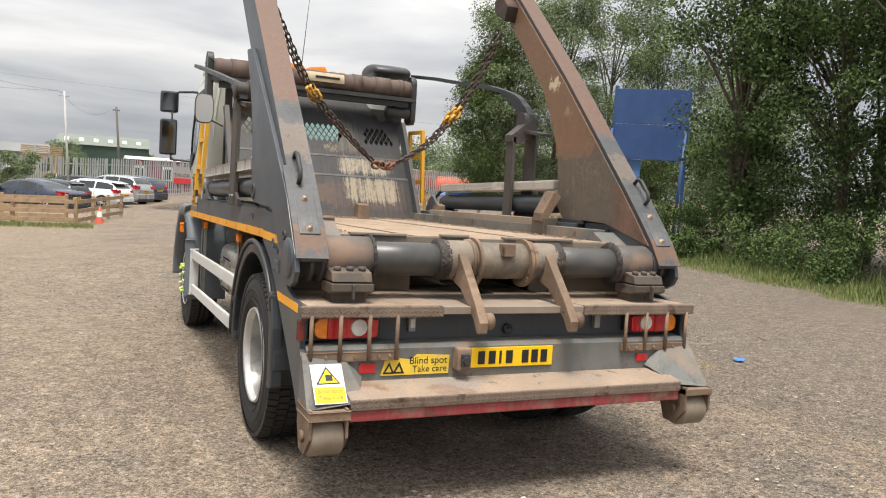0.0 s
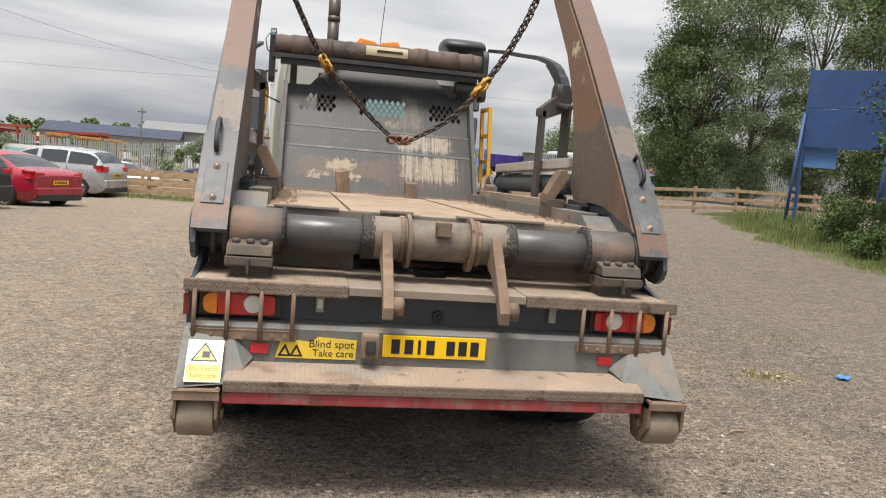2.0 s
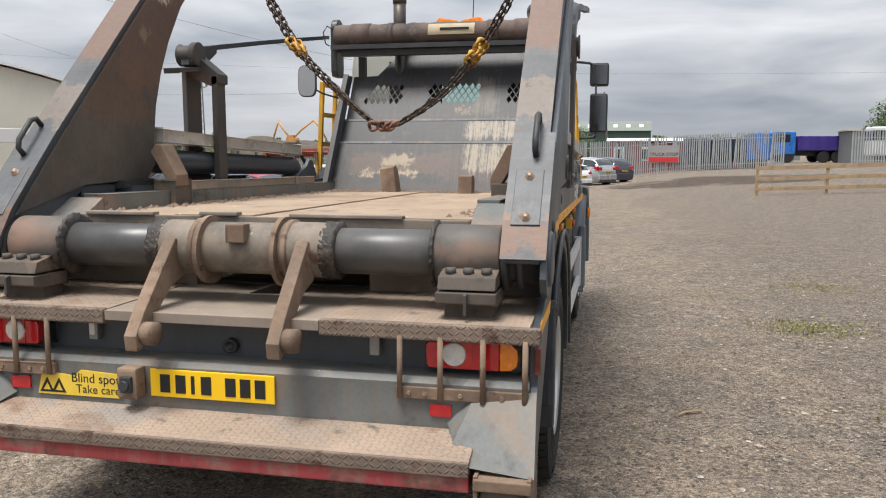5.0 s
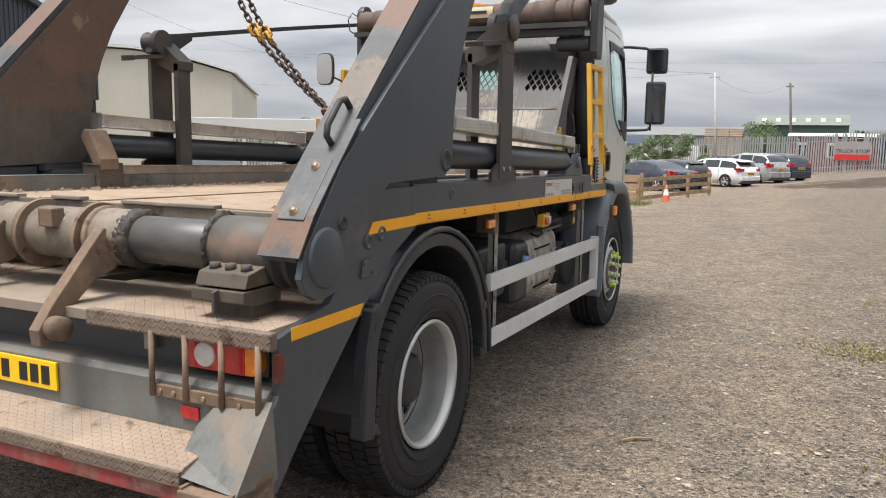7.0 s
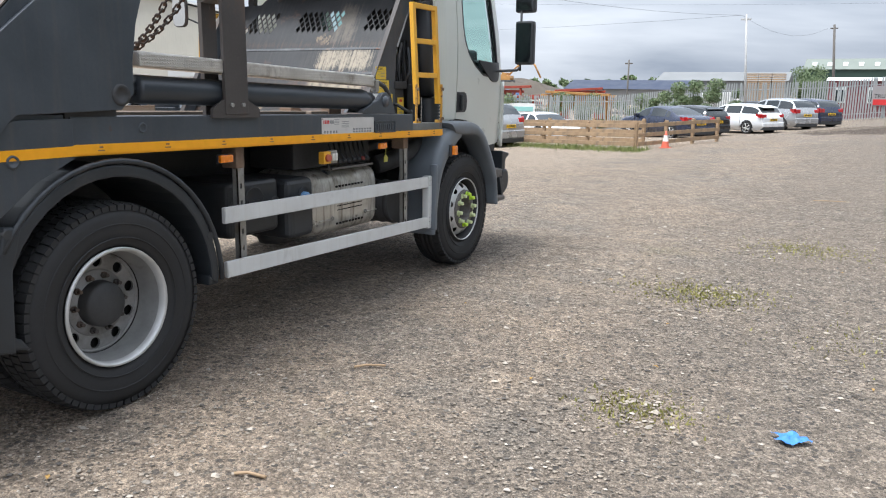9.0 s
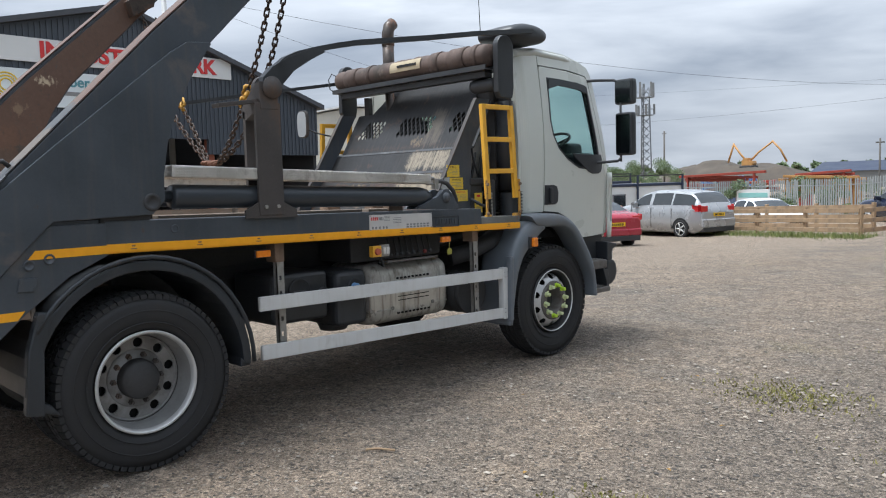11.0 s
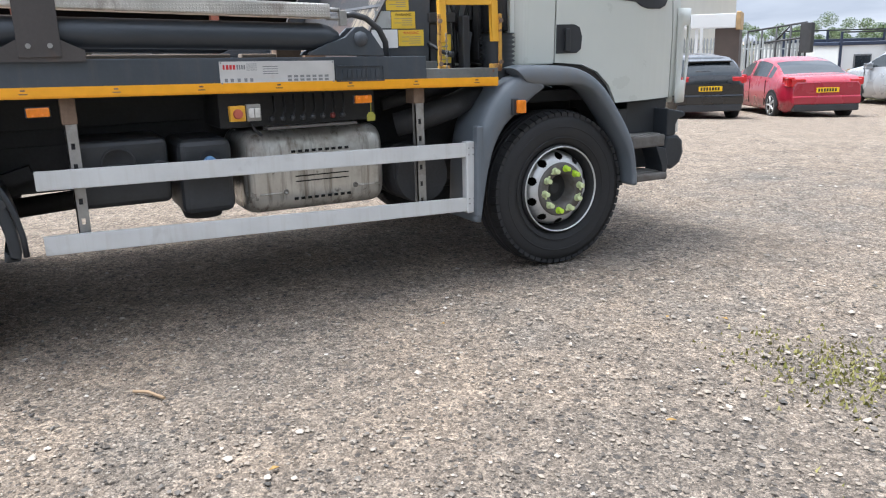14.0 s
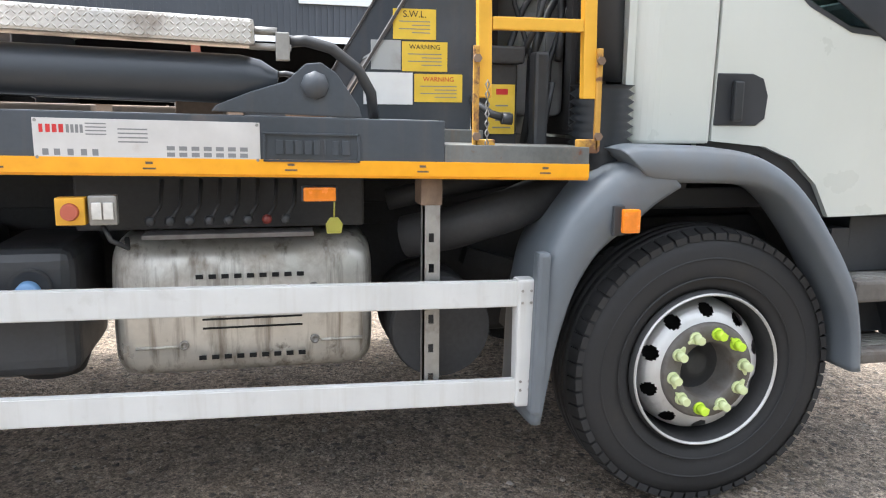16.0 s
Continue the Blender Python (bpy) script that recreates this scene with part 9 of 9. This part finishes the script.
for y, w in ((-6.4, 2.0), (-3.6, 1.6), (-1.6, 2.2), (1.2, 1.8)):
    for q in ((-4.0, -2.5, y, y + w, -0.6, 1.0), (-7.0, -5.0, y + 0.4, y + w + 0.5, -0.6, 1.7)):
        bm = B()
        block(bm, *q, 0.05)
        part("stored_pack", bm, WHITE_WALL, shed, "pale wrapped pack inside the bay")
bm = B()
block(bm, 0.03, 0.07, -2.42, 3.98, 4.80, 5.38, 0.01)
fascia = part("sign_fascia", bm, WHITE_WALL, shed, "long white fascia with red letters")
lettering("letters", "INDUSTRIAL PARK", 0.56, RED_INK, fascia, pose(0.075, 0.98, 5.09, 90, 0, 90), 0.02, wide=1.06, bold=0.018)
bm = B()
block(bm, 0.03, 0.07, -6.2, -2.48, 4.66, 5.38, 0.01)
os_ = part("sign_fascia", bm, WHITE_WALL, shed, "white fascia with red letters")
lettering("letters", "OS", 0.62, RED_INK, os_, pose(0.075, -3.30, 5.03, 90, 0, 90), 0.02, wide=1.06, bold=0.018)
bm = B()
block(bm, 0.03, 0.08, -3.15, 0.12, 3.74, 4.62, 0.01)
ts = part("timber_sign", bm, surf("pale_sign_board", (0.66, 0.71, 0.72), 0.5, vary=0.04, scale=1), shed, "pale board with teal letters")
lettering("letters", "Timber", 0.37, plain("teal_ink", (0.10, 0.26, 0.30), 0.5), ts, pose(0.085, -0.83, 4.38, 90, 0, 90), 0.01, bold=0.006)
bm = B()
block(bm, 0.08, 0.09, -1.40, -0.30, 4.04, 4.14, 0)
part("sign_bar", bm, GREY_INK, ts)
bm = B()
block(bm, 0.08, 0.09, -0.16, 0.08, 4.02, 4.24, 0)
part("sign_square", bm, ORANGE_P, ts, "small orange square")
for rr in (0.14, 0.21, 0.28):
    bm = B()
    lathe(bm, [(0.082, rr - 0.018), (0.09, rr - 0.018), (0.09, rr + 0.018), (0.082, rr + 0.018)], (0, -2.28, 4.22), 28)
    part("emblem_ring", bm, YEL_LABEL, ts)

# white hall with a low curved roof, white lorry bodies before it
hall = thing("white_hall", "cream industrial hall with low curved roof", "hall", (-31.65, 32.45, -0.4), 35)
bm = B()
plate(bm, [(-5.2, 0), (5.2, 0), (5.2, 4.9)] + [(5.2 - 10.4 * k / 12, 4.9 + 0.95 * math.sin(math.pi * k / 12)) for k in range(1, 12)] + [(-5.2, 4.9)], -10, 10, "xz")
part("hall_wall", bm, CREAM, hall)
bm = B()
plate(bm, [(5.4 - 10.8 * k / 12, 4.92 + 1.0 * math.sin(math.pi * k / 12)) for k in range(13)] + [(5.4 - 10.8 * k / 12, 5.0 + 1.02 * math.sin(math.pi * k / 12)) for k in range(12, -1, -1)], -10.2, 10.2, "xz")
part("hall_roof", bm, WHITE_WALL, hall)
rk = thing("storage_rack", "white open steel storage rack with a rusty end", "rack", (-17.4, 22.5, -0.4), 40)
for x in (-2.6, -1.2, 0.2, 1.6):
    for y in (-1.0, 1.0):
        bm = B()
        block(bm, x - 0.05, x + 0.05, y - 0.05, y + 0.05, 0.0, 2.3, 0.01)
        part("post", bm, WHITE_WALL, rk)
for y in (-1.05, 1.05):
    bm = B()
    block(bm, -2.7, 2.85, y - 0.05, y + 0.05, 2.28, 2.74, 0.02)
    part("top_beam", bm, WHITE_WALL, rk)
bm = B()
block(bm, 2.86, 3.02, -1.1, 1.1, 2.20, 2.80, 0.04)
part("end_cap", bm, surf("rusty_cream_steel", (0.40, 0.27, 0.13), 0.7, vary=0.3, scale=3), rk, "rusty end cap")
bm = B()
block(bm, 2.2, 3.0, -1.02, 1.02, 0.0, 2.26, 0.03)
part("end_panel", bm, surf("dark_brown_steel", (0.07, 0.052, 0.042), 0.7, vary=0.3, scale=2), rk, "dark brown end panel")

# dark tubular frame standing behind the palisade
tf = thing("tubular_frame", "dark steel tubular frame behind the palisade", "frame", (-19.8, 30.0, -0.3), 0)
for z0, z1 in ((2.10, 2.38), (1.55, 1.80)):
    bm = B()
    rod(bm, (0, 0, z0), (2.95, 0, z1), 0.04, 8)
    part("rail", bm, CHASSIS, tf)
for x in (0.0, 0.75, 1.5, 2.2, 2.95):
    bm = B()
    rod(bm, (x, 0, 0), (x, 0, 2.10 + 0.095 * x), 0.04, 8)
    part("post", bm, CHASSIS, tf)
bm = B()
rod(bm, (1.5, 0, 1.7), (2.2, 0, 2.3), 0.035, 8)
part("brace", bm, CHASSIS, tf)
bm = B()
block(bm, 2.72, 3.25, -0.1, 0.1, 1.2, 2.36, 0.02)
part("end_plate", bm, CHASSIS, tf)

# telecom mast
mast = thing("telecom_mast", "lattice telecom mast with antenna panels", "mast", (-57.5, 103, 0), 20)
STEEL_MAST = surf("mast_steel", (0.16, 0.17, 0.18), 0.6, 0.3, vary=0.15, scale=1)
bm = B()
for a in range(3):
    an = 2 * math.pi * a / 3
    rod(bm, (0.95 * math.cos(an), 0.95 * math.sin(an), 0), (0.62 * math.cos(an), 0.62 * math.sin(an), 14.5), 0.09, 6)
for k in range(13):
    z = 0.4 + k * 1.1
    f0, f1 = 0.95 - 0.33 * z / 14.5, 0.95 - 0.33 * (z + 1.1) / 14.5
    for a in range(3):
        a0, a1 = 2 * math.pi * a / 3, 2 * math.pi * (a + 1) / 3
        rod(bm, (f0 * math.cos(a0), f0 * math.sin(a0), z), (f1 * math.cos(a1), f1 * math.sin(a1), z + 1.1), 0.04, 5)
        rod(bm, (f0 * math.cos(a1), f0 * math.sin(a1), z), (f1 * math.cos(a0), f1 * math.sin(a0), z + 1.1), 0.04, 5)
part("lattice", bm, STEEL_MAST, mast)
for z in (10.6, 13.2):
    bm = B()
    lathe(bm, [(z, 1.3), (z + 0.06, 1.3), (z + 0.06, 0.5), (z, 0.5)], (0, 0, 0), 14, "z", closed=True)
    lathe(bm, [(z + 0.9, 1.3), (z + 0.95, 1.32), (z + 0.9, 1.34)], (0, 0, 0), 14, "z")
    part("platform", bm, STEEL_MAST, mast)
for k in range(10):
    a = 2 * math.pi * k / 10
    bm = B()
    block(bm, 1.35 * math.cos(a) - 0.14, 1.35 * math.cos(a) + 0.14, 1.35 * math.sin(a) - 0.14, 1.35 * math.sin(a) + 0.14, 13.3 if k % 2 else 10.7, 15.4 if k % 2 else 12.2, 0.03)
    part("antenna_panel", bm, ROOF_GREY, mast)

# poles and wires
POLE = surf("grey_timber_pole", (0.11, 0.10, 0.09), 0.85, vary=0.2, scale=2)
POLE_PALE = surf("pale_steel_pole", (0.40, 0.40, 0.39), 0.6, vary=0.1, scale=2)


def pole(x, y, top, r, lean_x, mat, label):
    z = ground_z(x, y)
    bm = B()
    rod(bm, (0, 0, -0.3), (lean_x, 0, top - z), r, 10, r * 0.7)
    p = thing("telegraph_pole", label, "pole", (x, y, z), group="poles")
    part("shaft", bm, mat, p)
    bm = B()
    block(bm, lean_x - 0.3, lean_x + 0.3, -0.04, 0.04, top - z - 0.35, top - z - 0.25, 0.01)
    part("cross_arm", bm, mat, p)
    return p


pole(-2.75, 51.2, 6.15, 0.085, -0.45, POLE_PALE, "pale leaning pole with wires")
pole(1.2, 72.5, 6.95, 0.13, -0.6, POLE, "dark leaning telegraph pole")
pole(-21, 12.0, 8.6, 0.12, 0.0, POLE_PALE, "pale slender pole beside the shed")
pole(-13.3, 62.0, 3.9, 0.09, 0.0, POLE, "dark telegraph pole beyond the palisade")
pole(-48, 92.0, 7.4, 0.14, 0.0, POLE, "dark telegraph pole near the mast")


def wire(a, b, sag, name="overhead_wire"):
    a, b = Vector(a), Vector(b)
    bm = B()
    sweep(bm, [a.lerp(b, k / 16) - Vector((0, 0, sag * 4 * (k / 16) * (1 - k / 16))) for k in range(17)], 0.0065, 5)
    single(name, bm, CHASSIS, "thin sagging overhead wire", "wire", group="overhead wires")


wire((-3.45, 51.2, 6.1), (0.2, 72.5, 6.7), 0.9)
wire((-3.45, 51.2, 6.1), (-75, 66, 9), 1.2)
wire((-80, 70, 13.0), (60, 88, 10.0), 2.0)
wire((-21, 12, 8.5), (-3.45, 51.2, 6.1), 1.2)
wire((-21, 12, 8.5), (-40, 60, 9), 1.2)

# distant sheds, cabins and plant
def shed_far(name, label, x, y, w, d, h, rise, wall, roof, yaw=0.0, z=-0.4):
    t = thing(name, label, "shed", (x, y, z), yaw)
    bm = B()
    block(bm, -w / 2, w / 2, -d / 2, d / 2, 0, h, 0.02)
    part("shed_wall", bm, wall, t)
    bm = B()
    plate(bm, [(-d / 2 - 0.2, h), (d / 2 + 0.2, h), (0, h + rise)], -w / 2 - 0.2, w / 2 + 0.2, "yz")
    part("shed_roof", bm, roof, t)
    return t


g = shed_far("green_shed", "dark green shed with pale roof lights", 1.0, 126, 12.2, 9, 4.95, 1.6, GREEN_CLAD, surf("sage_roof", (0.16, 0.18, 0.155), 0.7, vary=0.1, scale=0.4))
for k in range(6):
    bm = B()
    plate(bm, [(-3.3, 5.47), (-1.9, 5.965), (-1.9, 6.0), (-3.3, 5.505)], -5.3 + k * 1.95, -4.7 + k * 1.95, "yz")
    part("roof_light", bm, WHITE_WALL, g)
shed_far("blue_roofed_shed", "long shed with a dark blue roof", -24.5, 105, 16, 10, 2.0, 1.2, ROOF_GREY, BLUE_ROOF, 4)
shed_far("grey_shed", "low grey warehouse with flat roof", -14, 112, 16, 10, 3.2, 1.2, ROOF_GREY, ROOF_GREY, 2)
cabin = shed_far("site_cabin", "maroon clad cabin with white roof edge", 7.2, 64, 12, 4, 2.75, 0.25, MAROON, WHITE_WALL, 0)
for k in range(5):
    bm = B()
    block(bm, -5.6 + k * 2.1, -4.85 + k * 2.1, -2.05, -1.98, 1.2, 2.3, 0.02)
    wf = part("window", bm, WHITE_WALL, cabin)
    bm = B()
    block(bm, -5.52 + k * 2.1, -4.93 + k * 2.1, -2.07, -2.04, 1.3, 2.1, 0.0)
    part("pane", bm, CAR_GLASS, wf)
banner = thing("fence_banner", "dark banner with red band on the palisade fence", "banner", (5.14, 57.47, -0.1))
bm = B()
block(bm, -1.12, 1.12, -0.07, -0.04, 0.82, 2.08, 0.004)
part("banner_sheet", bm, surf("grey_banner", (0.30, 0.28, 0.28), 0.6, vary=0.1, scale=1.5), banner)
bm = B()
block(bm, -1.05, 1.05, -0.085, -0.068, 0.86, 1.22, 0.0)
part("banner_band", bm, RED_INK, banner)
lettering("letters", "TRUCK STOP", 0.34, INK, banner, pose(0, -0.075, 1.42, 90, 0, 0), 0.004)
bn2 = thing("fence_notice", "pale notice board on the palisade fence", "notice", (-20.2, 56.6, ground_z(-20.2, 56.6) - 0.1))
bm = B()
block(bm, -1.25, 1.25, -0.1, -0.05, 1.0, 2.1, 0.01)
part("notice_sheet", bm, WHITE_WALL, bn2)
bm = B()
block(bm, -1.1, 1.1, -0.115, -0.098, 1.5, 1.85, 0)
part("notice_bar", bm, plain("pale_teal", (0.25, 0.50, 0.48), 0.5), bn2)

def site_office(x, y, yaw, L, top):
    """A flat-roofed steel site office; x, y is one end of its windowed front."""
    z = ground_z(x, y)
    t = thing("site_office", "white steel site office with blue roof edge", "cabin", (x, y, z), yaw, "site offices")
    H = top - z
    bm = B()
    block(bm, 0.0, L, 0.0, 2.4, 0.05, H - 0.1, 0.02)
    part("cabin_body", bm, WHITE_WALL, t)
    bm = B()
    block(bm, -0.06, L + 0.06, -0.06, 2.46, H - 0.14, H, 0.02)
    part("roof_edge", bm, BLUE_ROOF, t, "dark blue roof edge")
    for k in range(2):
        bm = B()
        block(bm, 0.7 + k * 2.2, 1.5 + k * 2.2, -0.03, 0.01, H - 1.2, H - 0.5, 0.01)
        wf_ = part("window", bm, ROOF_GREY, t)
        bm = B()
        block(bm, 0.76 + k * 2.2, 1.44 + k * 2.2, -0.04, -0.028, H - 1.14, H - 0.56, 0)
        part("pane", bm, CAR_GLASS, wf_)
    for q in (0.0, L * 0.42, L * 0.98):
        bm = B()
        block(bm, q, q + 0.08, -0.12, -0.05, 0.0, H + 0.42, 0)
        part("frame_post", bm, BLUE_ROOF, t)
    bm = B()
    block(bm, 0.0, L, -0.11, -0.06, H + 0.36, H + 0.42, 0)
    part("frame_rail", bm, CHASSIS, t)


site_office(-16.6, 31.7, 70.5, 5.1, 1.27)
site_office(-20.5, 33.0, 70.5, 5.1, 1.40)

for nm, lb, x, y, w, h, mm in (("red_plant", "red agricultural machinery in the next yard", -24, 60.5, 8, 3.3, BRICKISH), ("red_plant", "red steel frames stacked in the next yard", -19, 68, 5, 3.2, BRICKISH), ("yellow_plant", "yellow plant in the next yard", -17.5, 63, 7, 2.9, ORANGE_P), ("blue_cover", "blue sheeted stack in the next yard", -26.5, 66, 4, 2.9, BLUE_CAR), ("white_sacks", "pale heap of sacks", -12, 92, 6, 2.8, WHITE_WALL)):
    t = thing(nm, lb, "plant", (x, y, ground_z(x, y)))
    r_ = random.Random(int(w * 10 + y))
    for k in range(7):
        bm = B()
        if nm in ("red_plant", "yellow_plant"):            # long steel frames stacked at slight angles
            ln = w * r_.uniform(0.3, 0.5)
            xc, zc = r_.uniform(-w / 2 + ln, w / 2 - ln), h - 0.12 - 0.2 * k
            block(bm, xc - ln, xc + ln, -0.9 + 0.25 * k, -0.6 + 0.25 * k, zc - 0.10, zc + 0.10, 0.02, rot=Matrix.Rotation(radians(r_.uniform(-4, 4)), 3, "Y"))
            for q in (-0.8, 0.75):
                block(bm, xc + q * ln - 0.08, xc + q * ln + 0.08, -0.85 + 0.25 * k, -0.65 + 0.25 * k, -0.1, zc, 0.01)
        else:
            xx = -w / 2 + w * k / 7
            block(bm, xx, xx + w / 6.5, -0.8 - r_.random(), 0.8, -0.1, h * r_.uniform(0.8, 1.05), 0.08)
        part("unit", bm, mm, t)
ps = thing("pallet_stack", "stacks of weathered timber pallets", "pallets", (-5.6, 84, 0.6))
for i in range(3):
    for k in range(16):
        bm = B()
        block(bm, -1.85 + i * 1.25, -0.7 + i * 1.25, -0.6, 0.6, k * 0.17, k * 0.17 + 0.10, 0)
        part("pallet", bm, WOOD, ps)

# excavator with a bent boom on a spoil heap
heap_bm = B()
bmesh.ops.create_grid(heap_bm, x_segments=40, y_segments=16, size=1)
for v in heap_bm.verts:
    x, y = v.co.x, v.co.y
    e = max(0.0, 1 - x * x) * max(0.0, 1 - y * y)
    v.co = Vector((x * 17, y * 7, -0.3 + 5.4 * e ** 0.8 * (0.75 + 0.35 * noise.noise(Vector((x * 4, y * 3, 1))))))
for f in heap_bm.faces:
    f.smooth = True
single("spoil_heap", heap_bm, surf("dark_soil", (0.085, 0.07, 0.055), 0.95, vary=0.3, scale=0.4), "long dark spoil heap beyond the yards", "heap", (-62, 140, 0))
ex = thing("excavator", "orange excavator with two bent booms on the spoil heap", "excavator", (-57.3, 137, 2.3))
bm = B()
plate(bm, [(-0.9, 0.75), (1.0, 0.75), (1.15, 1.1), (1.0, 1.55), (0.25, 1.6), (0.2, 2.1), (-0.6, 2.1), (-0.9, 1.5)], -0.9, 0.9, "xz", bev=0.08)
part("excavator_body", bm, ORANGE_P, ex)
bm = B()
block(bm, -1.3, 1.3, -1.0, 1.0, 0.0, 0.75, 0.2)
part("tracks", bm, CHASSIS, ex)
for nm_, pts_ in (("boom", [(-0.3, 0, 1.5), (-1.4, 0, 2.7), (-2.8, 0, 4.7)]), ("dipper", [(-2.7, 0, 4.8), (-3.2, 0, 3.2), (-3.8, 0, 1.4)]), ("boom", [(0.3, 0, 1.5), (1.8, 0, 3.0), (4.3, 0, 4.8)]), ("dipper", [(4.2, 0, 4.9), (5.6, 0, 3.4), (6.8, 0, 1.2)])):
    bm = B()
    sweep(bm, pts_, 0.17, 6)
    part(nm_, bm, ORANGE_P, ex)

# plant and lorries beyond the right-hand fence
def tipper(x, y, yaw, body, cabm, label):
    t = thing("tipper_lorry", label, "lorry", (x, y, ground_z(x, y)), yaw, "lorries in the works yard")
    bm = B()
    block(bm, -2.6, 1.6, -1.2, 1.2, 1.05, 2.3, 0.08)
    for k in range(6):
        block(bm, -2.4 + k * 0.75, -2.3 + k * 0.75, -1.26, 1.26, 1.05, 2.3, 0.01)
    part("tipper_body", bm, body, t)
    bm = B()
    block(bm, 1.8, 3.5, -1.2, 1.2, 0.7, 2.7, 0.15)
    part("lorry_cab", bm, cabm, t)
    bm = B()
    block(bm, 2.3, 3.52, -1.15, 1.22, 1.75, 2.45, 0.05)
    part("cab_glass", bm, CAR_GLASS, t)
    bm = B()
    block(bm, -2.6, 3.3, -0.5, 0.5, 0.6, 1.05, 0.02)
    part("lorry_chassis", bm, CHASSIS, t)
    for xx in (-1.8, -0.6, 2.4):
        for yy in (-1.0, 1.0):
            bm = B()
            rod(bm, (xx, yy - 0.15, 0.5), (xx, yy + 0.15, 0.5), 0.5, 18)
            part("wheel", bm, RUBBER, t)


PURPLE = surf("purple_tipper_paint", (0.05, 0.03, 0.20), 0.5, vary=0.15, scale=1)
tipper(18.5, 72, 190, PURPLE, BLUE_CAR, "purple and blue tipper lorry in the works yard")
tipper(22.6, 58.0, 178, BRICKISH, WHITE_WALL, "red tipper lorry with white cab behind the fence")
tipper(9.4, 60.0, 0, BLUE_ROOF, BLUE_CAR, "blue tipper lorry before the maroon cabin")
og = thing("road_tanker", "orange tank trailer behind the palisade", "tanker", (26.6, 57.0, ground_z(26.6, 57)), 0)
bm = B()
lathe(bm, [(-1.7, 0.0), (-1.7, 0.5), (-1.45, 0.72), (1.45, 0.72), (1.7, 0.5), (1.7, 0.0)], (0, 0, 1.35), 24, "x")
part("tank", bm, surf("orange_tank", (0.70, 0.10, 0.02), 0.5, vary=0.12, scale=1), og)
bm = B()
block(bm, -1.6, 1.6, -0.5, 0.5, 0.4, 0.8, 0.02)
for x in (-1.1, 1.1):
    rod(bm, (x, -0.9, 0.45), (x, 0.9, 0.45), 0.45, 14)
part("trailer_frame", bm, CHASSIS, og)
shed_far("flat_shed", "long low shed behind the lorries", 25, 69, 9, 5, 2.9, 0.1, ROOF_GREY, surf("yellowish_roof", (0.42, 0.34, 0.20), 0.7, vary=0.1, scale=0.5), 0, 0.3)
shed_far("grey_store", "low grey open store across the road", 15, 90, 12, 5, 2.8, 0.1, ROOF_GREY, ROOF_GREY, 0, 0.2)

# distant tree lines
def treeline(name, x0, x1, y, h, seed, mat, n=60, rot=0.0, leaf=0.15, per=520, base=0.0):
    r = random.Random(seed)
    cl = []
    for k in range(n):
        x = x0 + (x1 - x0) * k / n
        top = h * r.uniform(0.6, 1.05)
        for j in range(3):
            cl.append((x + r.uniform(-1.5, 1.5), y + rot * (x - x0) + r.uniform(-3, 3), base + top * (0.25 + 0.33 * j), top * 0.30))
    me = cloud_mesh(name, cl, per, leaf, seed, mat)
    tagged(new(name, me), "distant line of green trees", "trees", kind="stuff")


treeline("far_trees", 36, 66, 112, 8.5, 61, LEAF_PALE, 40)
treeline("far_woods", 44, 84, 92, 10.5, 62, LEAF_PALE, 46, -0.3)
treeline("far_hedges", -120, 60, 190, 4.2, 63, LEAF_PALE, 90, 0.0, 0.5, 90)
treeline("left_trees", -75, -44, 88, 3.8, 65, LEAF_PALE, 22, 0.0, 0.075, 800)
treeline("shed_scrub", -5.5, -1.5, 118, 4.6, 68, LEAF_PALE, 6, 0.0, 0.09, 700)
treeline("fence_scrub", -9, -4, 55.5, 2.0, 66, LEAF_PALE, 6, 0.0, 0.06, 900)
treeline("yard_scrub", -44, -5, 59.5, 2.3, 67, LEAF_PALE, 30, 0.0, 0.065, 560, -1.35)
